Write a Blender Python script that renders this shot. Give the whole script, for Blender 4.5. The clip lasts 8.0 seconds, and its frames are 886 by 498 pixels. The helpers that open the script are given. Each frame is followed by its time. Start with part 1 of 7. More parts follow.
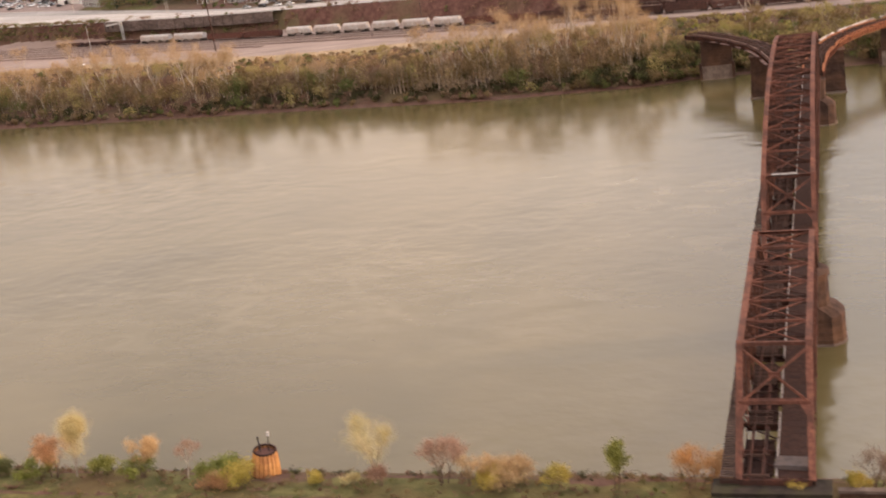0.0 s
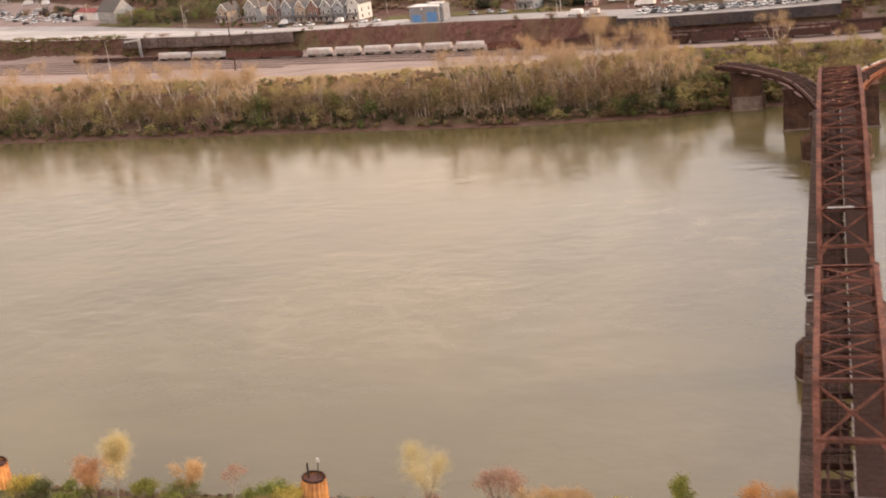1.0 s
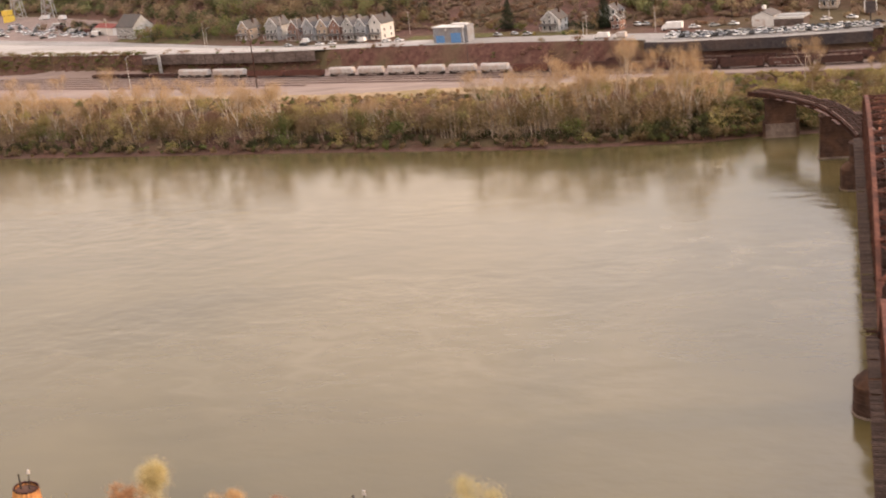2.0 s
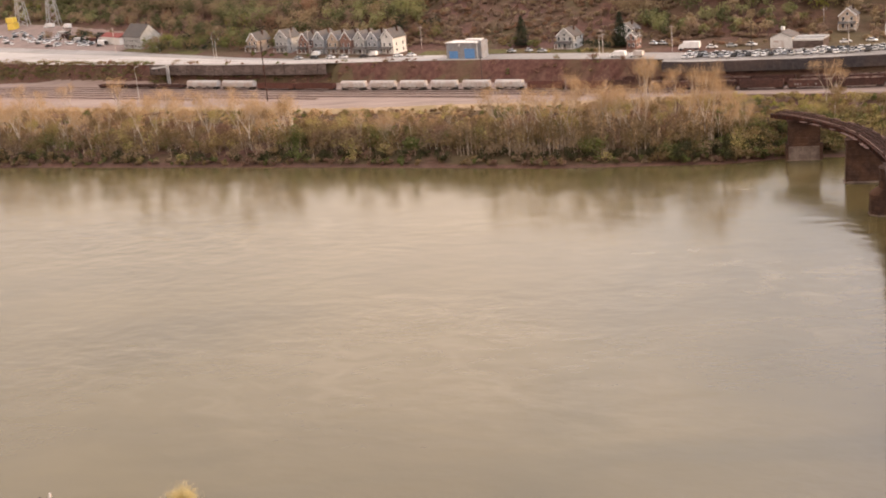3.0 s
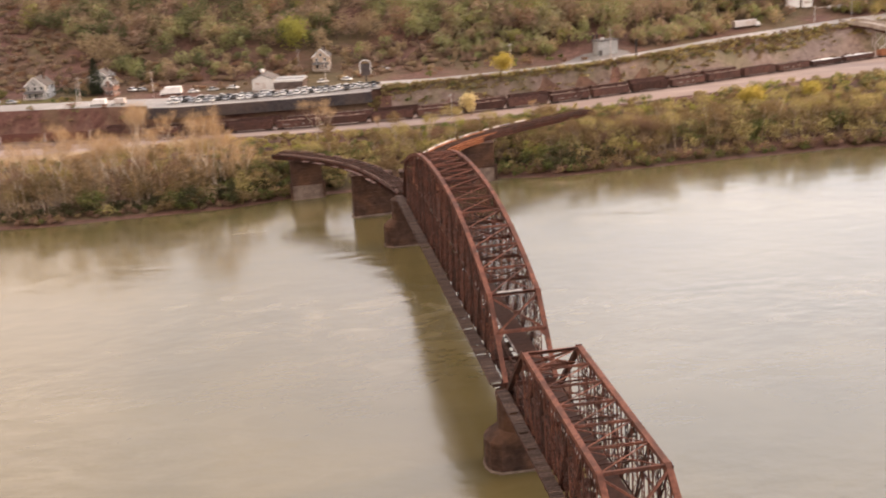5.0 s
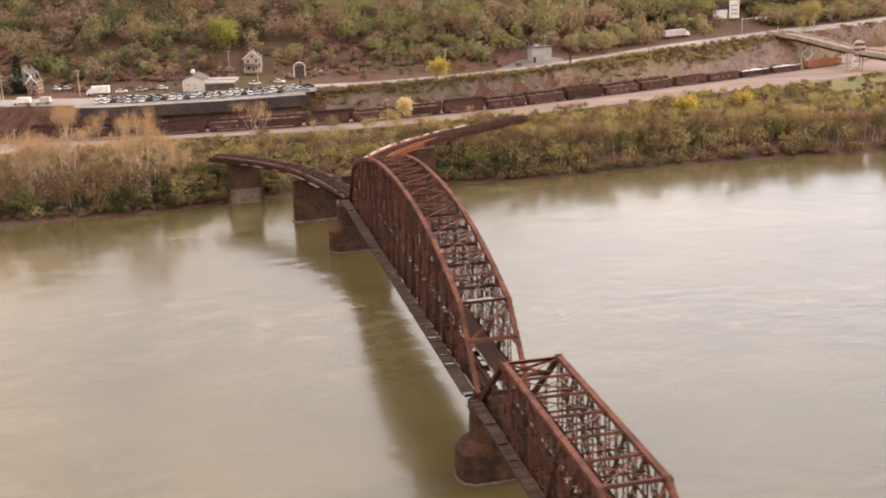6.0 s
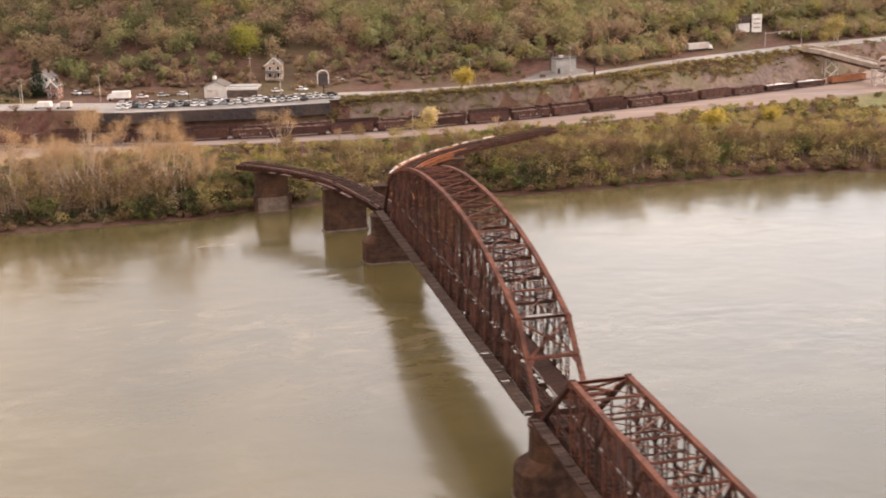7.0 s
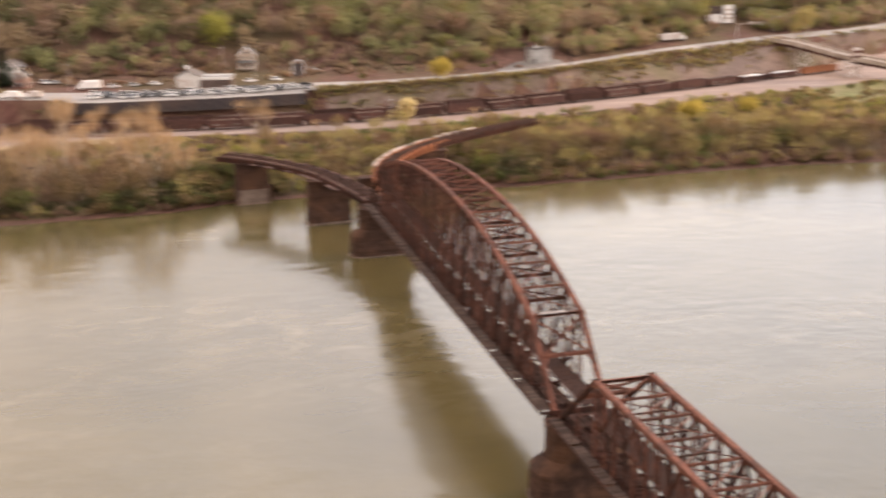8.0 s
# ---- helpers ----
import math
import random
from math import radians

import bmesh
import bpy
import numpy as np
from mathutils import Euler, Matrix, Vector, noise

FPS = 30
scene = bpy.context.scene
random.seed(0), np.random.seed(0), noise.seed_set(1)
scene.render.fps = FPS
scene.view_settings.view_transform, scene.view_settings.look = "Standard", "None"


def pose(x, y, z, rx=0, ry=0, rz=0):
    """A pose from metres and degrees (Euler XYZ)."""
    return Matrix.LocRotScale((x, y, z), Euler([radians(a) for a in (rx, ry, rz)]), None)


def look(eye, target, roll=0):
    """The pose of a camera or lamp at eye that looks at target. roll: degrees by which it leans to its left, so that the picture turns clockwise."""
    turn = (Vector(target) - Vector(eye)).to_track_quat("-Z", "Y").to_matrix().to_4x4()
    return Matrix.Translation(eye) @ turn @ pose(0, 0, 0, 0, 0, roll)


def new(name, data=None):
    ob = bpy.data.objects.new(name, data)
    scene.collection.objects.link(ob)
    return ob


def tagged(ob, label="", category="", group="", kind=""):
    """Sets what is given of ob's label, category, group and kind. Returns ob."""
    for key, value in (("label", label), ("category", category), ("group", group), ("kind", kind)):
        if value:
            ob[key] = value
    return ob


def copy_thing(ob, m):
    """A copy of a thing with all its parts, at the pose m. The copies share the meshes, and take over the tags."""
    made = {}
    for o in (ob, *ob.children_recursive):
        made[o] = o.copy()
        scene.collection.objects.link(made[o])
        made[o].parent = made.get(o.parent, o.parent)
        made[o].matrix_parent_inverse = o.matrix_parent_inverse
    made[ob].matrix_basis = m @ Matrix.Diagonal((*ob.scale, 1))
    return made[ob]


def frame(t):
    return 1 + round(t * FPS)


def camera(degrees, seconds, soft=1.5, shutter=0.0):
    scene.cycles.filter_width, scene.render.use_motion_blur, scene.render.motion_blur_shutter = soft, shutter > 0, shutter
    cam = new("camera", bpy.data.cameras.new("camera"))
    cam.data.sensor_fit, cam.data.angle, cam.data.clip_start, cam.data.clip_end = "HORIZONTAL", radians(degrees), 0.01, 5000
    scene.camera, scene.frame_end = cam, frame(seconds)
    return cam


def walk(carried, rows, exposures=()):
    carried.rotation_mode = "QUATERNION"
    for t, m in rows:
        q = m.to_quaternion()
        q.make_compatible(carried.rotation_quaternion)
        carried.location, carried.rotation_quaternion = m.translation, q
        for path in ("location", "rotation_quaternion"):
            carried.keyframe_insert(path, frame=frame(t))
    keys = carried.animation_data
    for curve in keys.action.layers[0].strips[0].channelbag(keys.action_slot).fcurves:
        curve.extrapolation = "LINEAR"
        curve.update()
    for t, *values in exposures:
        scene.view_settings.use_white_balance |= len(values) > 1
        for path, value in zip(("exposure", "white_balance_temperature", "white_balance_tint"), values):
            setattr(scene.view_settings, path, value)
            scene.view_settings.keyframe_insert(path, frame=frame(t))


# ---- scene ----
SOFT, SHUTTER = 1.85, 1.0
cam = camera(38.91, 8.0, SOFT, SHUTTER)
PATH = [
    (0, (9.37, -207.898, 94.98), (-51.808, -28.753, 30.448), -8.871),
    (0.5, (3.858, -208.176, 95.208), (-56.645, -28.123, 32.594), -8.054),
    (1, (-0.994, -207.095, 95.147), (-61.292, -26.384, 34.256), -7.372),
    (1.5, (-5.533, -205.302, 94.973), (-65.817, -24.057, 35.675), -6.855),
    (3, (-19.26, -199.064, 94.623), (-78.95, -16.403, 39.195), -5.302),
    (3.2, (-21.194, -198.262, 94.62), (-78.798, -14.945, 39.149), -4.677),
    (3.4, (-23.157, -197.463, 94.625), (-71.899, -11.609, 39.106), -4.499),
    (3.5, (-24.148, -197.064, 94.629), (-65.077, -9.3, 39.226), -4.796),
    (3.6, (-25.145, -196.663, 94.635), (-54.101, -6.83, 38.734), -4.631),
    (3.8, (-27.155, -195.853, 94.647), (-29.219, -4.207, 37.483), -4.746),
    (4, (-29.185, -195.025, 94.659), (-9.842, -4.548, 36.828), -5.181),
    (4.2, (-31.228, -194.17, 94.668), (-11.489, -3.58, 37.346), -5.063),
    (5.3, (-42.49, -188.62, 94.553), (-11.176, 1.19, 39.855), -2.839),
    (5.5, (-44.5, -187.403, 94.489), (-7.11, 1.255, 39.624), -2.720),
    (5.7, (-46.485, -186.116, 94.411), (-7.351, 2.151, 39.419), -2.582),
    (6, (-49.411, -184.056, 94.27), (-9.231, 3.897, 38.959), -2.200),
    (6.5, (-54.129, -180.336, 94.0), (-13.223, 7.616, 39.222), -1.725),
    (7, (-58.645, -176.45, 93.759), (-17.6, 11.744, 39.923), -1.334),
    (7.5, (-63.006, -172.774, 93.687), (-22.287, 15.258, 39.042), -1.045),
    (7.7, (-64.73, -171.486, 93.749), (-24.035, 16.465, 38.809), -1.167),
    (8, (-67.326, -169.896, 93.991), (-18.913, 15.993, 38.297), -0.848),
]
walk(cam, [(t, look(eye, target, roll)) for t, eye, target, roll in PATH], [(0.0, 0.09), (0.5, 0.14), (3.4, 0.15), (4.0, 0.36), (5.5, 0.36), (6.0, 0.3), (7.0, 0.31), (8.0, 0.38)])
# ---- the light: low warm evening sun under a thin bright sky ----
SUN_AZ, SUN_EL = radians(82), radians(12)      # clockwise from +y
world = bpy.data.worlds.new("evening_sky")
scene.world = world
world.use_nodes = True
wn = world.node_tree
sky = wn.nodes.new("ShaderNodeTexSky")
sky.sky_type, sky.sun_disc = "NISHITA", False
sky.sun_elevation, sky.sun_rotation = SUN_EL, SUN_AZ
sky.air_density, sky.dust_density, sky.ozone_density = 1.0, 3.0, 1.0
haze = wn.nodes.new("ShaderNodeMixRGB")
haze.inputs["Fac"].default_value = 0.75
# thin haze, brightest half way up
where = wn.nodes.new("ShaderNodeTexCoord")
split = wn.nodes.new("ShaderNodeSeparateXYZ")
wn.links.new(where.outputs["Generated"], split.inputs[0])
veil = wn.nodes.new("ShaderNodeValToRGB")
veil.color_ramp.elements[0].position, veil.color_ramp.elements[1].position = 0.2, 0.85
veil.color_ramp.elements[0].color, veil.color_ramp.elements[1].color = (0.79, 0.685, 0.615, 1), (0.82, 0.755, 0.73, 1)
veil.color_ramp.elements.new(0.46).color = (1.0, 0.885, 0.815, 1)
wn.links.new(split.outputs["Z"], veil.inputs[0])
lift = wn.nodes.new("ShaderNodeVectorMath")
lift.operation = "SCALE"
wn.links.new(veil.outputs[0], lift.inputs[0])
# and brighter on the sun's side
side = wn.nodes.new("ShaderNodeVectorMath")
side.operation = "DOT_PRODUCT"
side.inputs[1].default_value = (math.sin(SUN_AZ), math.cos(SUN_AZ), 0)
wn.links.new(where.outputs["Generated"], side.inputs[0])
glow = wn.nodes.new("ShaderNodeMapRange")
glow.inputs[1].default_value, glow.inputs[2].default_value = -0.7, 0.7
glow.inputs[3].default_value, glow.inputs[4].default_value = 13.6, 25.6
wn.links.new(side.outputs["Value"], glow.inputs[0])
# thin uneven cloud
cloud = wn.nodes.new("ShaderNodeTexNoise")
cloud.inputs["Scale"].default_value, cloud.inputs["Detail"].default_value = 2.6, 4
wn.links.new(where.outputs["Generated"], cloud.inputs["Vector"])
thin = wn.nodes.new("ShaderNodeMapRange")
thin.inputs[1].default_value, thin.inputs[2].default_value = 0.35, 0.65
thin.inputs[3].default_value, thin.inputs[4].default_value = 0.77, 1.14
wn.links.new(cloud.outputs[0], thin.inputs[0])
both = wn.nodes.new("ShaderNodeMath")
both.operation = "MULTIPLY"
wn.links.new(glow.outputs[0], both.inputs[0])
wn.links.new(thin.outputs[0], both.inputs[1])
wn.links.new(both.outputs[0], lift.inputs["Scale"])
# the glow is whiter than the rest
warm = wn.nodes.new("ShaderNodeMixRGB")
warm.blend_type = "MULTIPLY"
warm.inputs["Fac"].default_value = 1.0
shade = wn.nodes.new("ShaderNodeValToRGB")
shade.color_ramp.elements[0].position, shade.color_ramp.elements[1].position = 0.42, 0.72
shade.color_ramp.elements[0].color, shade.color_ramp.elements[1].color = (1.0, 0.935, 0.885, 1), (0.90, 1.0, 1.145, 1)
tint = wn.nodes.new("ShaderNodeMapRange")
tint.inputs[1].default_value, tint.inputs[2].default_value = -1.0, 1.0
wn.links.new(side.outputs["Value"], tint.inputs[0])
wn.links.new(tint.outputs[0], shade.inputs[0])
wn.links.new(lift.outputs[0], warm.inputs["Color1"])
wn.links.new(shade.outputs[0], warm.inputs["Color2"])
# thin cloud lets the blue through
breaks = wn.nodes.new("ShaderNodeValToRGB")
breaks.color_ramp.elements[0].position, breaks.color_ramp.elements[1].position = 0.36, 0.62
breaks.color_ramp.elements[0].color, breaks.color_ramp.elements[1].color = (0.945, 0.955, 1.0, 1), (1.045, 0.99, 0.95, 1)
wn.links.new(cloud.outputs[0], breaks.inputs[0])
veined = wn.nodes.new("ShaderNodeMixRGB")
veined.blend_type = "MULTIPLY"
veined.inputs["Fac"].default_value = 1.0
wn.links.new(warm.outputs[0], veined.inputs["Color1"])
wn.links.new(breaks.outputs[0], veined.inputs["Color2"])
wn.links.new(veined.outputs[0], haze.inputs["Color2"])
wn.links.new(sky.outputs[0], haze.inputs["Color1"])
wn.links.new(haze.outputs[0], wn.nodes["Background"].inputs[0])
wn.nodes["Background"].inputs[1].default_value = 0.15
sun = new("sun", bpy.data.lights.new("sun", "SUN"))
sun.data.energy, sun.data.angle, sun.data.color = 3.5, radians(2.0), (1.0, 0.64, 0.35)
sun.matrix_world = look((math.sin(SUN_AZ) * 400, math.cos(SUN_AZ) * 400, 400 * math.tan(SUN_EL)), (0, 0, 0))


# ---- materials ----
def material(name, a, b, rough=0.8, metal=0.0, scale=1.0, bump=0.3, c=None, c_scale=0.15, c_amount=0.5, stretch=(1, 1, 1),
             island=0.0, each=0.0, detail=6.0, obj=False):
    """Two colours mixed by fine noise, a third by coarse noise; relief from the fine noise."""
    m = bpy.data.materials.new(name)
    m.use_nodes = True
    nt = m.node_tree
    n, ln = nt.nodes, nt.links
    bs = n["Principled BSDF"]
    bs.inputs["Roughness"].default_value, bs.inputs["Metallic"].default_value = rough, metal
    bs.inputs["Specular IOR Level"].default_value = 0.5 if rough < 0.65 else 0.15
    co = n.new("ShaderNodeTexCoord")
    mp = n.new("ShaderNodeMapping")
    mp.inputs["Scale"].default_value = stretch
    if obj:
        ln.new(co.outputs["Object"], mp.inputs[0])
    else:
        geo = n.new("ShaderNodeNewGeometry")
        ln.new(geo.outputs["Position"], mp.inputs[0])
    fine = n.new("ShaderNodeTexNoise")
    fine.inputs["Scale"].default_value, fine.inputs["Detail"].default_value = scale, detail
    fine.inputs["Roughness"].default_value = 0.62
    ln.new(mp.outputs[0], fine.inputs["Vector"])
    ramp = n.new("ShaderNodeValToRGB")
    ramp.color_ramp.elements[0].position, ramp.color_ramp.elements[1].position = 0.33, 0.68
    ramp.color_ramp.elements[0].color, ramp.color_ramp.elements[1].color = (*a, 1), (*b, 1)
    ln.new(fine.outputs[0], ramp.inputs[0])
    last = ramp.outputs[0]
    if c:
        coarse = n.new("ShaderNodeTexNoise")
        coarse.inputs["Scale"].default_value, coarse.inputs["Detail"].default_value = c_scale, 4
        ln.new(mp.outputs[0], coarse.inputs["Vector"])
        r2 = n.new("ShaderNodeMapRange")
        r2.inputs[1].default_value, r2.inputs[2].default_value, r2.inputs[4].default_value = 0.42, 0.62, c_amount
        ln.new(coarse.outputs[0], r2.inputs[0])
        mx = n.new("ShaderNodeMixRGB")
        mx.inputs["Color2"].default_value = (*c, 1)
        ln.new(r2.outputs[0], mx.inputs[0])
        ln.new(last, mx.inputs["Color1"])
        last = mx.outputs[0]
    if island or each:
        hsv = n.new("ShaderNodeHueSaturation")
        src = n.new("ShaderNodeNewGeometry").outputs["Random Per Island"] if island else n.new("ShaderNodeObjectInfo").outputs["Random"]
        v = n.new("ShaderNodeMapRange")
        w = island or each
        v.inputs[3].default_value, v.inputs[4].default_value = 1 - w, 1 + w
        ln.new(src, v.inputs[0])
        ln.new(v.outputs[0], hsv.inputs["Value"])
        ln.new(last, hsv.inputs["Color"])
        last = hsv.outputs[0]
    ln.new(last, bs.inputs["Base Color"])
    if bump:
        bp = n.new("ShaderNodeBump")
        bp.inputs["Strength"].default_value, bp.inputs["Distance"].default_value = bump, 0.3 / max(scale, 0.2)
        ln.new(fine.outputs[0], bp.inputs["Height"])
        ln.new(bp.outputs[0], bs.inputs["Normal"])
    return m


RUST = material("rusted_steel", (0.082, 0.033, 0.023), (0.185, 0.076, 0.05), 0.85, 0.0, 1.6, 0.25, (0.058, 0.028, 0.021), 0.3, 0.8)
RUST_DARK = material("dark_and_shaded_rusted_steel", (0.03, 0.014, 0.011), (0.098, 0.039, 0.026), 0.88, 0.0, 1.5, 0.25, (0.026, 0.018, 0.015), 0.35, 0.7)
# sunlit copy of the rust, the low sun's orange put into its colour
RUST_SUNLIT = material("sunlit_orange_rust", (0.17, 0.065, 0.03), (0.31, 0.125, 0.056), 0.85, 0.0, 1.8, 0.25, (0.2, 0.06, 0.03), 0.5, 0.6)
TIMBER = material("weathered_tie", (0.03, 0.018, 0.014), (0.085, 0.047, 0.035), 0.9, 0, 3.0, 0.3, each=0.35)
PLANK = material("grey_plank", (0.03, 0.02, 0.016), (0.075, 0.048, 0.038), 0.9, 0, 2.0, 0.3, each=0.35)
DECKING = material("dark_deck_plate", (0.024, 0.0125, 0.01), (0.054, 0.026, 0.019), 0.95, 0, 1.2, 0.3, (0.028, 0.016, 0.013), 0.2, 0.5)
PALE = material("bleached_paint", (0.36, 0.32, 0.29), (0.58, 0.53, 0.49), 0.7, 0, 1.5, 0.2, (0.3, 0.2, 0.15), 0.6, 0.6)
FADED = material("faded_pink_timber", (0.13, 0.08, 0.066), (0.25, 0.165, 0.14), 0.85, 0, 1.5, 0.2, (0.1, 0.06, 0.05), 0.3, 0.7)
AGED = material("aged_pier_concrete", (0.13, 0.095, 0.075), (0.235, 0.18, 0.145), 0.9, 0, 0.7, 0.4, (0.09, 0.06, 0.05), 0.2, 0.7, each=0.06)
BLEACHED = material("bleached_grey_timber", (0.17, 0.145, 0.135), (0.32, 0.285, 0.265), 0.75, 0, 1.2, 0.2, (0.10, 0.07, 0.06), 0.5, 0.7)
TARP = material("dull_plastic_sheet", (0.05, 0.04, 0.038), (0.095, 0.078, 0.075), 0.85, 0, 1.2, 0.4, (0.1, 0.075, 0.065), 0.5, 0.6)
# the stain patches are tinted orange to carry some low sunlight
STONE = material("stained_sun_tinted_stone", (0.03, 0.018, 0.014), (0.075, 0.042, 0.03), 0.9, 0, 0.7, 0.6, (0.15, 0.075, 0.04), 0.18, 0.35, each=0.12)
CONCRETE = material("old_concrete", (0.30, 0.25, 0.21), (0.46, 0.40, 0.34), 0.9, 0, 0.9, 0.4, (0.2, 0.15, 0.12), 0.2, 0.6, each=0.08)
ROADWAY = material("pale_concrete_road", (0.36, 0.325, 0.295), (0.49, 0.445, 0.405), 0.9, 0, 0.5, 0.1, (0.29, 0.265, 0.245), 0.03, 0.7, (0.25, 1, 1))
ASPHALT = material("worn_asphalt", (0.085, 0.075, 0.067), (0.165, 0.147, 0.132), 0.9, 0, 0.6, 0.2, (0.22, 0.195, 0.175), 0.06, 0.7)
LANE = material("grey_worn_road", (0.26, 0.235, 0.215), (0.36, 0.33, 0.30), 0.9, 0, 0.5, 0.1, (0.2, 0.18, 0.165), 0.04, 0.6)
GRAVEL = material("yard_gravel", (0.2, 0.15, 0.126), (0.33, 0.253, 0.215), 0.95, 0, 0.35, 0.4, (0.22, 0.15, 0.12), 0.05, 0.6, (0.12, 1, 1))
BALLAST = material("dark_ballast", (0.14, 0.10, 0.085), (0.27, 0.20, 0.17), 0.95, 0, 1.5, 0.5, (0.3, 0.22, 0.18), 0.08, 0.5)
EARTH = material("red_brown_earth", (0.072, 0.034, 0.026), (0.15, 0.076, 0.06), 0.95, 0, 0.45, 0.8, (0.12, 0.085, 0.05), 0.06, 0.6)
SLOPE = material("scrubby_slope", (0.13, 0.09, 0.072), (0.24, 0.175, 0.145), 0.95, 0, 0.45, 0.8, (0.13, 0.115, 0.06), 0.06, 0.7)
LITTER = material("leaf_litter_and_grass", (0.07, 0.036, 0.027), (0.15, 0.08, 0.06), 0.95, 0, 0.3, 0.7, (0.09, 0.08, 0.035), 0.03, 0.6)
GRASS = material("spring_grass", (0.06, 0.058, 0.02), (0.15, 0.13, 0.048), 0.95, 0, 0.4, 0.8, (0.115, 0.068, 0.034), 0.07, 0.7)
MUD = material("wet_shore_mud", (0.065, 0.033, 0.023), (0.135, 0.072, 0.051), 0.7, 0, 0.5, 0.5, (0.10, 0.06, 0.045), 0.08, 0.6)
STAINED = material("stained_dark_concrete", (0.085, 0.062, 0.053), (0.17, 0.128, 0.11), 0.9, 0, 0.5, 0.4, (0.05, 0.035, 0.03), 0.12, 0.7, (1, 1, 2))
SOOT = material("sooty_abutment_stone", (0.018, 0.014, 0.011), (0.045, 0.033, 0.026), 0.95, 0, 0.8, 0.6, (0.05, 0.045, 0.022), 0.3, 0.6)
MEADOW = material("pale_spring_meadow", (0.105, 0.112, 0.042), (0.21, 0.195, 0.085), 0.95, 0, 0.35, 0.6, (0.24, 0.18, 0.10), 0.06, 0.6)
STRAW = material("dry_straw_grass", (0.24, 0.165, 0.095), (0.40, 0.29, 0.18), 0.95, 0, 0.5, 0.5, (0.21, 0.155, 0.075), 0.07, 0.7)
DARKWALL = material("black_retaining_wall", (0.035, 0.03, 0.032), (0.075, 0.062, 0.06), 0.9, 0, 0.8, 0.4, (0.12, 0.08, 0.06), 0.12, 0.4)


def water_material():
    m = bpy.data.materials.new("muddy_river_water")
    m.use_nodes = True
    nt = m.node_tree
    n, ln = nt.nodes, nt.links
    bs = n["Principled BSDF"]
    bs.inputs["Roughness"].default_value, bs.inputs["IOR"].default_value = 0.16, 1.50
    geo = n.new("ShaderNodeNewGeometry")
    mp = n.new("ShaderNodeMapping")
    mp.inputs["Scale"].default_value = (0.75, 1, 1)
    ln.new(geo.outputs["Position"], mp.inputs[0])
    big = n.new("ShaderNodeTexNoise")
    big.inputs["Scale"].default_value, big.inputs["Detail"].default_value, big.inputs["Distortion"].default_value = 0.022, 3, 0.6
    ln.new(mp.outputs[0], big.inputs["Vector"])
    ramp = n.new("ShaderNodeValToRGB")
    ramp.color_ramp.elements[0].position, ramp.color_ramp.elements[1].position = 0.35, 0.65
    ramp.color_ramp.elements[0].color, ramp.color_ramp.elements[1].color = (0.07, 0.056, 0.022, 1), (0.098, 0.077, 0.032, 1)
    ln.new(big.outputs[0], ramp.inputs[0])
    # pale wisps a few metres across, thick in some reaches and absent in others
    drift = n.new("ShaderNodeMapping")
    drift.inputs["Scale"].default_value, drift.inputs["Rotation"].default_value = (0.55, 1, 1), (0, 0, radians(-14))
    ln.new(geo.outputs["Position"], drift.inputs[0])
    wisp = n.new("ShaderNodeTexNoise")
    wisp.inputs["Scale"].default_value, wisp.inputs["Detail"].default_value, wisp.inputs["Distortion"].default_value = 0.15, 3, 0.9
    ln.new(drift.outputs[0], wisp.inputs["Vector"])
    crest = n.new("ShaderNodeMapRange")
    crest.inputs[1].default_value, crest.inputs[2].default_value = 0.46, 0.72
    ln.new(wisp.outputs[0], crest.inputs[0])
    reach = n.new("ShaderNodeTexNoise")
    reach.inputs["Scale"].default_value, reach.inputs["Detail"].default_value = 0.016, 2
    ln.new(drift.outputs[0], reach.inputs["Vector"])
    thick = n.new("ShaderNodeMapRange")
    thick.inputs[1].default_value, thick.inputs[2].default_value, thick.inputs[4].default_value = 0.4, 0.62, 0.3
    ln.new(reach.outputs[0], thick.inputs[0])
    amount = n.new("ShaderNodeMath")
    amount.operation = "MULTIPLY"
    ln.new(crest.outputs[0], amount.inputs[0])
    ln.new(thick.outputs[0], amount.inputs[1])
    place = n.new("ShaderNodeSeparateXYZ")
    ln.new(geo.outputs["Position"], place.inputs[0])
    main = n.new("ShaderNodeMapRange")
    main.inputs[1].default_value, main.inputs[2].default_value, main.inputs[3].default_value = -10, 80, 0.15
    ln.new(place.outputs["Y"], main.inputs[0])
    stream = n.new("ShaderNodeMath")
    stream.operation = "MULTIPLY"
    ln.new(amount.outputs[0], stream.inputs[0])
    ln.new(main.outputs[0], stream.inputs[1])
    wisp_tint = n.new("ShaderNodeMixRGB")
    wisp_tint.inputs["Color2"].default_value = (0.30, 0.25, 0.17, 1)
    ln.new(stream.outputs[0], wisp_tint.inputs[0])
    ln.new(ramp.outputs[0], wisp_tint.inputs["Color1"])
    ln.new(wisp_tint.outputs[0], bs.inputs["Base Color"])
    small = n.new("ShaderNodeTexNoise")
    small.inputs["Scale"].default_value, small.inputs["Detail"].default_value, small.inputs["Distortion"].default_value = 0.075, 1.5, 0.6
    ln.new(mp.outputs[0], small.inputs["Vector"])
    patch = n.new("ShaderNodeTexNoise")
    patch.inputs["Scale"].default_value, patch.inputs["Detail"].default_value = 0.014, 2
    ln.new(mp.outputs[0], patch.inputs["Vector"])
    wind = n.new("ShaderNodeMapRange")
    wind.inputs[1].default_value, wind.inputs[2].default_value, wind.inputs[3].default_value, wind.inputs[4].default_value = 0.4, 0.62, 0.3, 0.85
    ln.new(patch.outputs[0], wind.inputs[0])
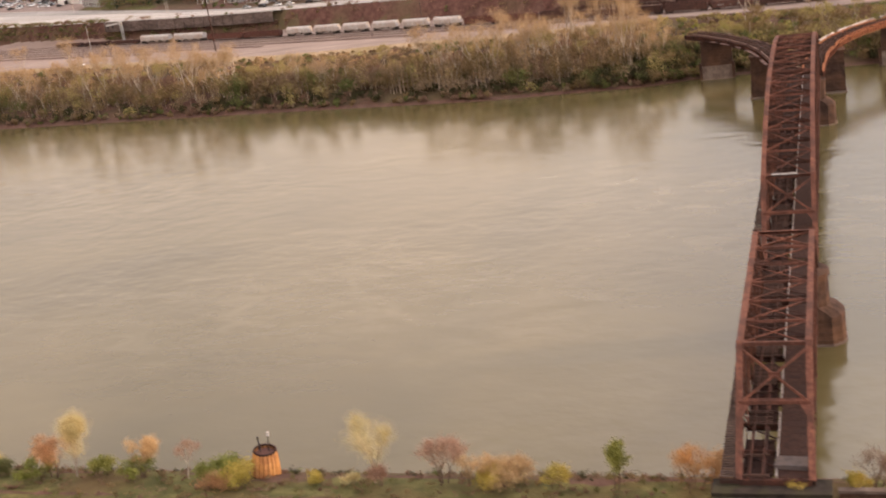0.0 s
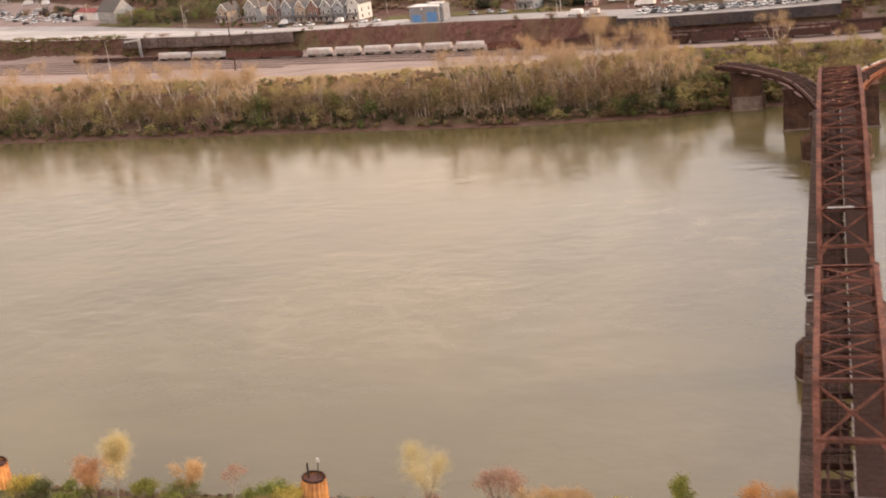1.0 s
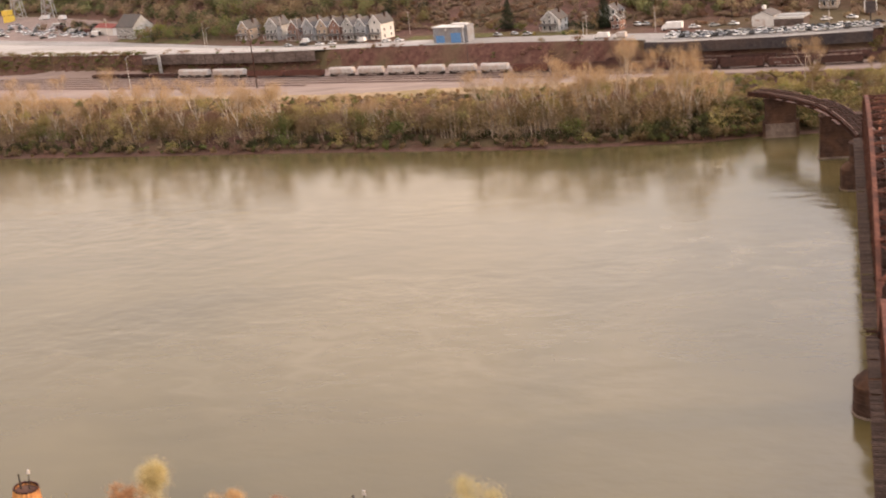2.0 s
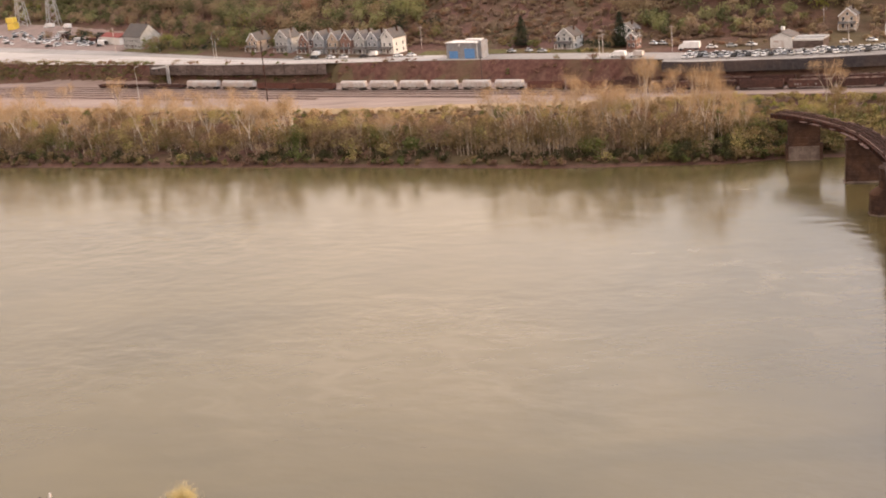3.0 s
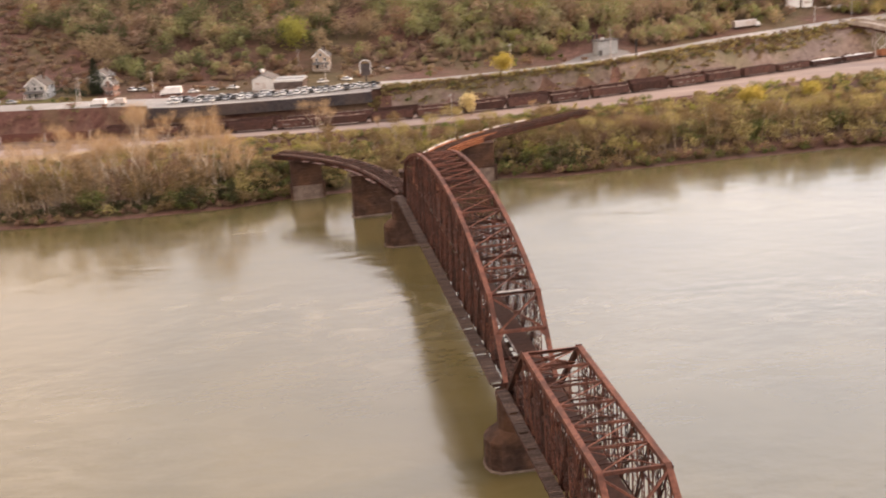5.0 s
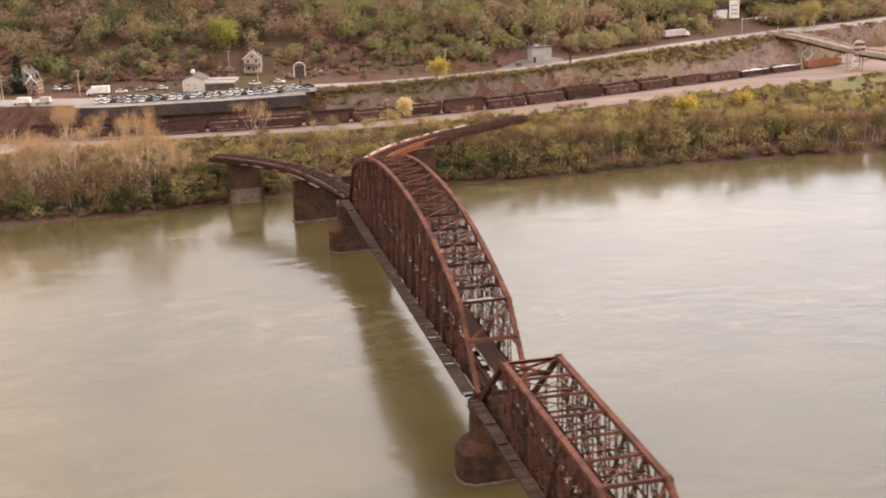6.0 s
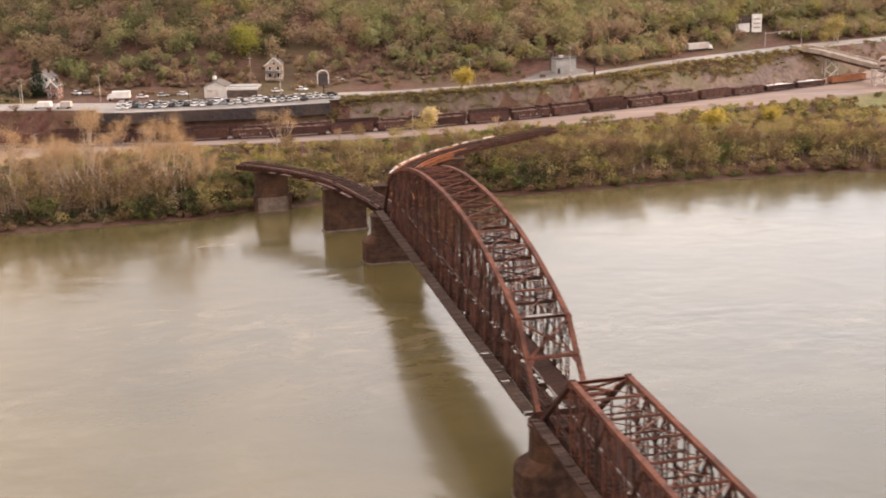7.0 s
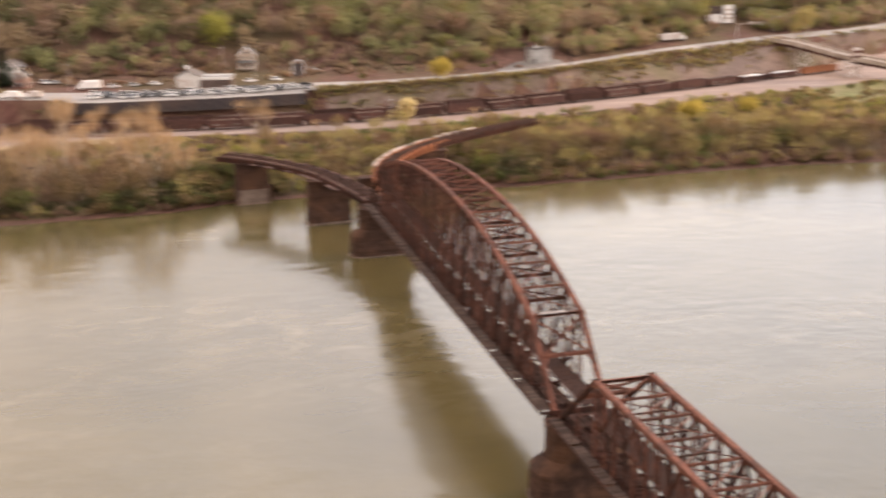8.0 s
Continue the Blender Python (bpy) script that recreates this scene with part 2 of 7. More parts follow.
    bp = n.new("ShaderNodeBump")
    bp.inputs["Distance"].default_value = 0.4
    # calmer in the lee of the far bank
    yy = n.new("ShaderNodeSeparateXYZ")
    ln.new(geo.outputs["Position"], yy.inputs[0])
    lee = n.new("ShaderNodeMapRange")
    lee.inputs[1].default_value, lee.inputs[2].default_value, lee.inputs[3].default_value, lee.inputs[4].default_value = 130, 190, 1.0, 0.2
    ln.new(yy.outputs["Y"], lee.inputs[0])
    calm = n.new("ShaderNodeMath")
    calm.operation = "MULTIPLY"
    ln.new(wind.outputs[0], calm.inputs[0])
    ln.new(lee.outputs[0], calm.inputs[1])
    ln.new(calm.outputs[0], bp.inputs["Strength"])
    chop = n.new("ShaderNodeTexNoise")
    chop.inputs["Scale"].default_value, chop.inputs["Detail"].default_value = 0.3, 2
    ln.new(mp.outputs[0], chop.inputs["Vector"])
    waves = n.new("ShaderNodeMath")
    waves.operation, waves.inputs[1].default_value = "MULTIPLY_ADD", 0.36
    ln.new(chop.outputs[0], waves.inputs[0])
    ln.new(small.outputs[0], waves.inputs[2])
    ln.new(waves.outputs[0], bp.inputs["Height"])
    ln.new(bp.outputs[0], bs.inputs["Normal"])
    return m


WATER = water_material()


# ---- building tools ----
class Shape:
    """Collects faces for one mesh."""

    def __init__(self):
        self.v, self.f = [], []

    def hull(self, pts, faces):
        k = len(self.v)
        self.v += [tuple(p) for p in pts]
        self.f += [tuple(i + k for i in face) for face in faces]
        return self

    def box(self, x0, y0, z0, x1, y1, z1):
        p = [(x, y, z) for z in (z0, z1) for x, y in ((x0, y0), (x1, y0), (x1, y1), (x0, y1))]
        return self.hull(p, [(3, 2, 1, 0), (4, 5, 6, 7), (0, 1, 5, 4), (1, 2, 6, 5), (2, 3, 7, 6), (3, 0, 4, 7)])

    def beam(self, a, b, w, h, side=(1, 0, 0)):
        """A bar from a to b, w wide along side and h deep across it."""
        a, b = Vector(a), Vector(b)
        d = (b - a).normalized()
        s = Vector(side)
        s = s - d * s.dot(d)
        if s.length < 1e-4:
            s = Vector((0, 1, 0)) - d * d.y
        s.normalize()
        u = d.cross(s)
        s, u = s * (w / 2), u * (h / 2)
        p = [q + i * s + j * u for q in (a, b) for i, j in ((-1, -1), (1, -1), (1, 1), (-1, 1))]
        return self.hull(p, [(3, 2, 1, 0), (4, 5, 6, 7), (0, 1, 5, 4), (1, 2, 6, 5), (2, 3, 7, 6), (3, 0, 4, 7)])

    def laced(self, a, b, w, h, side=(1, 0, 0), plate=0.07, pitch=0.9):
        """A built-up member: two plates a width apart, joined by zigzag lacing on both faces."""
        a, b = Vector(a), Vector(b)
        d = (b - a).normalized()
        s = Vector(side)
        s = (s - d * s.dot(d)).normalized()
        u = d.cross(s)
        for k in (-1, 1):
            self.beam(a + s * k * (w / 2), b + s * k * (w / 2), plate, h, side)
        length = (b - a).length
        n = max(2, round(length / pitch))
        for i in range(n):
            p, q = a + d * (length * i / n), a + d * (length * (i + 1) / n)
            k = 1 if i % 2 else -1
            for j in (-1, 1):
                self.beam(p + s * (k * w / 2) + u * (j * h / 2), q - s * (k * w / 2) + u * (j * h / 2), 0.09, 0.03, s)
        return self

    def tube(self, a, b, r0, r1, n=8, caps=True):
        a, b = Vector(a), Vector(b)
        d = (b - a).normalized()
        s = d.orthogonal().normalized()
        u = d.cross(s)
        k = len(self.v)
        for q, r in ((a, r0), (b, r1)):
            for i in range(n):
                t = 2 * math.pi * i / n
                self.v.append(tuple(q + s * (r * math.cos(t)) + u * (r * math.sin(t))))
        for i in range(n):
            j = (i + 1) % n
            self.f.append((k + i, k + j, k + n + j, k + n + i))
        if caps:
            self.f.append(tuple(range(k + n - 1, k - 1, -1)))
            self.f.append(tuple(range(k + n, k + 2 * n)))
        return self

    def loft(self, rings, caps=True):
        """Skin closed rings of equal count, bottom first, counter-clockwise from above."""
        k, n = len(self.v), len(rings[0])
        for r in rings:
            self.v += [tuple(p) for p in r]
        for j in range(len(rings) - 1):
            for i in range(n):
                a, b = k + j * n + i, k + j * n + (i + 1) % n
                self.f.append((a, b, b + n, a + n))
        if caps:
            self.f.append(tuple(range(k + n - 1, k - 1, -1)))
            e = k + (len(rings) - 1) * n
            self.f.append(tuple(range(e, e + n)))
        return self

    def mesh(self, name, mat, smooth=False):
        me = bpy.data.meshes.new(name)
        me.from_pydata(self.v, [], self.f)
        if smooth:
            me.polygons.foreach_set("use_smooth", [True] * len(me.polygons))
        me.materials.append(mat)
        return me


def part(name, shape, mat, parent=None, label="", smooth=False):
    """One mesh object, a child where a parent is given."""
    ob = new(name, shape if isinstance(shape, bpy.types.Mesh) else shape.mesh(name, mat, smooth))
    ob.parent = parent
    return tagged(ob, label) if label else ob


def thing(name, label, category, group="", kind="", at=(0, 0, 0), turn=0):
    ob = new(name)
    ob.matrix_basis = pose(*at, 0, 0, turn)
    return tagged(ob, label, category, group, kind)


def lerp_table(x, xs, ys):
    return float(np.interp(x, xs, ys))


# ---- the lie of the land ----
SHORE = ([-1500, -900, -346, -190, -110, -52, -34, 34, 52, 155, 190, 260, 900, 1500], [340, 285, 229, 215, 206, 207, 213.5, 213.5, 207, 208, 202, 196, 150, 110])
YARD = ([-1500, -900, -416, -314, -224, -147, -78, -30, 10, 52, 99, 151, 208, 247, 400, 900, 1500],
        [470, 395, 329, 315, 303, 296, 288, 280, 275, 276, 280, 290, 301, 309, 350, 500, 740])
TRACK = ([-1500, -900, -416, -320, -276, -234, -144, -116, -54, -13, 30, 76, 125, 182, 247, 400, 900, 1500],
         [600, 470, 378, 352, 340, 329, 310, 303, 289, 285, 285, 291, 302, 318, 337, 395, 570, 810])
ROAD = ([-1500, -900, -600, -473, -424, -380, -340, -303, -270, -239, -211, -154, -103, -74, -32, 5, 68, 105, 166, 231, 252, 280, 320, 400, 900, 1500],
        [830, 585, 462, 412, 394, 380, 369, 358, 350, 345, 341, 330, 315, 304, 300, 301, 303, 309, 337, 356, 358.5, 363, 380, 425, 600, 840])
YARD_Z, ROAD_Z = 9.5, 20.0


def shore_y(x):
    return lerp_table(x, *SHORE)


def yard_y(x):
    return lerp_table(x, *YARD)


def track_y(x):
    return lerp_table(x, *TRACK)


def road_y(x):
    return lerp_table(x, *ROAD)


def road_z(x):
    return lerp_table(x, [-600, 0, 60, 170, 260, 400], [20, 20, 20.5, 22, 23.6, 25])


def toe_y(x):
    """Back of the rail yard, where the slope up to the road begins."""
    return min(track_y(x) + 11.5, road_y(x) - 3)


def apron(x):
    """Depth of the level strip behind the road's lower edge, before the hill rises."""
    return lerp_table(x, [-700, -560, -420, -340, -290, -200, 0, 60, 110], [190, 165, 118, 78, 60, 52, 52, 46, 30])


def ground_z(x, y):
    s = shore_y(x)
    if y < -38:
        z = lerp_table(y, [-900, -300, -160, -110, -86, -60, -52, -47, -38], [40, 26, 15, 7, 4.2, 3.4, 2.6, 0.2, -4])
        return z + (0.5 * noise.noise((x * 0.05, y * 0.05, 1)) if y < -52 else 0)
    if y < s:
        return max(-5, -(s - y) * 0.25, -(y + 50) * 0.35)
    yf, yb, yr = yard_y(x), toe_y(x), road_y(x)
    zr, fl = road_z(x), apron(x)
    z = lerp_table(y, [s, s + 5, s + 12, max(s + 30, yf - 25), yf - 4, yf, yb, yr - 1, yr + fl - 18, yr + fl, yr + fl + 123, yr + 420, yr + 1500],
                   [0, 0.9, 3.2, 6.5, YARD_Z - 0.6, YARD_Z, YARD_Z + 0.3, zr, zr, zr + 2.5, zr + 45, zr + 62, zr + 80])
    drop = 4.4 if -89 < x < 6 else 4.2 if -356 < x < -241 else 0
    if drop and yb < y < yr - 0.2:
        z = YARD_Z + 0.3 + (zr - drop - YARD_Z - 0.3) * (y - yb) / max(0.5, yr - 0.2 - yb)
    rough = 0.35 if s + 6 < y < yf - 6 else 0
    if y > yr + fl:
        rough = min(6, (y - yr - fl) * 0.06)
    return z + rough * (noise.noise((x * 0.03, y * 0.03, 0)) + 0.5 * noise.noise((x * 0.11, y * 0.11, 3)))


def axis_steps(spans):
    out = []
    for a, b, n in spans:
        out += [a + (b - a) * i / n for i in range(n)]
    return out + [spans[-1][1]]


def ground_sheet():
    xs = axis_steps([(-2400, -700, 17), (-700, -420, 28), (-420, 280, 175), (280, 420, 14), (420, 2400, 20)])
    ys = axis_steps([(-1400, -200, 8), (-200, -40, 40), (-40, 190, 20), (190, 480, 116), (480, 700, 22), (700, 2600, 19)])
    grid = Shape()
    grid.v = [(x, y, ground_z(x, y)) for y in ys for x in xs]
    n = len(xs)
    grid.f = [(j * n + i, j * n + i + 1, (j + 1) * n + i + 1, (j + 1) * n + i) for j in range(len(ys) - 1) for i in range(n - 1)]
    ob = part("ground", grid, LITTER, smooth=True)
    return tagged(ob, "brown leaf-littered river banks and wooded hillside", "ground", kind="structure")


def strip(name, mat, label, category, x0, x1, step, low, high, lift, cross=4):
    """A sheet that follows the ground between two lines."""
    sh = Shape()
    n = int(abs(x1 - x0) / step)
    for i in range(n + 1):
        x = x0 + (x1 - x0) * i / n
        a, b = low(x), high(x)
        for j in range(cross + 1):
            y = a + (b - a) * j / cross
            sh.v.append((x, y, ground_z(x, y) + lift))
    m = cross + 1
    sh.f = [(i * m + j, (i + 1) * m + j, (i + 1) * m + j + 1, i * m + j + 1) for i in range(n) for j in range(cross)]
    return tagged(part(name, sh, mat, smooth=True), label, category, kind="structure")


ground_sheet()
river = Shape().hull([(-2400, -60, 0), (2400, -60, 0), (2400, 340, 0), (-2400, 340, 0)], [(0, 1, 2, 3)])
tagged(part("water", river, WATER), "slow muddy beige river reflecting the pale sky", "river", kind="structure")
strip("shore_mud", MUD, "bare red-brown mud along the waterline", "shore", -420, 300, 6, lambda x: shore_y(x) - 1, lambda x: shore_y(x) + lerp_table(x, [-420, -215, -190, -60, 60], [4.6, 4.2, 3.0, 2.6, 2.0]), 0.06, 4)
def yard_edge(x):
    return yard_y(x) - lerp_table(x, [-420, -330, -214, -110, -60], [7, 7, 13, 9, 2])


strip("rail_yard", GRAVEL, "pale pinkish gravel of the rail yard", "rail yard", -700, 420, 6, yard_edge, lambda x: toe_y(x) + 0.5, 0.2, 8)
strip("dry_grass", STRAW, "straw-coloured dry grass between the bank and the yard", "dry grass", -430, -62, 5, lambda x: yard_edge(x) - lerp_table(x, [-430, -230, -180, -120, -62], [5, 6, 9, 8, 4]),
      lambda x: yard_edge(x) + 1.6, 0.24, 3)
strip("embankment", EARTH, "steep red-brown earth slope below the road", "embankment", -640, 4, 6,
      lambda x: toe_y(x) - lerp_table(x, [-640, -360, -250], [7, 7, 0]), lambda x: road_y(x) - 0.5, 0.12)
strip("embankment", SLOPE, "scrubby grey-brown slope below the climbing road", "embankment", 4, 420, 6, toe_y, lambda x: road_y(x) - 0.5, 0.12)
strip("road", ROADWAY, "wide pale concrete road along the hill foot", "road", -700, -190, 6, lambda x: road_y(x),
      lambda x: road_y(x) + lerp_table(x, [-530, -417, -364, -317, -278, -245, -60], [60, 50, 37, 25, 18, 15, 20]), 0.1, 5)
strip("road", LANE, "worn grey road climbing along the hill foot", "road", -190, 420, 6, lambda x: road_y(x),
      lambda x: road_y(x) + lerp_table(x, [-190, -62, 0, 30, 420], [15, 19, 20, 13, 14]), 0.1, 5)
def road_width(x):
    return lerp_table(x, [-530, -417, -364, -317, -278, -245, -60], [60, 50, 37, 25, 18, 15, 20])


strip("road_shoulder", LANE, "grey worn upper lane of the wide road", "road lane", -640, -200, 6, lambda x: road_y(x) + 0.72 * road_width(x),
      lambda x: road_y(x) + 0.96 * road_width(x), 0.13, 2)
for low, wide in ((0.42, 0.55), (0.70, 0.7), (0.18, 0.35), (0.965, 0.6)):
    strip("lane_seam", ASPHALT, "dark worn seam between the road's lanes", "lane seam", -640, -205, 6, lambda x: road_y(x) + low * road_width(x),
          lambda x: road_y(x) + low * road_width(x) + wide, 0.15, 1)
strip("kerb_line", ASPHALT, "dark gutter line along the road's lower edge", "kerb line", -190, 400, 6, lambda x: road_y(x) + 3.2, lambda x: road_y(x) + 3.6, 0.15, 1)
strip("parking_lot", BALLAST, "brown-grey gravel lot of parked cars beside the wide road", "parking lot", -640, -412, 6,
      lambda x: road_y(x) + lerp_table(x, [-640, -530, -417, -412], [60, 60, 50, 48]), lambda x: road_y(x) + apron(x) - 6, 0.08, 4)
strip("verge", GRASS, "rough green grass verge behind the road", "verge", -410, -345, 6, lambda x: road_y(x) + lerp_table(x, [-417, -364, -317], [52, 39, 27]),
      lambda x: road_y(x) + lerp_table(x, [-417, -364, -317], [70, 52, 36]), 0.06, 3)
strip("verge", GRASS, "patchy green lawn behind the road", "verge", -205, -108, 6, lambda x: road_y(x) + 18, lambda x: road_y(x) + 32, 0.06, 3)
strip("meadow", MEADOW, "pale green meadow between the yard and the bank", "meadow", 196, 330, 6, lambda x: yard_y(x) - lerp_table(x, [196, 225, 330], [3, 32, 44]), lambda x: yard_y(x) - 0.5, 0.1, 6)
strip("side_lot", ASPHALT, "worn grey paved lot above the climbing road", "paved lot", 84, 116, 3, lambda x: road_y(x) + 13, lambda x: road_y(x) + lerp_table(x, [84, 96, 110, 116], [16, 25, 26, 18]), 0.1, 5)
strip("near_bank", GRASS, "rough green and brown grass on the near bank", "grass bank", -260, 120, 5, lambda x: -100, lambda x: -48.3, 0.05, 12)


# ---- the abandoned railway bridge ----
HALF, DECK = 4.32, 14.3


def truss_span(name, label, y0, y1, hips, panels, top_z, walkway_to):
    """A through truss: inclined end posts, top chord over the hips, posts, diagonals, bracing and floor."""
    span = thing(name, label, "bridge span", "spans of the railway bridge")
    h0, h1 = hips
    ys = [h0 + (h1 - h0) * i / panels for i in range(panels + 1)]
    feet = [y0] + ys + [y1]
    if ys[0] - y0 > 12:
        feet = [y0, (y0 + h0) / 2] + ys + [(y1 + h1) / 2, y1]
    low = DECK - 0.9
    for s in (-1, 1):
        x = s * HALF
        for a, b in zip(ys, ys[1:]):
            sh = Shape()
            p, q = Vector((x, a, top_z(a))), Vector((x, b, top_z(b)))
            sh.beam(p, q, 0.86, 0.08)
            for k in (-0.36, 0.36):
                sh.beam(p + Vector((k, 0, -0.33)), q + Vector((k, 0, -0.33)), 0.07, 0.66)
            part("top_chord", sh, RUST, span)
        for y, h in ((y0, h0), (y1, h1)):
            sh = Shape()
            p, q = Vector((x, y, DECK - 0.6)), Vector((x, h, top_z(h)))
            sh.beam(p, q, 0.84, 0.62)
            # far-end posts take the darker rust: their shade is put into the colour
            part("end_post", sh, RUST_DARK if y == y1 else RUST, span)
            pl = Shape()
            pl.box(x - 0.46, h - 0.9, top_z(h) - 1.1, x - 0.40, h + 0.9, top_z(h) + 0.02)
            pl.box(x + 0.40, h - 0.9, top_z(h) - 1.1, x + 0.46, h + 0.9, top_z(h) + 0.02)
            part("gusset_plate", pl, RUST, span)
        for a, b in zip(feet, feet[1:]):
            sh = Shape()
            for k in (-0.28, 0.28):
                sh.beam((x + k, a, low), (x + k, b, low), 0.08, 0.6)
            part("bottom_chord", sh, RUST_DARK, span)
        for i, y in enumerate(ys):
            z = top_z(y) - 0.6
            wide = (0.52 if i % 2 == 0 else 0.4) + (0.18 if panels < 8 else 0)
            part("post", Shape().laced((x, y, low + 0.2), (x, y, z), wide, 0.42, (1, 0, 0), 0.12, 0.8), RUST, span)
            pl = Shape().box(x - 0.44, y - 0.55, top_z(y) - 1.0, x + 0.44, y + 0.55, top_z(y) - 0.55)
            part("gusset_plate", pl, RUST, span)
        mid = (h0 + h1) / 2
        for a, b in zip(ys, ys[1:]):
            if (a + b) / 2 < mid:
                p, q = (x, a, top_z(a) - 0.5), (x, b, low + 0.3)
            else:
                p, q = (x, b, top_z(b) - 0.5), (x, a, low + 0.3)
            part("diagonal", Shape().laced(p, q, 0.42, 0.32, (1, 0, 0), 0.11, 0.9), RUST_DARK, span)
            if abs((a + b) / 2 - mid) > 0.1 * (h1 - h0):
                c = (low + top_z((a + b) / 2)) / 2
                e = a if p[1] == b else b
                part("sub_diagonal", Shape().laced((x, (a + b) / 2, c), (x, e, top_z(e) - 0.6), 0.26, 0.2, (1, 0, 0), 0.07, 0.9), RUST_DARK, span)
        for a, b in zip(ys, ys[1:]):
            half = (top_z(a) + low) / 2
            part("sub_strut", Shape().laced((x, a, half), (x, b, (top_z(b) + low) / 2), 0.24, 0.2, (1, 0, 0), 0.06, 1.2), RUST_DARK, span)
            # middle hanger and slack counter rods of the panel
            m, zt = (a + b) / 2, top_z((a + b) / 2) - 0.5
            part("hanger", Shape().laced((x, m, low), (x, m, zt), 0.34, 0.26, (1, 0, 0), 0.09, 0.9), RUST if round(a) % 2 else RUST_DARK, span)
            sh = Shape()
            if panels < 8:
                continue
            for k in (-0.16, 0.16):
                sh.beam((x + k, a, half), (x + k, b, low + 0.2), 0.06, 0.16).beam((x + k, b, half), (x + k, a, low + 0.2), 0.06, 0.16)
            part("counter_rod", sh, RUST_DARK, span)
        if len(feet) > len(ys) + 2:
            for f, h in ((feet[1], h0), (feet[-2], h1)):
                zf = (DECK + top_z(h)) / 2 - 0.4
                part("hanger", Shape().laced((x, f, low), (x, f, zf), 0.3, 0.24, (1, 0, 0), 0.07, 1.0), RUST, span)
    # overhead bracing
    for i, y in enumerate(ys):
        z = top_z(y)
        hip = i in (0, panels)
        sh = Shape()
        sh.laced((-HALF, y, z - 0.25), (HALF, y, z - 0.25), 0.34, 0.3, (0, 1, 0), 0.06, 0.9)
        if hip:
            sh.box(-HALF, y - 0.2, z - 0.55, HALF, y + 0.2, z - 0.05)
        part("top_strut", sh, RUST, span)
        if not hip:
            part("sway_strut", Shape().laced((-HALF, y, z - 2.6), (HALF, y, z - 2.6), 0.36 if panels > 8 else 0.2, 0.5 if panels > 8 else 0.2, (0, 1, 0), 0.08, 0.9), RUST_DARK, span)
            for s in (-1, 1):
                part("sway_brace", Shape().beam((s * HALF, y, z - 0.5), (-s * HALF, y, z - 2.5), 0.2 if panels > 8 else 0.09, 0.2 if panels > 8 else 0.09), RUST_DARK, span)
    for a, b in zip(ys, ys[1:]):
        for s in (-1, 1):
            part("lateral_brace", Shape().beam((s * HALF, a, top_z(a) - 0.3 - 0.1 * s), (-s * HALF, b, top_z(b) - 0.3 - 0.1 * s), 0.15 if s < 0 else 0.12, 0.12), RUST, span)
    # portals on the inclined end posts
    for y, h in ((y0, h0), (y1, h1)):
        def on(t, y=y, h=h):
            return h + (y - h) * t, top_z(h) + (DECK - top_z(h)) * t
        ya, za = on(0.06)
        yb, zb = on(0.46)
        part("portal_strut", Shape().laced((-HALF, yb, zb), (HALF, yb, zb), 0.62, 0.5, (0, 1, 0), 0.14, 0.7).box(-HALF, yb - 0.3, zb - 0.1, HALF, yb + 0.3, zb + 0.14),
             RUST, span)
        for s in (-1, 1):
            part("portal_brace", Shape().laced((s * (HALF - 0.3), ya, za), (-s * (HALF - 0.3), yb, zb), 0.3, 0.26, (0, 1, 0), 0.08, 0.8), RUST, span)
            yk, zk = on(0.58)
            sh = Shape().hull([(s * (HALF - 0.3), yb, zb), (s * (HALF - 1.5), yb, zb), (s * (HALF - 0.3), yk, zk),
                               (s * (HALF - 0.3), yb + 0.1, zb), (s * (HALF - 1.5), yb + 0.1, zb), (s * (HALF - 0.3), yk + 0.1, zk)],
                              [(0, 1, 2), (5, 4, 3), (0, 3, 4, 1), (1, 4, 5, 2), (2, 5, 3, 0)])
            part("knee_bracket", sh, RUST, span)
        part("portal_boss", Shape().box(-0.7, (ya + yb) / 2 - 0.1, (za + zb) / 2 - 0.4, 0.7, (ya + yb) / 2 + 0.1, (za + zb) / 2 + 0.4), RUST, span)
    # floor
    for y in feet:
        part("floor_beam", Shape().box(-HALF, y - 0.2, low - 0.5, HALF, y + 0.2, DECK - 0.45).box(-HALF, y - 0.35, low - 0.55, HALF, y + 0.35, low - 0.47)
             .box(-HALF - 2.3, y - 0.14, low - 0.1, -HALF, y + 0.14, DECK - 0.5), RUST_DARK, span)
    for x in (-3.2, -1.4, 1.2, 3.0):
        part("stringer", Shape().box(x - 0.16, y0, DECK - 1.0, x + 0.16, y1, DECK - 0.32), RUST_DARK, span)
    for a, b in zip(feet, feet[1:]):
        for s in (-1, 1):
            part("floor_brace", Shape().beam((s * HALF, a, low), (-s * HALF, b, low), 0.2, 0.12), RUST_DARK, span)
    return span, feet


def near_top(y):
    return 25.7


def main_top(y):
    u = abs(y - 74.25) / 59.25
    return 35.4 - 9.4 * u ** 2.3


near_span, near_feet = truss_span("near_truss_span", "rusted flat-topped steel truss span on stone piers", -70.5, 0.6, (-56.1, -14.0), 6, near_top, 0)
main_span, main_feet = truss_span("main_truss_span", "long rusted steel truss span with an arched top chord", 3.5, 145.0, (15.0, 133.5), 16, main_top, 0)


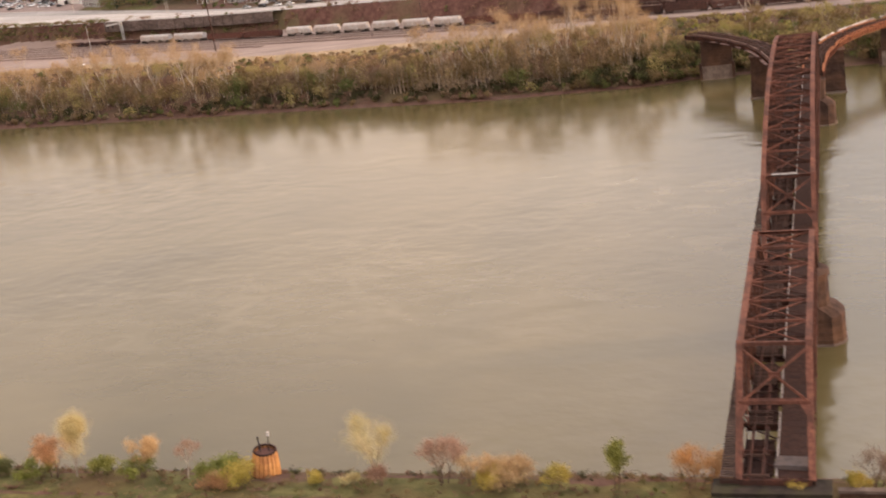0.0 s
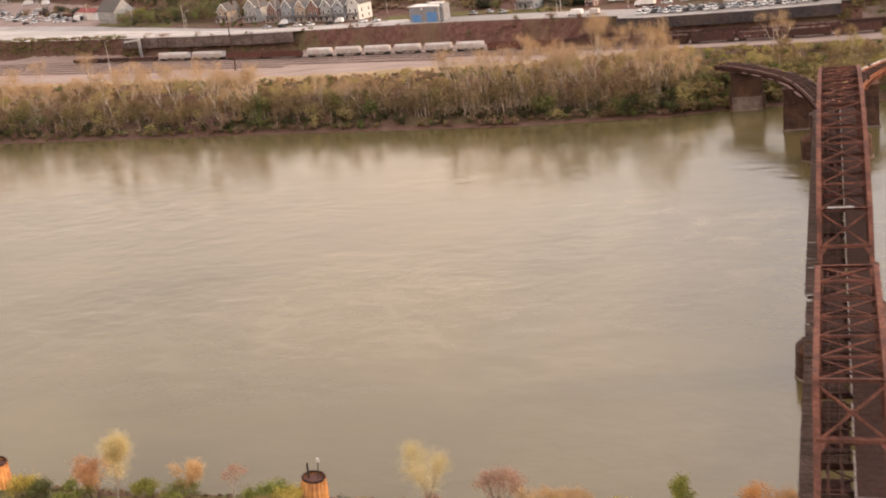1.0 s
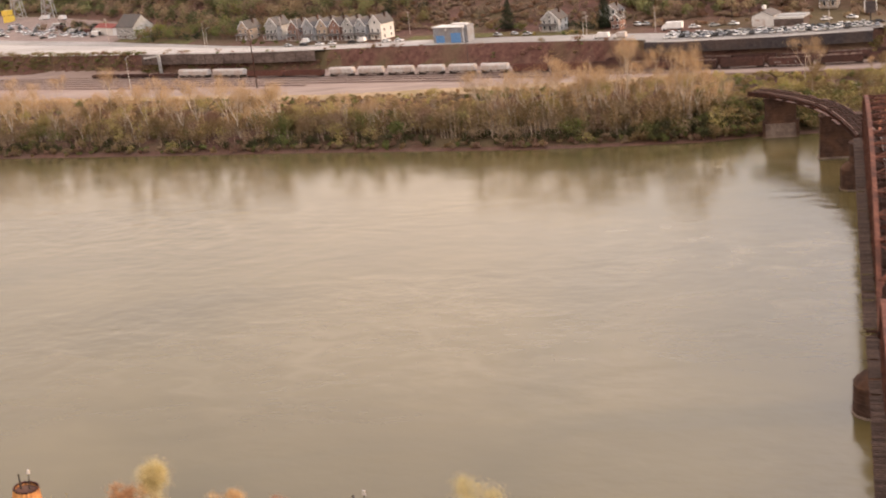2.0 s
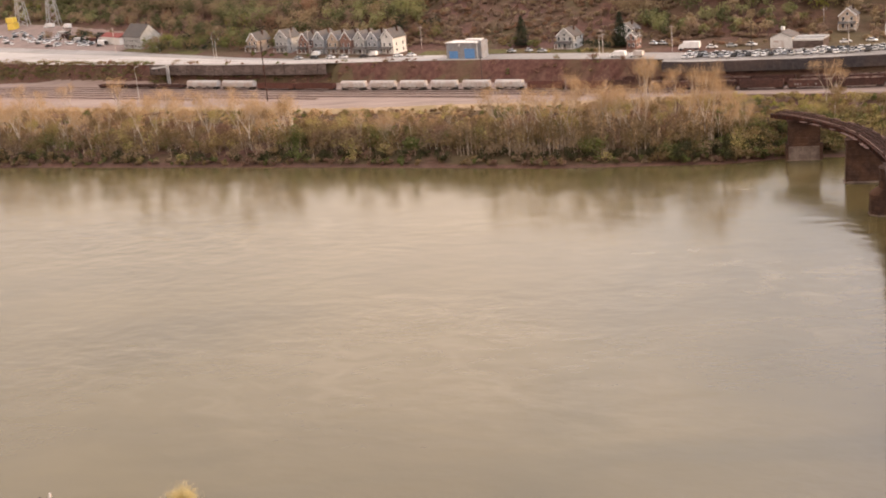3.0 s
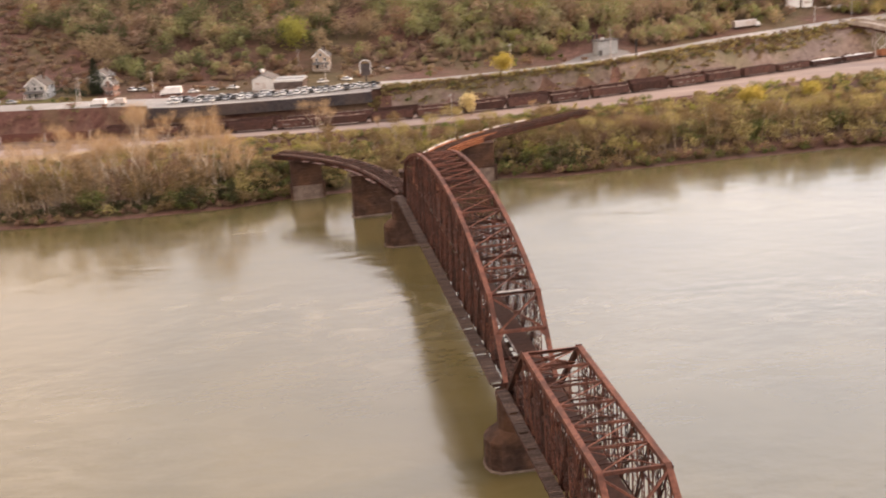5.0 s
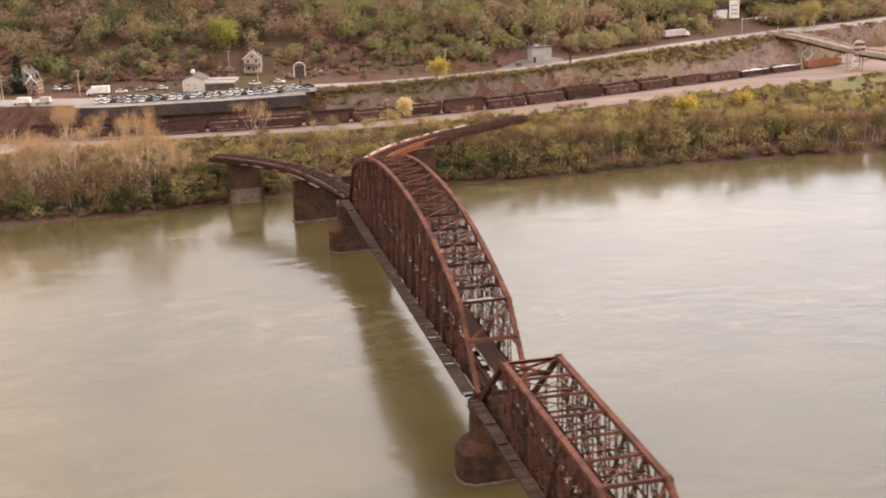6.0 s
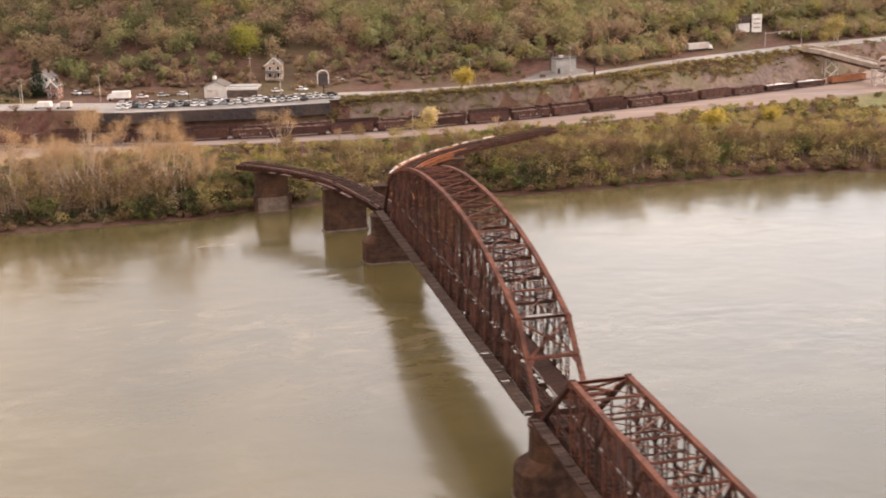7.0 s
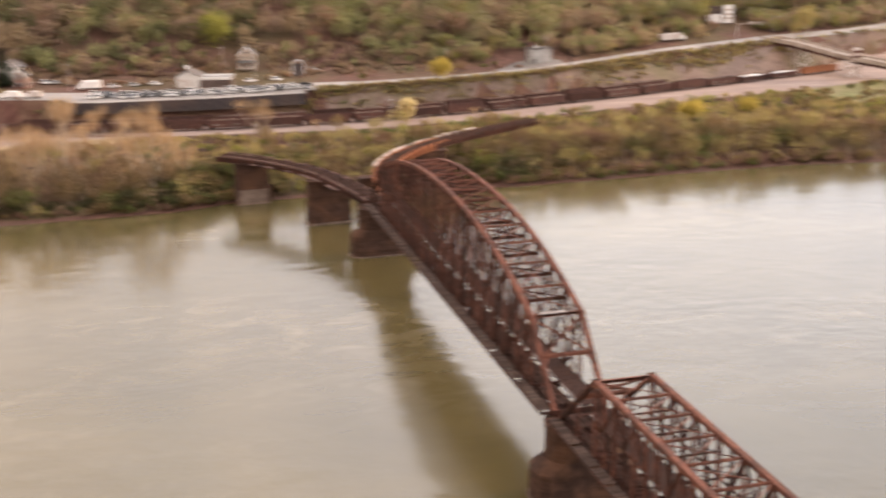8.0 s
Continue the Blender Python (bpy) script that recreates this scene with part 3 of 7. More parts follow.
def floor_of(span, y0, y1, seed, gone, walk):
    rnd = random.Random(seed)
    n = int((y1 - y0) / 0.62)
    tie = Shape().box(-1.55, -0.13, -0.14, 1.55, 0.13, 0.14).mesh("tie", TIMBER)
    for i in range(n):
        if math.sin(i * 0.37 + seed) + rnd.uniform(-1, 1) > 1.1 - gone or y0 + i * 0.62 < -50 and rnd.random() < 0.6:
            continue
        ob = part("tie", tie, TIMBER, span)
        ob.matrix_basis = pose(-2.3 + rnd.uniform(-0.1, 0.1), y0 + 0.4 + i * 0.62, DECK - 0.18, 0, 0, rnd.uniform(-2, 2))
    for x in (-3.02, -1.58):
        part("rail", Shape().box(x - 0.07, y0, DECK - 0.04, x + 0.07, y1, DECK + 0.14), RUST_DARK, span)
    m = int((y1 - y0) / 1.8)
    sheet = Shape().box(-1.86, -0.88, -0.05, 1.86, 0.88, 0.05).mesh("deck_panel", DECKING)
    for i in range(m):
        ob = part("deck_panel", sheet, DECKING, span)
        ob.matrix_basis = pose(2.1 + rnd.uniform(-0.03, 0.03), y0 + (i + 0.5) * (y1 - y0) / m, DECK - 0.24, rnd.uniform(-0.2, 0.2), rnd.uniform(-0.2, 0.2), 0)
    for i in range(m):
        if rnd.random() < 0.16:
            continue
        ob = part("floor_plate", sheet, DECKING, span)
        ob.matrix_basis = pose(-2.2 + rnd.uniform(-0.1, 0.1), y0 + (i + 0.5) * (y1 - y0) / m, DECK - 1.05, 0, 0, rnd.uniform(-2, 2))
    k = int((y1 - y0) / 2.4)
    for i in range(k):
        if rnd.random() < 0.1:
            continue
        a = y0 + i * 2.4
        part("kerb_board", Shape().box(0.0, a, DECK - 0.2, 0.22, a + rnd.uniform(1.9, 2.36), DECK + 0.12), BLEACHED, span)
    plank = Shape().box(-walk / 2, -0.25, -0.04, walk / 2, 0.25, 0.04).mesh("plank", PLANK)
    far = int((y1 - y0) / 0.64)
    for i in range(far):
        if rnd.random() < 0.03:
            continue
        ob = part("plank", plank, PLANK, span)
        ob.matrix_basis = pose(-4.75 - walk / 2 + rnd.uniform(-0.12, 0.12), y0 + 0.3 + i * 0.64, DECK - 0.28 + rnd.uniform(-0.03, 0.03), 0, 0, rnd.uniform(-3, 3))
    for x in (-4.9, -4.65 - walk):
        part("walkway_beam", Shape().box(x - 0.12, y0, DECK - 0.62, x + 0.12, y1, DECK - 0.33), RUST_DARK, span)


def pier(label, y, depth, x0, x1, top, base_top):
    """A stone river pier: rounded starling base with a sloped shoulder, and a narrower battered shaft."""
    ob = thing("stone_pier", label, "bridge pier", "river piers of the bridge")

    def ring(a, b, d, z):
        r, c = d / 2, min(2.2, d * 0.3)
        return [(b - c, y - r, z), (b - 0.25 * c, y - r + 0.6 * c, z), (b, y - r + 1.35 * c, z), (b, y + r - 1.35 * c, z), (b - 0.25 * c, y + r - 0.6 * c, z), (b - c, y + r, z),
                (a + c, y + r, z), (a + 0.25 * c, y + r - 0.6 * c, z), (a, y + r - 1.35 * c, z), (a, y - r + 1.35 * c, z), (a + 0.25 * c, y - r + 0.6 * c, z), (a + c, y - r, z)]

    base = Shape().loft([ring(x0 - 0.2, x1 + 0.2, depth + 0.5, -3), ring(x0 - 0.2, x1 + 0.2, depth + 0.5, 0.3)])
    part("footing", base, AGED, ob, "pale waterline footing")
    k = 0
    z = 0.3
    while z < base_top - 0.1:
        g = 0.02 * z + (0.03 if k % 2 else 0.0)
        part("stone_course", Shape().loft([ring(x0 + g, x1 - g, depth - 2 * g, z), ring(x0 + g, x1 - g, depth - 2 * g, min(z + 0.74, base_top))]), STONE, ob)
        z += 0.76
        k += 1
    b = base_top
    part("shoulder", Shape().loft([ring(x0 + 0.1, x1 - 0.1, depth - 0.2, b - 0.02), ring(x0 + 0.9, x1 - 0.9, depth - 0.5, b + 0.8),
                                   ring(x0 + 2.4, x1 - 2.4, depth - 1.0, b + 1.7)]), STONE, ob)
    z, k = b + 1.6, 0
    while z < top - 0.8:
        g = 2.5 + 0.02 * (z - b) + (0.03 if k % 2 else 0)
        part("stone_course", Shape().loft([ring(x0 + g, x1 - g, depth - 1.0, z), ring(x0 + g, x1 - g, depth - 1.0, min(z + 0.74, top - 0.7))]), STONE, ob)
        z += 0.76
        k += 1
    part("coping", Shape().loft([ring(x0 + 2.4, x1 - 2.4, depth - 0.9, top - 0.72), ring(x0 + 2.4, x1 - 2.4, depth - 0.9, top)]), STONE, ob)
    return ob


pier("rounded brown stone pier between the two truss spans", 1.6, 8.0, -8.9, 8.8, 12.75, 5.2)
pier("rounded brown stone pier at the far end of the arched span", 145.2, 7.0, -10.6, 8.4, 12.75, 5.6)


def wall_pier(label, x0, x1, y0, y1, top, turn=0, pale_to=0.0):
    """A slab pier; up to pale_to its river face is a pale concrete panel between dark side ribs. Above the panel the
    dark stone also carries the deck's shade.
    """
    ob = thing("wall_pier", label, "bridge pier", "piers under the curved viaducts", at=((x0 + x1) / 2, (y0 + y1) / 2, 0), turn=turn)
    w, d = (x1 - x0) / 2, (y1 - y0) / 2
    part("footing", Shape().box(-w - 0.35, -d - 0.35, -3, w + 0.35, d + 0.35, 0.5), AGED, ob, "pale waterline footing")
    z, k = 0.5, 0
    while z < top - 0.7:
        g = 0.02 * z + (0.03 if k % 2 else 0)
        h = min(0.98, top - 0.6 - z)
        part("stone_course", Shape().box(-w + g, -d + g, z, w - g, d - g, z + h), STONE, ob)
        z += 1.0
        k += 1
    if pale_to:
        part("facing_panel", Shape().box(-w + 0.2, -d - 0.22, 0.4, w - 0.2, -d + 0.1, pale_to), AGED, ob, "pale concrete facing at the foot")
        for q in (-1, 1):
            part("side_rib", Shape().box(q * (w + 0.1) - 0.5, -d - 0.6, 0.3, q * (w + 0.1) + 0.5, -d + 0.5, pale_to + 1.2), STONE, ob)
    part("coping", Shape().box(-w - 0.1, -d - 0.1, top - 0.62, w + 0.1, d + 0.1, top), STONE, ob)
    return ob


wall_pier("brown stone pier under the dark curved viaduct", -16.4, -3.8, 179.0, 183.0, 13.0, 4)
wall_pier("brown stone pier under the orange curved viaduct", -1.6, 11.4, 178.2, 182.2, 13.0, 0)
wall_pier("pier at the bank with a pale concrete foot and shade-dark top", -34.0, -23.6, 209.8, 213.6, 13.0, 3, 4.6)
wall_pier("pier under the orange viaduct with a pale concrete foot and shade-dark top", 22.5, 33.5, 209.8, 213.6, 13.0, -3, 4.6)

LINES = {-1: [(-3.2, 145.6), (-4.8, 155), (-7.3, 167), (-10.6, 180), (-14.8, 190.5), (-21.7, 201.5), (-30, 211.5), (-37, 218)],
         1: [(2.6, 145.6), (3.0, 157), (4.2, 170), (6.8, 182), (10.5, 191.5), (15.5, 200), (22, 208), (30, 215.5), (41, 224), (53, 231.5), (62, 237), (75, 244)]}
VIADUCT = [(abs(x), y) for line in LINES.values() for x, y in line]


def viaduct(name, side, label, steel):
    ob = thing(name, label, "viaduct", "curved viaducts of the bridge")
    line = [Vector((x, y, 0)) for x, y in LINES[side]]
    # even points along the line
    pts, gap = [], 1.25
    for a, b in zip(line, line[1:]):
        n = max(1, round((b - a).length / gap))
        pts += [a.lerp(b, i / n) for i in range(n)]
    pts.append(line[-1])
    dirs = [(pts[min(i + 1, len(pts) - 1)] - pts[max(i - 1, 0)]).normalized() for i in range(len(pts))]
    outs = [Vector((d.y, -d.x, 0)) for d in dirs]
    top = DECK + 0.2
    for off in (-2.9, 2.9):
        for k in range(0, len(pts) - 1, 10):
            # one swept I-section a length
            hi, lo = top - 0.06, top - 1.54
            section = ((-0.25, hi), (-0.25, hi - 0.08), (-0.03, hi - 0.08), (-0.03, lo + 0.08), (-0.25, lo + 0.08), (-0.25, lo),
                       (0.25, lo), (0.25, lo + 0.08), (0.03, lo + 0.08), (0.03, hi - 0.08), (0.25, hi - 0.08), (0.25, hi))
            rings = [[pts[i] + outs[i] * (off + o) + Vector((0, 0, z)) for o, z in section] for i in range(k, min(k + 10, len(pts) - 1) + 1)]
            # river end painted sunlit orange, the rest in shade-dark steel
            part("plate_girder", Shape().loft(rings), RUST_SUNLIT if side > 0 and pts[k].x < 22 else RUST_DARK, ob)
        for i in range(0, len(pts), 1):
            p = pts[i] + outs[i] * (off + (0.18 if off > 0 else -0.18))
            part("stiffener", Shape().beam(p + Vector((0, 0, top - 1.45)), p + Vector((0, 0, top - 0.12)), 0.24, 0.1, outs[i]), steel, ob)
    for i in range(0, len(pts), 3):
        part("cross_frame", Shape().beam(pts[i] - outs[i] * 2.9 + Vector((0, 0, top - 0.8)), pts[i] + outs[i] * 2.9 + Vector((0, 0, top - 0.8)), 0.2, 0.9, dirs[i]), RUST_DARK, ob)
    rnd = random.Random(5)
    tie = Shape().box(-0.12, -2.2, -0.13, 0.12, 2.2, 0.13).mesh("tie", TIMBER)
    for i in range(len(pts) - 1):
        for f in (0.5 * (i % 2),) if i % 3 else (0, 0.5):
            q = pts[i].lerp(pts[i + 1], f)
            t = part("tie", tie, TIMBER, ob)
            t.matrix_basis = pose(q.x, q.y, top + 0.08, 0, 0, math.degrees(math.atan2(dirs[i].y, dirs[i].x)) + rnd.uniform(-2, 2))
    for off in (-0.72, 0.72):
        sh = Shape()
        for i in range(len(pts) - 1):
            sh.beam(pts[i] + outs[i] * off + Vector((0, 0, top + 0.29)), pts[i + 1] + outs[i + 1] * off + Vector((0, 0, top + 0.29)), 0.12, 0.16, outs[i])
        part("rail", sh, RUST_DARK, ob)
    for off in (-2.6, 2.6):
        pale = off < 0
        for i in range(0, len(pts) - 1, 3):
            j = min(i + 3, len(pts) - 1)
            # same split on the timbers: sunlit tone first, shaded tone beyond
            if rnd.random() < 0.9:
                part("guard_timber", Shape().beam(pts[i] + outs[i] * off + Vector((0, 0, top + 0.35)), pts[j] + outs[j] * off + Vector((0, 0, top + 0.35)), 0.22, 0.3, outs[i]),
                     (FADED if pale or i % 2 else TIMBER) if side < 0 else RUST_SUNLIT if pts[i].x < 34 else RUST_DARK, ob)
    if side < 0:
        # a narrow maintenance walk on brackets, hung below the girder on the river side
        for i in range(16, len(pts) - 14, 2):
            p = pts[i] - outs[i] * 2.95
            part("walk_bracket", Shape().beam(p + Vector((0, 0, top - 1.0)), p - outs[i] * 1.5 + Vector((0, 0, top - 1.0)), 0.12, 0.16, dirs[i])
                 .beam(p + Vector((0, 0, top - 1.6)), p - outs[i] * 1.4 + Vector((0, 0, top - 1.05)), 0.1, 0.1, dirs[i]), RUST_DARK, ob)
            if rnd.random() < 0.7:
                q = pts[i + 2] - outs[i + 2] * 2.95
                part("walk_plank", Shape().beam(p - outs[i] * 0.9 + Vector((0, 0, top - 0.88)), q - outs[i + 2] * 0.9 + Vector((0, 0, top - 0.88)), 1.0, 0.08, outs[i]), FADED, ob)
                part("hand_rail", Shape().beam(p - outs[i] * 1.45 + Vector((0, 0, top + 0.1)), q - outs[i + 2] * 1.45 + Vector((0, 0, top + 0.1)), 0.07, 0.07, outs[i])
                     .beam(p - outs[i] * 1.45 + Vector((0, 0, top - 1.0)), p - outs[i] * 1.45 + Vector((0, 0, top + 0.1)), 0.07, 0.07, outs[i]), RUST, ob)
    if side > 0:
        # pale boards: the brightness of the sunlit edge is put into their colour
        for i in range(30, len(pts) - 24, 2):
            if rnd.random() < 0.72:
                part("edge_board", Shape().beam(pts[i] - outs[i] * 3.1 + Vector((0, 0, top + 0.6)), pts[i + 2] - outs[i + 2] * 3.1 + Vector((0, 0, top + 0.6)), 0.6, 0.45, outs[i]), PALE if rnd.random() < 0.5 else BLEACHED, ob, "pale edge board in a sunlit tone")
    return ob


viaduct("curved_viaduct", -1, "dark rusted plate-girder viaduct curving to the bank", RUST_DARK)
viaduct("curved_viaduct", 1, "orange sunlit rusted plate-girder viaduct curving to the bank", RUST)

abut = thing("bridge_abutment", "dark brown stone abutment on the near bank", "abutment")
part("front_wall", Shape().box(-7.4, -76, 0, 6.4, -69.2, 12.6), SOOT, abut)
part("back_wall", Shape().box(-7.4, -90, 0, 6.4, -76, 14.0), SOOT, abut)
part("bearing_shelf", Shape().box(-7.6, -72.6, 12.6, 6.6, -69.0, 13.1), SOOT, abut)
part("faded_panel", Shape().box(-2.9, 14.55, 25.98, 1.6, 15.45, 26.12), BLEACHED, main_span, "bleached pale panel on the portal head")


# ---- trees and scrub ----
def leaf_material(name, a, b, c, gain=1.0, vary=0.16, grain=0.7, thin=0.42):
    a, b, c = ([v * gain * k for v, k in zip(col, (1.03, 0.97, 1.05))] for col in (a, b, c))
    m = material(name, a, b, 0.75, 0, grain, 0.0, c, 0.25, 0.6, island=vary)
    # thin leaves let some light through
    nt = m.node_tree
    bs, out = nt.nodes["Principled BSDF"], nt.nodes["Material Output"]
    thru, mix = nt.nodes.new("ShaderNodeBsdfTranslucent"), nt.nodes.new("ShaderNodeMixShader")
    nt.links.new(bs.inputs["Base Color"].links[0].from_socket, thru.inputs["Color"])
    mix.inputs[0].default_value = thin
    nt.links.new(bs.outputs[0], mix.inputs[1])
    nt.links.new(thru.outputs[0], mix.inputs[2])
    nt.links.new(mix.outputs[0], out.inputs["Surface"])
    return m


TWIG_GOLD = leaf_material("golden_sunlit_budding_twigs", (0.31, 0.218, 0.105), (0.51, 0.375, 0.195), (0.38, 0.255, 0.125))
LEAF_OLIVE = leaf_material("olive_brown_foliage", (0.115, 0.082, 0.036), (0.24, 0.172, 0.08), (0.145, 0.115, 0.046), 1.2)
LEAF_FRESH = leaf_material("yellow_olive_foliage", (0.16, 0.142, 0.044), (0.29, 0.248, 0.095), (0.20, 0.155, 0.066), 1.5)
LEAF_GREEN = leaf_material("fresh_green_leaves", (0.06, 0.078, 0.02), (0.145, 0.16, 0.05), (0.11, 0.095, 0.036), 1.25)
LEAF_LIME = leaf_material("lime_spring_leaves", (0.19, 0.20, 0.04), (0.33, 0.32, 0.075), (0.23, 0.24, 0.05))
LEAF_YELLOW = leaf_material("yellow_blossom", (0.36, 0.29, 0.05), (0.56, 0.45, 0.11), (0.32, 0.3, 0.06))
LEAF_PALE = leaf_material("pale_yellow_catkins", (0.50, 0.43, 0.19), (0.70, 0.62, 0.34), (0.46, 0.40, 0.15))
LEAF_BROWN = leaf_material("brown_bare_twigs", (0.13, 0.082, 0.05), (0.25, 0.165, 0.10), (0.17, 0.10, 0.065), 1.1)
LEAF_TAN = leaf_material("tan_leafless_twigs", (0.185, 0.138, 0.075), (0.32, 0.245, 0.14), (0.21, 0.155, 0.085))
LEAF_PINK = leaf_material("reddish_buds", (0.31, 0.20, 0.125), (0.49, 0.33, 0.22), (0.32, 0.18, 0.10))
LEAF_ORANGE = leaf_material("orange_brown_buds", (0.40, 0.19, 0.04), (0.62, 0.34, 0.09), (0.34, 0.15, 0.05))
# leaf colour darkened to carry shade
LEAF_SHADE = leaf_material("shade_dark_olive_leaves", (0.034, 0.038, 0.015), (0.08, 0.082, 0.032), (0.06, 0.05, 0.022))
LEAF_DARK = leaf_material("dark_conifer", (0.018, 0.03, 0.014), (0.045, 0.06, 0.028), (0.03, 0.03, 0.018))
BARK_PALE = material("pale_bark", (0.36, 0.29, 0.22), (0.58, 0.50, 0.40), 0.9, 0, 0.8, 0.3, (0.22, 0.16, 0.11), 0.3, 0.5)
BARK_TAN = material("tan_bark", (0.25, 0.19, 0.13), (0.43, 0.34, 0.25), 0.9, 0, 0.8, 0.3, (0.16, 0.11, 0.075), 0.3, 0.5)
BARK_BROWN = material("brown_bark", (0.09, 0.06, 0.042), (0.17, 0.115, 0.08), 0.9, 0, 1.2, 0.4)


def grow(sh, rnd, base, way, length, radius, depth, spread, tips):
    """A limb that bends, thins and forks; its ends are gathered in tips."""
    p, d, r = Vector(base), Vector(way).normalized(), radius
    bits = 2
    for i in range(bits):
        d = (d + Vector((rnd.uniform(-1, 1), rnd.uniform(-1, 1), rnd.uniform(-0.3, 0.8))) * 0.16).normalized()
        q = p + d * (length / bits)
        sh.tube(p, q, r, r * 0.82, 3, False)
        p, r = q, r * 0.82
        if depth <= 2 and i:
            tips.append(p.copy())
    if depth <= 0:
        return
    for k in range(rnd.choice((2, 2, 3)) if depth > 1 else 3):
        a = rnd.uniform(0, 2 * math.pi)
        side = Vector((math.cos(a), math.sin(a), 0))
        grow(sh, rnd, p, d + side * spread * rnd.uniform(0.5, 1.2) + Vector((0, 0, 0.15)), length * rnd.uniform(0.6, 0.85), r * 0.7, depth - 1, spread, tips)


def sprigs(centres, rnd, count, size, reach, flat=0.6, long=1.0, thin=0.55, far=False):
    """Small leaf-like blades scattered round centres, as one shape."""
    sh = Shape()
    for _ in range(count):
        c = rnd.choice(centres)
        p = c + Vector((rnd.gauss(0, reach), rnd.gauss(0, reach), rnd.gauss(0, reach * flat)))
        a = Vector((rnd.gauss(0, 1), rnd.gauss(0, 1), rnd.gauss(0, 1) * long)).normalized()
        if long > 1.2:
            a = (a + Vector((p.x, p.y, 1.0)).normalized() * 0.8).normalized()
        b = a.cross(Vector((rnd.gauss(0, 1), rnd.gauss(0, 1), rnd.gauss(0, 1)))).normalized()
        s = size * rnd.uniform(0.6, 1.4)
        a, b = a * s * long, b * (s * thin)
        if far:
            sh.hull([p - a, p + b * 1.5, p + a], [(0, 1, 2)])
        else:
            sh.hull([p - a, p + b * 0.9, p + a, p - b], [(0, 1, 2, 3)])
    return sh


def tree(name, label, seed, height, trunk_r, depth, spread, bark, leaf, leaves, size, reach, fork=0.35, lean=0.1, stems=1, long=1.0, thin=0.55, far=True):
    """One tree with its foot at the origin: trunk with limbs, and a loose crown."""
    rnd = random.Random(seed)
    ob = thing(name, label, "tree" if height > 5 else "bush", "trees and bushes on the banks")
    sh, tips = Shape(), []
    for _ in range(stems):
        a = rnd.uniform(0, 6.28)
        foot = Vector((math.cos(a), math.sin(a), 0)) * (0.3 * min(stems - 1, 3))
        way = Vector((rnd.uniform(-lean, lean) + foot.x * 0.3, rnd.uniform(-lean, lean) + foot.y * 0.3, 1))
        top = foot + way.normalized() * height * fork
        sh.tube(foot - Vector((0, 0, 0.6)), top, trunk_r, trunk_r * 0.75, 6, False)
        for k in range(3):
            b = rnd.uniform(0, 6.28)
            grow(sh, rnd, top, way + Vector((math.cos(b), math.sin(b), 0)) * spread, height * 0.27, trunk_r * 0.6, depth, spread, tips)
    part("trunk", sh, bark, ob, smooth=True)
    part("crown", sprigs(tips, rnd, leaves, size, reach, 1.0, long, thin, far), leaf, ob)
    return ob


BARE = [tree("bare_sycamore", "tall pale-barked tree with golden budding twigs on the river bank", 10 + i, 16, 0.24, 3, 0.42, BARK_PALE, TWIG_GOLD, 1100, 0.23, 0.7, 0.3, 0.18, 1 + i % 2, 2.8, 0.13)
        for i in range(5)]
WHITE_WOOD = [tree("pale_trunked_tree", "slender pale-trunked tree with thin olive spring leaf", 20 + i, 13, 0.17, 3, 0.32, BARK_PALE, LEAF_FRESH if i else LEAF_OLIVE, 900, 0.24, 0.6, 0.35, 0.1, 1, 1.8, 0.3)
              for i in range(2)]
SCRUB = [tree("scrub_tree", "olive-brown scrub tree with thin spring foliage on the river bank", 30 + i, 12, 0.17, 2, 0.6, BARK_PALE if i % 2 else BARK_BROWN, LEAF_OLIVE if i != 2 else LEAF_FRESH, 1000, 0.33, 1.0, 0.2, 0.2, 2, 1.6, 0.4)
         for i in range(4)]
BROWN = [tree("leafless_tree", "brown leafless tree among the bank scrub", 50 + i, 11.5, 0.16, 2, 0.6, BARK_PALE if i == 1 else BARK_BROWN, LEAF_BROWN, 900, 0.31, 0.95, 0.2, 0.2, 2, 2.1, 0.22)
         for i in range(3)]
GREEN = [tree("green_bush", "dense fresh green bush on the river bank", 70 + i, 5.2, 0.1, 2, 1.0, BARK_BROWN, LEAF_GREEN, 1000, 0.36, 0.7, 0.15, 0.2, 3)
         for i in range(3)]
LIME = [tree("yellow_green_bush", "bright yellow-green bush above the bank", 80 + i, 5.4, 0.1, 2, 0.9, BARK_BROWN, LEAF_LIME, 900, 0.34, 0.7, 0.2, 0.2, 3)
        for i in range(2)]
PLACED = set()


def plant(protos, rnd, x, y, scale=1.0, z=None):
    """Stand one tree of a kind; the first use of each prototype is the prototype itself."""
    ob = rnd.choice(protos)
    s = scale * rnd.uniform(0.85, 1.15)
    m = pose(x, y, ground_z(x, y) if z is None else z, 0, 0, rnd.uniform(0, 360))
    if ob.name not in PLACED:
        PLACED.add(ob.name)
        ob.matrix_basis = m
        ob.scale = (s, s, s)
        return ob
    c = copy_thing(ob, m)
    c.scale = (s, s, s * rnd.uniform(0.9, 1.1))
    return c


rnd = random.Random(3)


def clear_of_viaduct(x, y):
    return min((abs(x) - a) ** 2 + (y - b) ** 2 for a, b in VIADUCT) > 36


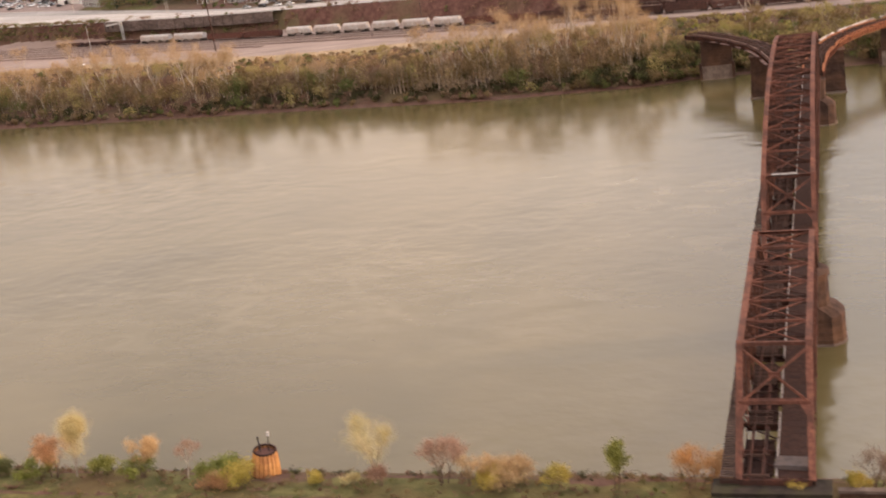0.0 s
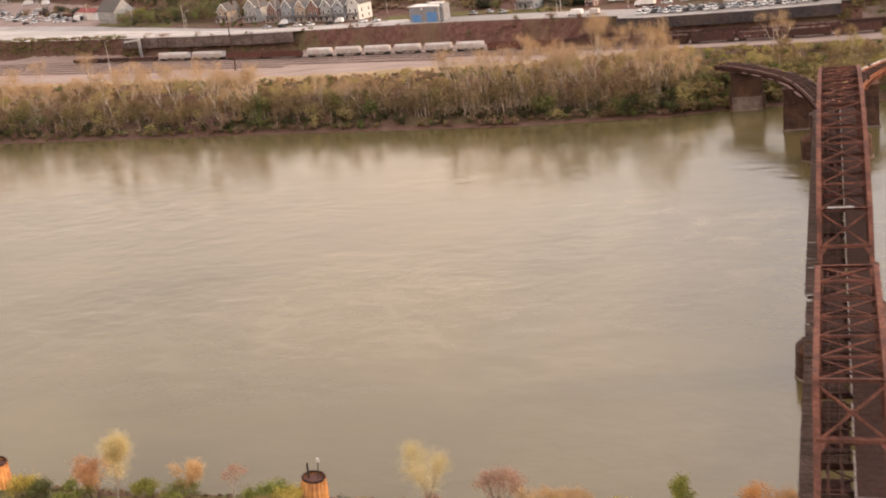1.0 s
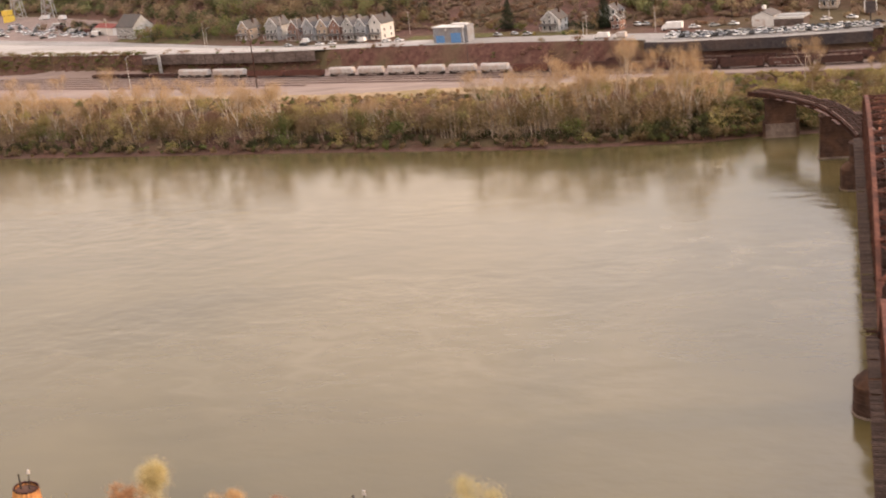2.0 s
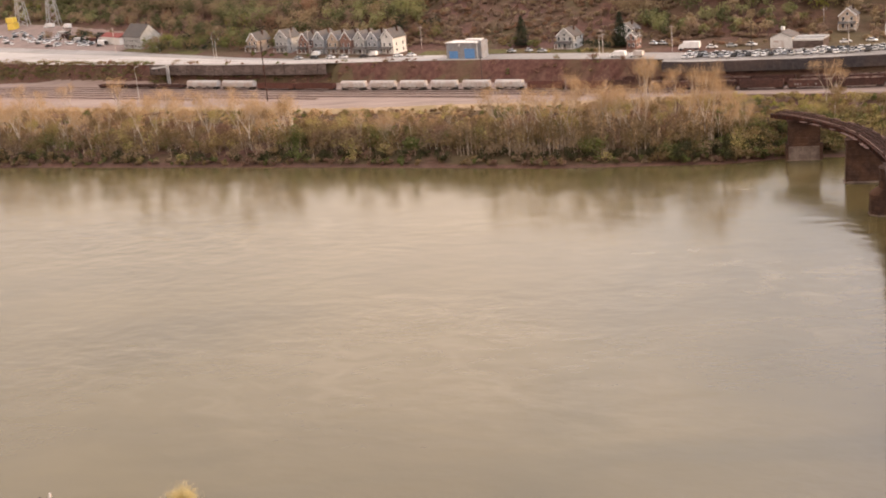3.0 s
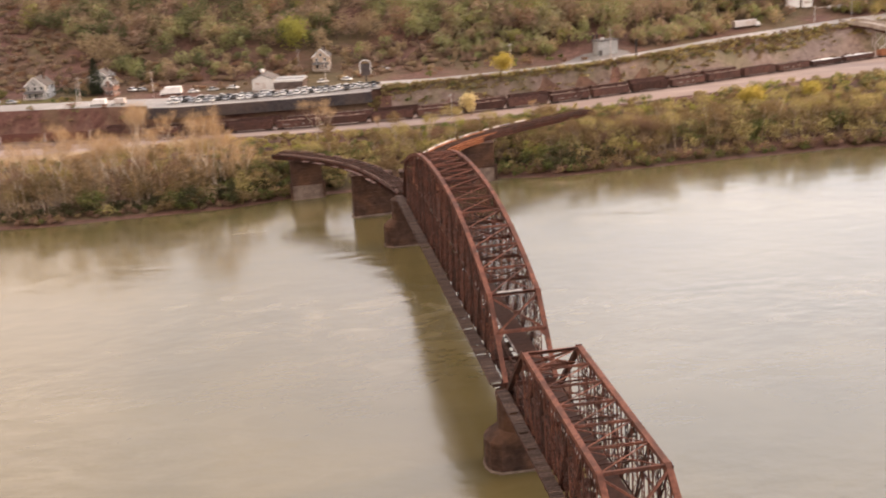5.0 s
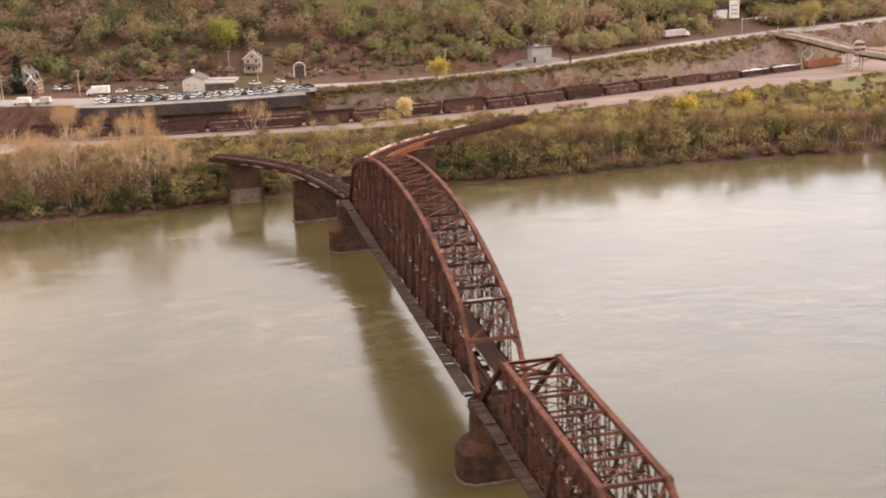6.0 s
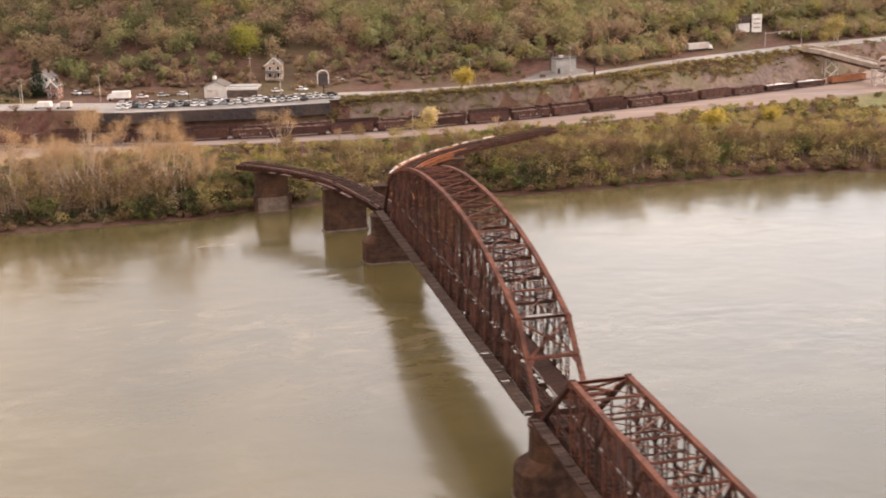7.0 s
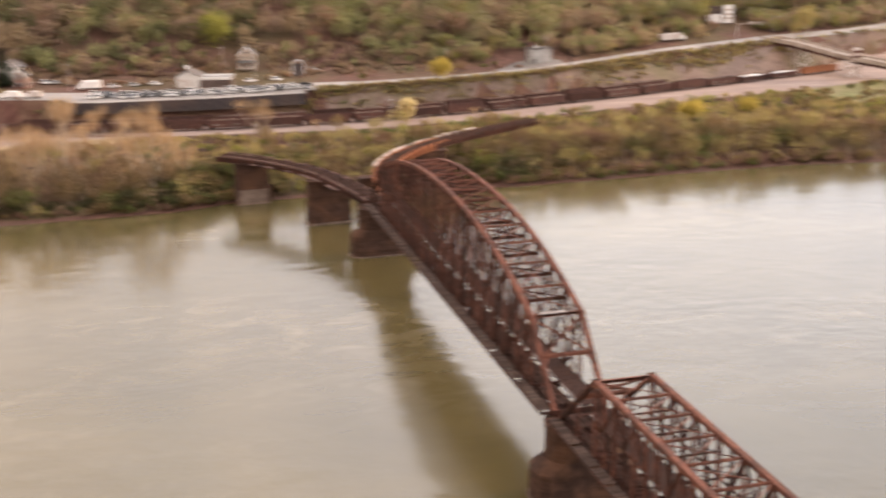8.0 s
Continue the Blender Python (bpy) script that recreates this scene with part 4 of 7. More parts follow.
# the far bank: rows of different growth between the water and the yard
for near, far, step in ((13, 18, 3.4), (17, 25, 4.6), (24, 33, 5.6)):
    x = -425.0
    while x < 262:
        y = shore_y(x) + rnd.uniform(near, far)
        x += step * rnd.uniform(0.6, 1.4)
        if abs(x) < 30 and y < 232 or not clear_of_viaduct(x, y):
            continue
        pick = rnd.random()
        if x < -45:
            golden = 0.56 if -130 < x < -55 else 0.16 if -215 < x < -130 else 0.42
            if pick < golden:
                plant(BARE, rnd, x, y, rnd.uniform(0.65, 1.02) * (0.88 if near > 20 else 1) * (1.32 if -135 < x < -50 else 1.2 if x < -215 else 0.9))
            elif pick < golden + 0.18:
                plant(WHITE_WOOD, rnd, x, y, rnd.uniform(0.7, 1.0))
            elif pick < 0.78:
                plant(SCRUB, rnd, x, y, rnd.uniform(0.6, 0.9) * (0.7 if near > 20 else 1))
            elif pick < 0.92 or near > 14:
                plant(BROWN, rnd, x, y, rnd.uniform(0.6, 0.9))
            else:
                plant(GREEN, rnd, x, y - 1.5, rnd.uniform(0.7, 1.1))
        elif pick < 0.22:
            plant(WHITE_WOOD, rnd, x, y, rnd.uniform(0.65, 0.9))
        else:
            plant(rnd.choice((SCRUB, SCRUB, SCRUB, WHITE_WOOD, GREEN, BROWN)), rnd, x, y, rnd.uniform(0.6, 0.9))
for i in range(60):                                  # behind the viaducts
    x = rnd.uniform(-60, 70)
    y = rnd.uniform(212, 262)
    if clear_of_viaduct(x, y) and not (abs(x) < 14):
        plant(rnd.choice((GREEN, SCRUB, LIME, GREEN)), rnd, x, y, rnd.uniform(0.5, 0.85) if y > 232 else rnd.uniform(0.5, 0.7))
# lone trees beyond the bank, by the tracks
for x, y, sc in ((-88, 256, 1.35), (-85, 253, 1.25), (-80, 250, 1.1), (-75, 257, 1.0), (-70, 258, 0.8), (-372, 292, 1.1), (-368, 290, 1.0), (-350, 288, 1.15), (-322, 286, 1.1), (-292, 268, 1.2), (-287, 266, 1.0), (-269, 262, 1.2), (-22, 262, 0.85), (-20, 264, 0.7), (2, 266, 0.5), (60, 270, 0.4)):
    plant(BARE, rnd, x, y, sc)
BLOSSOM = tree("yellow_tree", "slender pale yellow budding tree beside the tracks", 91, 9.0, 0.12, 2, 0.3, BARK_BROWN, LEAF_PALE, 1900, 0.3, 0.75, 0.06, 0.05, 2)
plant([BLOSSOM], rnd, 38.5, 280.5, 1.1)
for x, y in ((141.5, 260), (171, 266)):
    plant([tree("yellow_bush", "round yellow flowering bush on the bank top", 92 + int(x), 5.5, 0.1, 2, 0.8, BARK_BROWN, LEAF_YELLOW, 1600, 0.36, 0.8, 0.2, 0.1, 3)], rnd, x, y, 1.35)


def cover(name, label, spots, seed, quads, size, colours, trunks=True, slim=0.55, bark=None):
    """Woods or scrub too many to count, as one mesh: clumps of small blades over thin stems."""
    g = np.random.default_rng(seed)
    verts, faces, mats = [], [], []
    k = 0
    for x, y, h, w, ci in spots:
        z = ground_z(x, y)
        n = int(quads * (0.5 + 0.5 * w * h / 60))
        # a crown of several rounded boughs, its leaves facing outwards
        lobes = 4 + int(w > 3) * 3 + int(w > 7) * 3
        hub = g.normal(size=(lobes, 3))
        hub /= np.linalg.norm(hub, axis=1)[:, None]
        hub *= 0.35 + 0.35 * g.random(lobes)[:, None]
        girth = 0.32 + 0.26 * g.random(lobes)
        pick = g.integers(0, lobes, n)
        u = g.normal(size=(n, 3))
        u /= np.linalg.norm(u, axis=1)[:, None]
        c = hub[pick] + u * (girth[pick] * (0.7 + 0.4 * g.random(n)))[:, None]
        c = c * (w / 2, w / 2, h * 0.44) + (x, y, z + h * 0.56)
        c[:, 2] = np.maximum(c[:, 2], z + 0.1)
        face = u + (0, 0, 0.3) + 0.32 * g.normal(size=(n, 3))
        face /= np.linalg.norm(face, axis=1)[:, None]
        a = np.cross(face, g.normal(size=(n, 3)))
        a /= np.linalg.norm(a, axis=1)[:, None] + 1e-6
        b = np.cross(face, a)
        s = size * (0.6 + 0.8 * g.random(n))[:, None]
        quad = np.stack([c - a * s, c + b * s * slim * 1.3, c + a * s * 0.9 - b * s * slim * 0.4], 1).reshape(-1, 3)
        verts.append(quad)
        faces.append(np.arange(k, k + 3 * n).reshape(-1, 3))
        mats.append(np.full(n, ci))
        k += 3 * n
        if trunks:
            t = (0.10 + 0.012 * h) * (0.55 if bark else 1)
            top = z + h * 0.8
            foot = [np.array((x + 2 * t * math.cos(q), y + 2 * t * math.sin(q), z - 0.5)) for q in (0, 2.1, 4.2)]
            verts.append(np.array(foot + [np.array((x, y, top))]))
            faces.append(np.array([(k, k + 1, k + 3), (k + 1, k + 2, k + 3), (k + 2, k, k + 3)]))
            mats.append(np.full(3, len(colours)))
            k += 4
    me = bpy.data.meshes.new(name)
    v, f = np.concatenate(verts), np.concatenate(faces)
    me.vertices.add(len(v))
    me.vertices.foreach_set("co", v.ravel())
    me.loops.add(f.size)
    me.loops.foreach_set("vertex_index", f.ravel().astype(np.int32))
    me.polygons.add(len(f))
    me.polygons.foreach_set("loop_start", np.arange(0, f.size, 3, dtype=np.int32))
    me.polygons.foreach_set("material_index", np.concatenate(mats).astype(np.int32))
    for m in (*colours, bark or BARK_BROWN):
        me.materials.append(m)
    me.update(calc_edges=True)
    return tagged(new(name, me), label, "woods", kind="stuff")


# houses, signs and yards that stand free of the woods: place and half width
FREE = ((-404, 453, 20), (-308, 407, 7), (-287, 397, 8), (-270, 390, 7), (-255, 384, 9), (-240, 378, 9), (-222, 372, 8), (-132, 357, 8), (-102, 348, 8),
        (212, 372, 14), (-13, 353, 8), (-176, 342, 12), (-40, 327, 26), (104, 336, 18), (182, 364, 10), (222, 388, 11), (-23, 371, 6), (-438, 481, 16), (-157, 368, 5), (236, 345, 14))


def hill_spots():
    out = []
    r = random.Random(8)
    while len(out) < 4000:
        x = r.uniform(-680, 340) if r.random() < 0.8 else r.uniform(40, 330)
        rim = lerp_table(x, [-740, -560, -420, -340, -290, -215, -120, -100, -60, 0, 70, 90], [190, 165, 116, 66, 40, 44, 40, 46, 50, 44, 40, 16])
        limit = lerp_table(x, [-680, -390, -215, -25, 80, 190, 320], [250, 170, 152, 146, 124, 96, 76])
        near = rim + ((limit if r.random() < 0.9 else 290) - rim) * r.random()
        y = road_y(x) + near
        n = noise.noise((x * 0.012, y * 0.012, 5))
        m = noise.noise((x * 0.02, y * 0.02, 11))
        bare = noise.noise((x * 0.012, y * 0.02, 21))
        open_to = lerp_table(x, [-260, -215, -150, -115, -90, -20, 5, 50, 75], [0, 110, 140, 66, 22, 22, 48, 45, 0]) * (1 + 0.6 * bare)
        if near < open_to and r.random() < 0.2:
            continue
        if any(abs(x - a) < w and -22 < y - b < 8 for a, b, w in FREE):
            continue
        pick = r.random() + 0.5 * n + (0.2 if x > 60 else -0.06)
        ci = 0 if pick < 0.42 else 1 if pick < 0.72 else 2 if pick < 0.93 else 3
        if m > 0.3 and r.random() < 0.5:
            ci = 2
        if r.random() < 0.03:
            ci = 4
        if x < 0 and r.random() < 0.3:
            ci = 5
        # lighter leaves to the east: grazing sunlight on the hill put into colour
        if x > 30 and r.random() < 0.5:
            ci = r.choice((6, 2, 2, 0))
        h = r.uniform(8, 15) if near > rim + 22 else r.uniform(4, 9)
        if near < open_to:
            h = r.uniform(1.2, 4.2)
            ci = r.choice((1, 1, 4, 1, 0) if -230 < x < -90 else (1, 1, 0, 0, 0, 2, 2, 5))
        out.append((x, y, h, h * r.uniform(0.75, 1.25), ci))
    for _ in range(1100):                                # dry brambles on the cleared slope
        x = r.uniform(-228, -88) if r.random() < 0.75 else r.uniform(-88, 60)
        y = road_y(x) + (r.uniform(40, 140) if x < -88 else r.uniform(34, 70))
        if any(abs(x - a) < w and -14 < y - b < 6 for a, b, w in FREE):
            continue
        h = r.uniform(0.9, 2.4)
        out.append((x, y, h, h * r.uniform(1.6, 2.6), r.choice((1, 1, 4, 1, 0))))
    return out


HILL = [leaf_material("hill_olive_twigs", (0.132, 0.102, 0.054), (0.235, 0.182, 0.102), (0.17, 0.135, 0.07), 1.74, 0.05, 0.25, 0.5),
        leaf_material("hill_brown_twigs", (0.135, 0.1, 0.062), (0.215, 0.162, 0.103), (0.17, 0.115, 0.075), 1.6, 0.05, 0.25, 0.5),
        leaf_material("hill_green_leaves", (0.092, 0.1, 0.036), (0.165, 0.167, 0.068), (0.125, 0.115, 0.056), 2.0, 0.05, 0.25, 0.5),
        leaf_material("hill_lime_leaves", (0.15, 0.15, 0.04), (0.25, 0.235, 0.075), (0.18, 0.17, 0.06), 1.4, 0.05, 0.25, 0.5),
        leaf_material("hill_rust_twigs", (0.19, 0.115, 0.062), (0.30, 0.19, 0.11), (0.22, 0.13, 0.07), 1.05, 0.05, 0.25, 0.5),
        leaf_material("hill_dark_leaves", (0.05, 0.055, 0.022), (0.095, 0.1, 0.042), (0.07, 0.064, 0.03), 1.8, 0.05, 0.25, 0.5),
        leaf_material("hill_sunlit_pale_leaves", (0.19, 0.18, 0.092), (0.30, 0.275, 0.15), (0.225, 0.205, 0.1), 1.25, 0.05, 0.25, 0.5)]
cover("hillside_woods", "dense olive and brown spring woods on the hillside", hill_spots(), 4, 150, 0.64, HILL, True, 0.55)


def bank_spots():
    out = []
    r = random.Random(12)
    while len(out) < 3300:
        x = r.uniform(-430, 275)
        s, f = shore_y(x), yard_y(x)
        k = r.random() ** 0.85
        f = yard_edge(x) if x < -60 else f
        y = s + (2.6 if x < -50 else 1.0) + (f - s - 6.5) * k
        if abs(x) < 22 and y < 216 or x > 200 and y > f - lerp_table(x, [200, 225, 330], [4, 30, 42]):
            continue
        tone = noise.noise((x * 0.05, y * 0.05, 33)) + 0.35 * r.uniform(-1, 1)
        h = lerp_table(y - s, [0, 3, 7, 12, 26, 40], [1.8, 3.6, 7.0, 8.8, 6.0, 2.8]) * r.uniform(0.75, 1.3)
        if -135 < x < -50:
            h *= 1.15
        if x > -55:
            h *= 0.92
            ci = 2 if tone < -0.26 else 0 if tone < 0.06 else 3 if tone < 0.42 else 6
            if r.random() < 0.05:
                ci = 4
        else:
            ci = 2 if tone < -0.34 else 0 if tone < 0.04 else 3 if tone < 0.16 else 1 if tone < 0.28 else 6
            if r.random() < 0.16:
                ci = 6
            # gold fringe up the bank: low sun on the tops put into twig colour
            if y > s + 17 and r.random() < (0.22 if -215 < x < -135 else 0.4):
                ci = 5
        if y > f - 8:
            h *= 0.5
        if not clear_of_viaduct(x, y):
            h = min(h, 3.0)
        out.append((x, y, h, h * r.uniform(0.75, 1.15) + 1, ci))
    while len(out) < 3800:                               # growth reaching up to the yard on the east bank
        x = r.uniform(40, 275)
        s, f = shore_y(x), yard_y(x)
        y = s + 26 + (f - s - 31) * r.random()
        if clear_of_viaduct(x, y) and not (x > 200 and y > f - lerp_table(x, [200, 225, 330], [4, 30, 42])):
            h = r.uniform(2.5, 5.5)
            out.append((x, y, h, h * r.uniform(0.9, 1.4), r.choice((0, 3, 3, 2, 0, 4) if y > s + 50 else (0, 3, 6, 2))))
    while len(out) < 3940:                               # shrubs dotted over the meadow
        x = r.uniform(204, 320)
        h = r.uniform(0.9, 2.6)
        out.append((x, yard_y(x) - 2 - lerp_table(x, [196, 225, 330], [1, 30, 42]) * r.random(), h, h * r.uniform(1.3, 2.4), r.choice((0, 2, 3, 0))))
    while len(out) < 4150:                               # dark clumps low down: shade of the hollows put into leaf colour
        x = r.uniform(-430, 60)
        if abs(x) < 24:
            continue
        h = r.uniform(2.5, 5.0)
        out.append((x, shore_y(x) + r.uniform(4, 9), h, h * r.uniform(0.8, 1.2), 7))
    while len(out) < 4600:                               # overhanging the water's edge
        x = r.uniform(-430, 275)
        if abs(x) < 30:
            continue
        h = r.uniform(2.6, 4.8) if x > -45 else r.uniform(1.2, 3.0)
        out.append((x, shore_y(x) + (r.uniform(0.6, 4.0) if x > -45 else r.uniform(1.2, 5.5)), h, h * r.uniform(1.0, 1.4), r.choice((0, 1, 2, 0) if x > -45 else (0, 1, 1, 6, 2))))
    return out


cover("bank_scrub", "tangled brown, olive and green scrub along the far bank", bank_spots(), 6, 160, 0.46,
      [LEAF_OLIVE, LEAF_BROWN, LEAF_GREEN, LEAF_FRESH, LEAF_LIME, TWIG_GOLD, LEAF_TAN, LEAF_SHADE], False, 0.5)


def sapling_spots():
    r = random.Random(77)
    out = []
    while len(out) < 720:
        x = r.uniform(-430, -40) if r.random() < 0.7 else r.uniform(34, 270)
        y = shore_y(x) + r.uniform(12, 28)
        if not clear_of_viaduct(x, y):
            continue
        h = r.uniform(5.5, 11.5)
        out.append((x, y, h, r.uniform(1.6, 3.0), r.choice((0, 1, 2, 2) if x < 0 else (0, 1, 2, 0))))
    while len(out) < 1000:                               # tall slender stems before the dark viaduct
        x = r.uniform(-150, -48)
        h = r.uniform(8, 13.5)
        out.append((x, shore_y(x) + r.uniform(8, 19), h, r.uniform(1.8, 3.2), r.choice((0, 2, 0, 1))))
    while len(out) < 1260:                               # pale stems along the water's edge
        x = r.uniform(38, 270) if r.random() < 0.62 else r.uniform(-400, -60)
        h = r.uniform(5.0, 8.0)
        out.append((x, shore_y(x) + r.uniform(6, 12), h, r.uniform(1.8, 3.0), r.choice((0, 0, 1))))
    return out


cover("bank_saplings", "thin pale-stemmed saplings crowding the far bank", sapling_spots(), 18, 90, 0.42, [LEAF_OLIVE, LEAF_TAN, TWIG_GOLD], True, 0.28, BARK_TAN)


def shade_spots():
    """Dense growth under the viaducts' shore ends, the shade there put into darker leaves."""
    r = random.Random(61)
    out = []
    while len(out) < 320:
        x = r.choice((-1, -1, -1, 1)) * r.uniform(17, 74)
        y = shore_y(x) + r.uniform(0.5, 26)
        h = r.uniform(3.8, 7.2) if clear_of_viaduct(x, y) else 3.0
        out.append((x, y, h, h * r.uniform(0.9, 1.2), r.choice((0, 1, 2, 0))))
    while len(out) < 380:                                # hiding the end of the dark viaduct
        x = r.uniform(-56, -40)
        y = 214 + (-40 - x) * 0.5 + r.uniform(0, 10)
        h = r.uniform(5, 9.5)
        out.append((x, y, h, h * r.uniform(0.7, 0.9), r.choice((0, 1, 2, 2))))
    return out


cover("dark_thicket", "green thicket under the viaduct ends with shade in its leaf colour", shade_spots(), 16, 220, 0.4, [LEAF_SHADE, LEAF_GREEN, LEAF_OLIVE], False, 0.45)


def slope_spots():
    out = []
    r = random.Random(15)
    while len(out) < 1700:
        x = r.uniform(-640, 300) if len(out) % 3 == 0 else r.uniform(2, 215) if len(out) % 3 == 1 else r.uniform(-640, -340)
        a, b = toe_y(x), road_y(x)
        if -78 < x < 0:
            continue
        y = a + (b - a) * r.uniform(0.3, 0.98)
        if -260 < x < -78 and r.random() < 0.7:
            continue
        h = r.uniform(1.0, 3.0) if x < 0 else r.uniform(0.9, 2.4)
        if x > 0:
            k = 1 - (0.45 + 0.3 * noise.noise((x * 0.03, 2, 7))) * r.random() if r.random() < 0.85 else r.uniform(0.2, 0.7)
            y, h = a + (b - a) * k * 0.98, h * r.uniform(0.6, 1.2)
        if x < -340:
            h = r.uniform(1.4, 3.2)
            y = a + (b - a) * r.uniform(0.15, 0.97)
        out.append((x, y, h, h * r.uniform(1.4, 2.6), r.choice((0, 0, 0, 2, 2, 3) if x > 0 else (0, 3, 3, 0, 1) if x < -340 else (0, 1, 1, 3))))
    for _ in range(420):                                 # thicker growth along the upper slope
        x = r.uniform(4, 235)
        k = 0.97 - 0.4 * r.random() ** 1.4
        y = toe_y(x) + (road_y(x) - toe_y(x)) * k
        h = r.uniform(0.8, 1.9)
        out.append((x, y, h, h * r.uniform(2.2, 3.4), r.choice((0, 0, 2, 1, 2))))
    for _ in range(150):
        x = r.uniform(-82, 8)
        top = r.random() < 0.45
        h = r.uniform(0.5, 1.3) if top else r.uniform(0.8, 2.2)
        out.append((x, road_y(x) - (2.6 if top else r.uniform(4.5, 7.5)), h, h * r.uniform(1.4, 2.4), r.choice((0, 1, 1, 3))))
    return out


cover("slope_scrub", "low olive scrub on the slope below the road", slope_spots(), 7, 105, 0.4, [LEAF_OLIVE, LEAF_BROWN, LEAF_FRESH, LEAF_GREEN], False, 0.4)


# ---- the rail yard ----
HOPPER = material("dusty_white_hopper", (0.36, 0.325, 0.30), (0.50, 0.455, 0.42), 0.7, 0, 1.0, 0.15, (0.36, 0.26, 0.2), 0.3, 0.5, each=0.08)
WAGON_BROWN = material("brown_freight_car", (0.05, 0.025, 0.02), (0.105, 0.052, 0.04), 0.85, 0, 1.0, 0.3, (0.05, 0.03, 0.026), 0.2, 0.6, each=0.35)
WAGON_RED = material("red_oxide_freight_car", (0.075, 0.032, 0.024), (0.135, 0.058, 0.042), 0.85, 0, 1.0, 0.3, (0.1, 0.05, 0.04), 0.3, 0.6, each=0.2)
WAGON_ORANGE = material("orange_freight_car", (0.20, 0.085, 0.045), (0.30, 0.135, 0.075), 0.8, 0, 1.0, 0.2, (0.25, 0.1, 0.05), 0.3, 0.5)
SCRAP = material("scrap_load", (0.04, 0.026, 0.022), (0.12, 0.07, 0.052), 0.9, 0, 0.9, 0.6, (0.22, 0.17, 0.14), 0.8, 0.35)
DARK_METAL = material("dark_running_gear", (0.03, 0.026, 0.024), (0.07, 0.058, 0.05), 0.8, 0.3, 2.0, 0.3)
WHITE_PAINT = material("white_paint", (0.62, 0.60, 0.57), (0.76, 0.73, 0.70), 0.6, 0, 1.2, 0.1, (0.5, 0.46, 0.42), 0.4, 0.4)
STEEL_GREY = material("grey_galvanised_steel", (0.34, 0.33, 0.31), (0.5, 0.48, 0.45), 0.6, 0.4, 1.5, 0.1)


def bogies(ob, length):
    for s in (-1, 1):
        c = s * (length / 2 - 2.0)
        bog = part("bogie", Shape().box(c - 1.3, -1.1, 0.35, c + 1.3, -0.85, 0.75).box(c - 1.3, 0.85, 0.35, c + 1.3, 1.1, 0.75).box(c - 0.3, -1.0, 0.5, c + 0.3, 1.0, 0.8), DARK_METAL, ob)
        for w in (-0.9, 0.9):
            part("wheelset", Shape().tube((c + w, -0.85, 0.46), (c + w, -0.7, 0.46), 0.46, 0.46, 10).tube((c + w, 0.7, 0.46), (c + w, 0.85, 0.46), 0.46, 0.46, 10)
                 .tube((c + w, -0.7, 0.46), (c + w, 0.7, 0.46), 0.09, 0.09, 6), DARK_METAL, bog)


def covered_hopper(length=14.2):
    ob = thing("covered_hopper_car", "dusty white covered hopper rail car standing on the yard track", "rail car", "freight cars in the yard")
    h = length / 2 - 0.5
    sec = lambda x, k: [(x, -1.5 * k, 1.6), (x, 1.5 * k, 1.6), (x, 1.58 * k, 3.4), (x, 1.2 * k, 3.9), (x, 0.6 * k, 4.12), (x, -0.6 * k, 4.12), (x, -1.2 * k, 3.9), (x, -1.58 * k, 3.4)]
    part("body", Shape().loft([sec(-h, 0.97), sec(-h + 0.3, 1), sec(h - 0.3, 1), sec(h, 0.97)]), HOPPER, ob)
    n = 6
    for i in range(n):
        x = -h + 0.5 + (2 * h - 1) * i / (n - 1)
        for s in (-1, 1):
            part("rib", Shape().box(x - 0.06, s * 1.6 - 0.06, 1.6, x + 0.06, s * 1.6 + 0.06, 3.4), HOPPER, ob)
    for k in (-1, 0, 1):
        c = k * h * 0.58
        part("chute", Shape().hull([(c - 1.8, -1.4, 1.6), (c + 1.8, -1.4, 1.6), (c + 1.8, 1.4, 1.6), (c - 1.8, 1.4, 1.6), (c - 0.4, -0.5, 0.6), (c + 0.4, -0.5, 0.6), (c + 0.4, 0.5, 0.6), (c - 0.4, 0.5, 0.6)],
                                   [(0, 1, 2, 3), (7, 6, 5, 4), (1, 0, 4, 5), (2, 1, 5, 6), (3, 2, 6, 7), (0, 3, 7, 4)]), HOPPER, ob)
    part("roof_walk", Shape().box(-h, -0.4, 4.14, h, 0.4, 4.22), STEEL_GREY, ob)
    part("underframe", Shape().box(-h - 0.3, -0.5, 0.8, h + 0.3, 0.5, 1.15), DARK_METAL, ob)
    bogies(ob, length)
    return ob


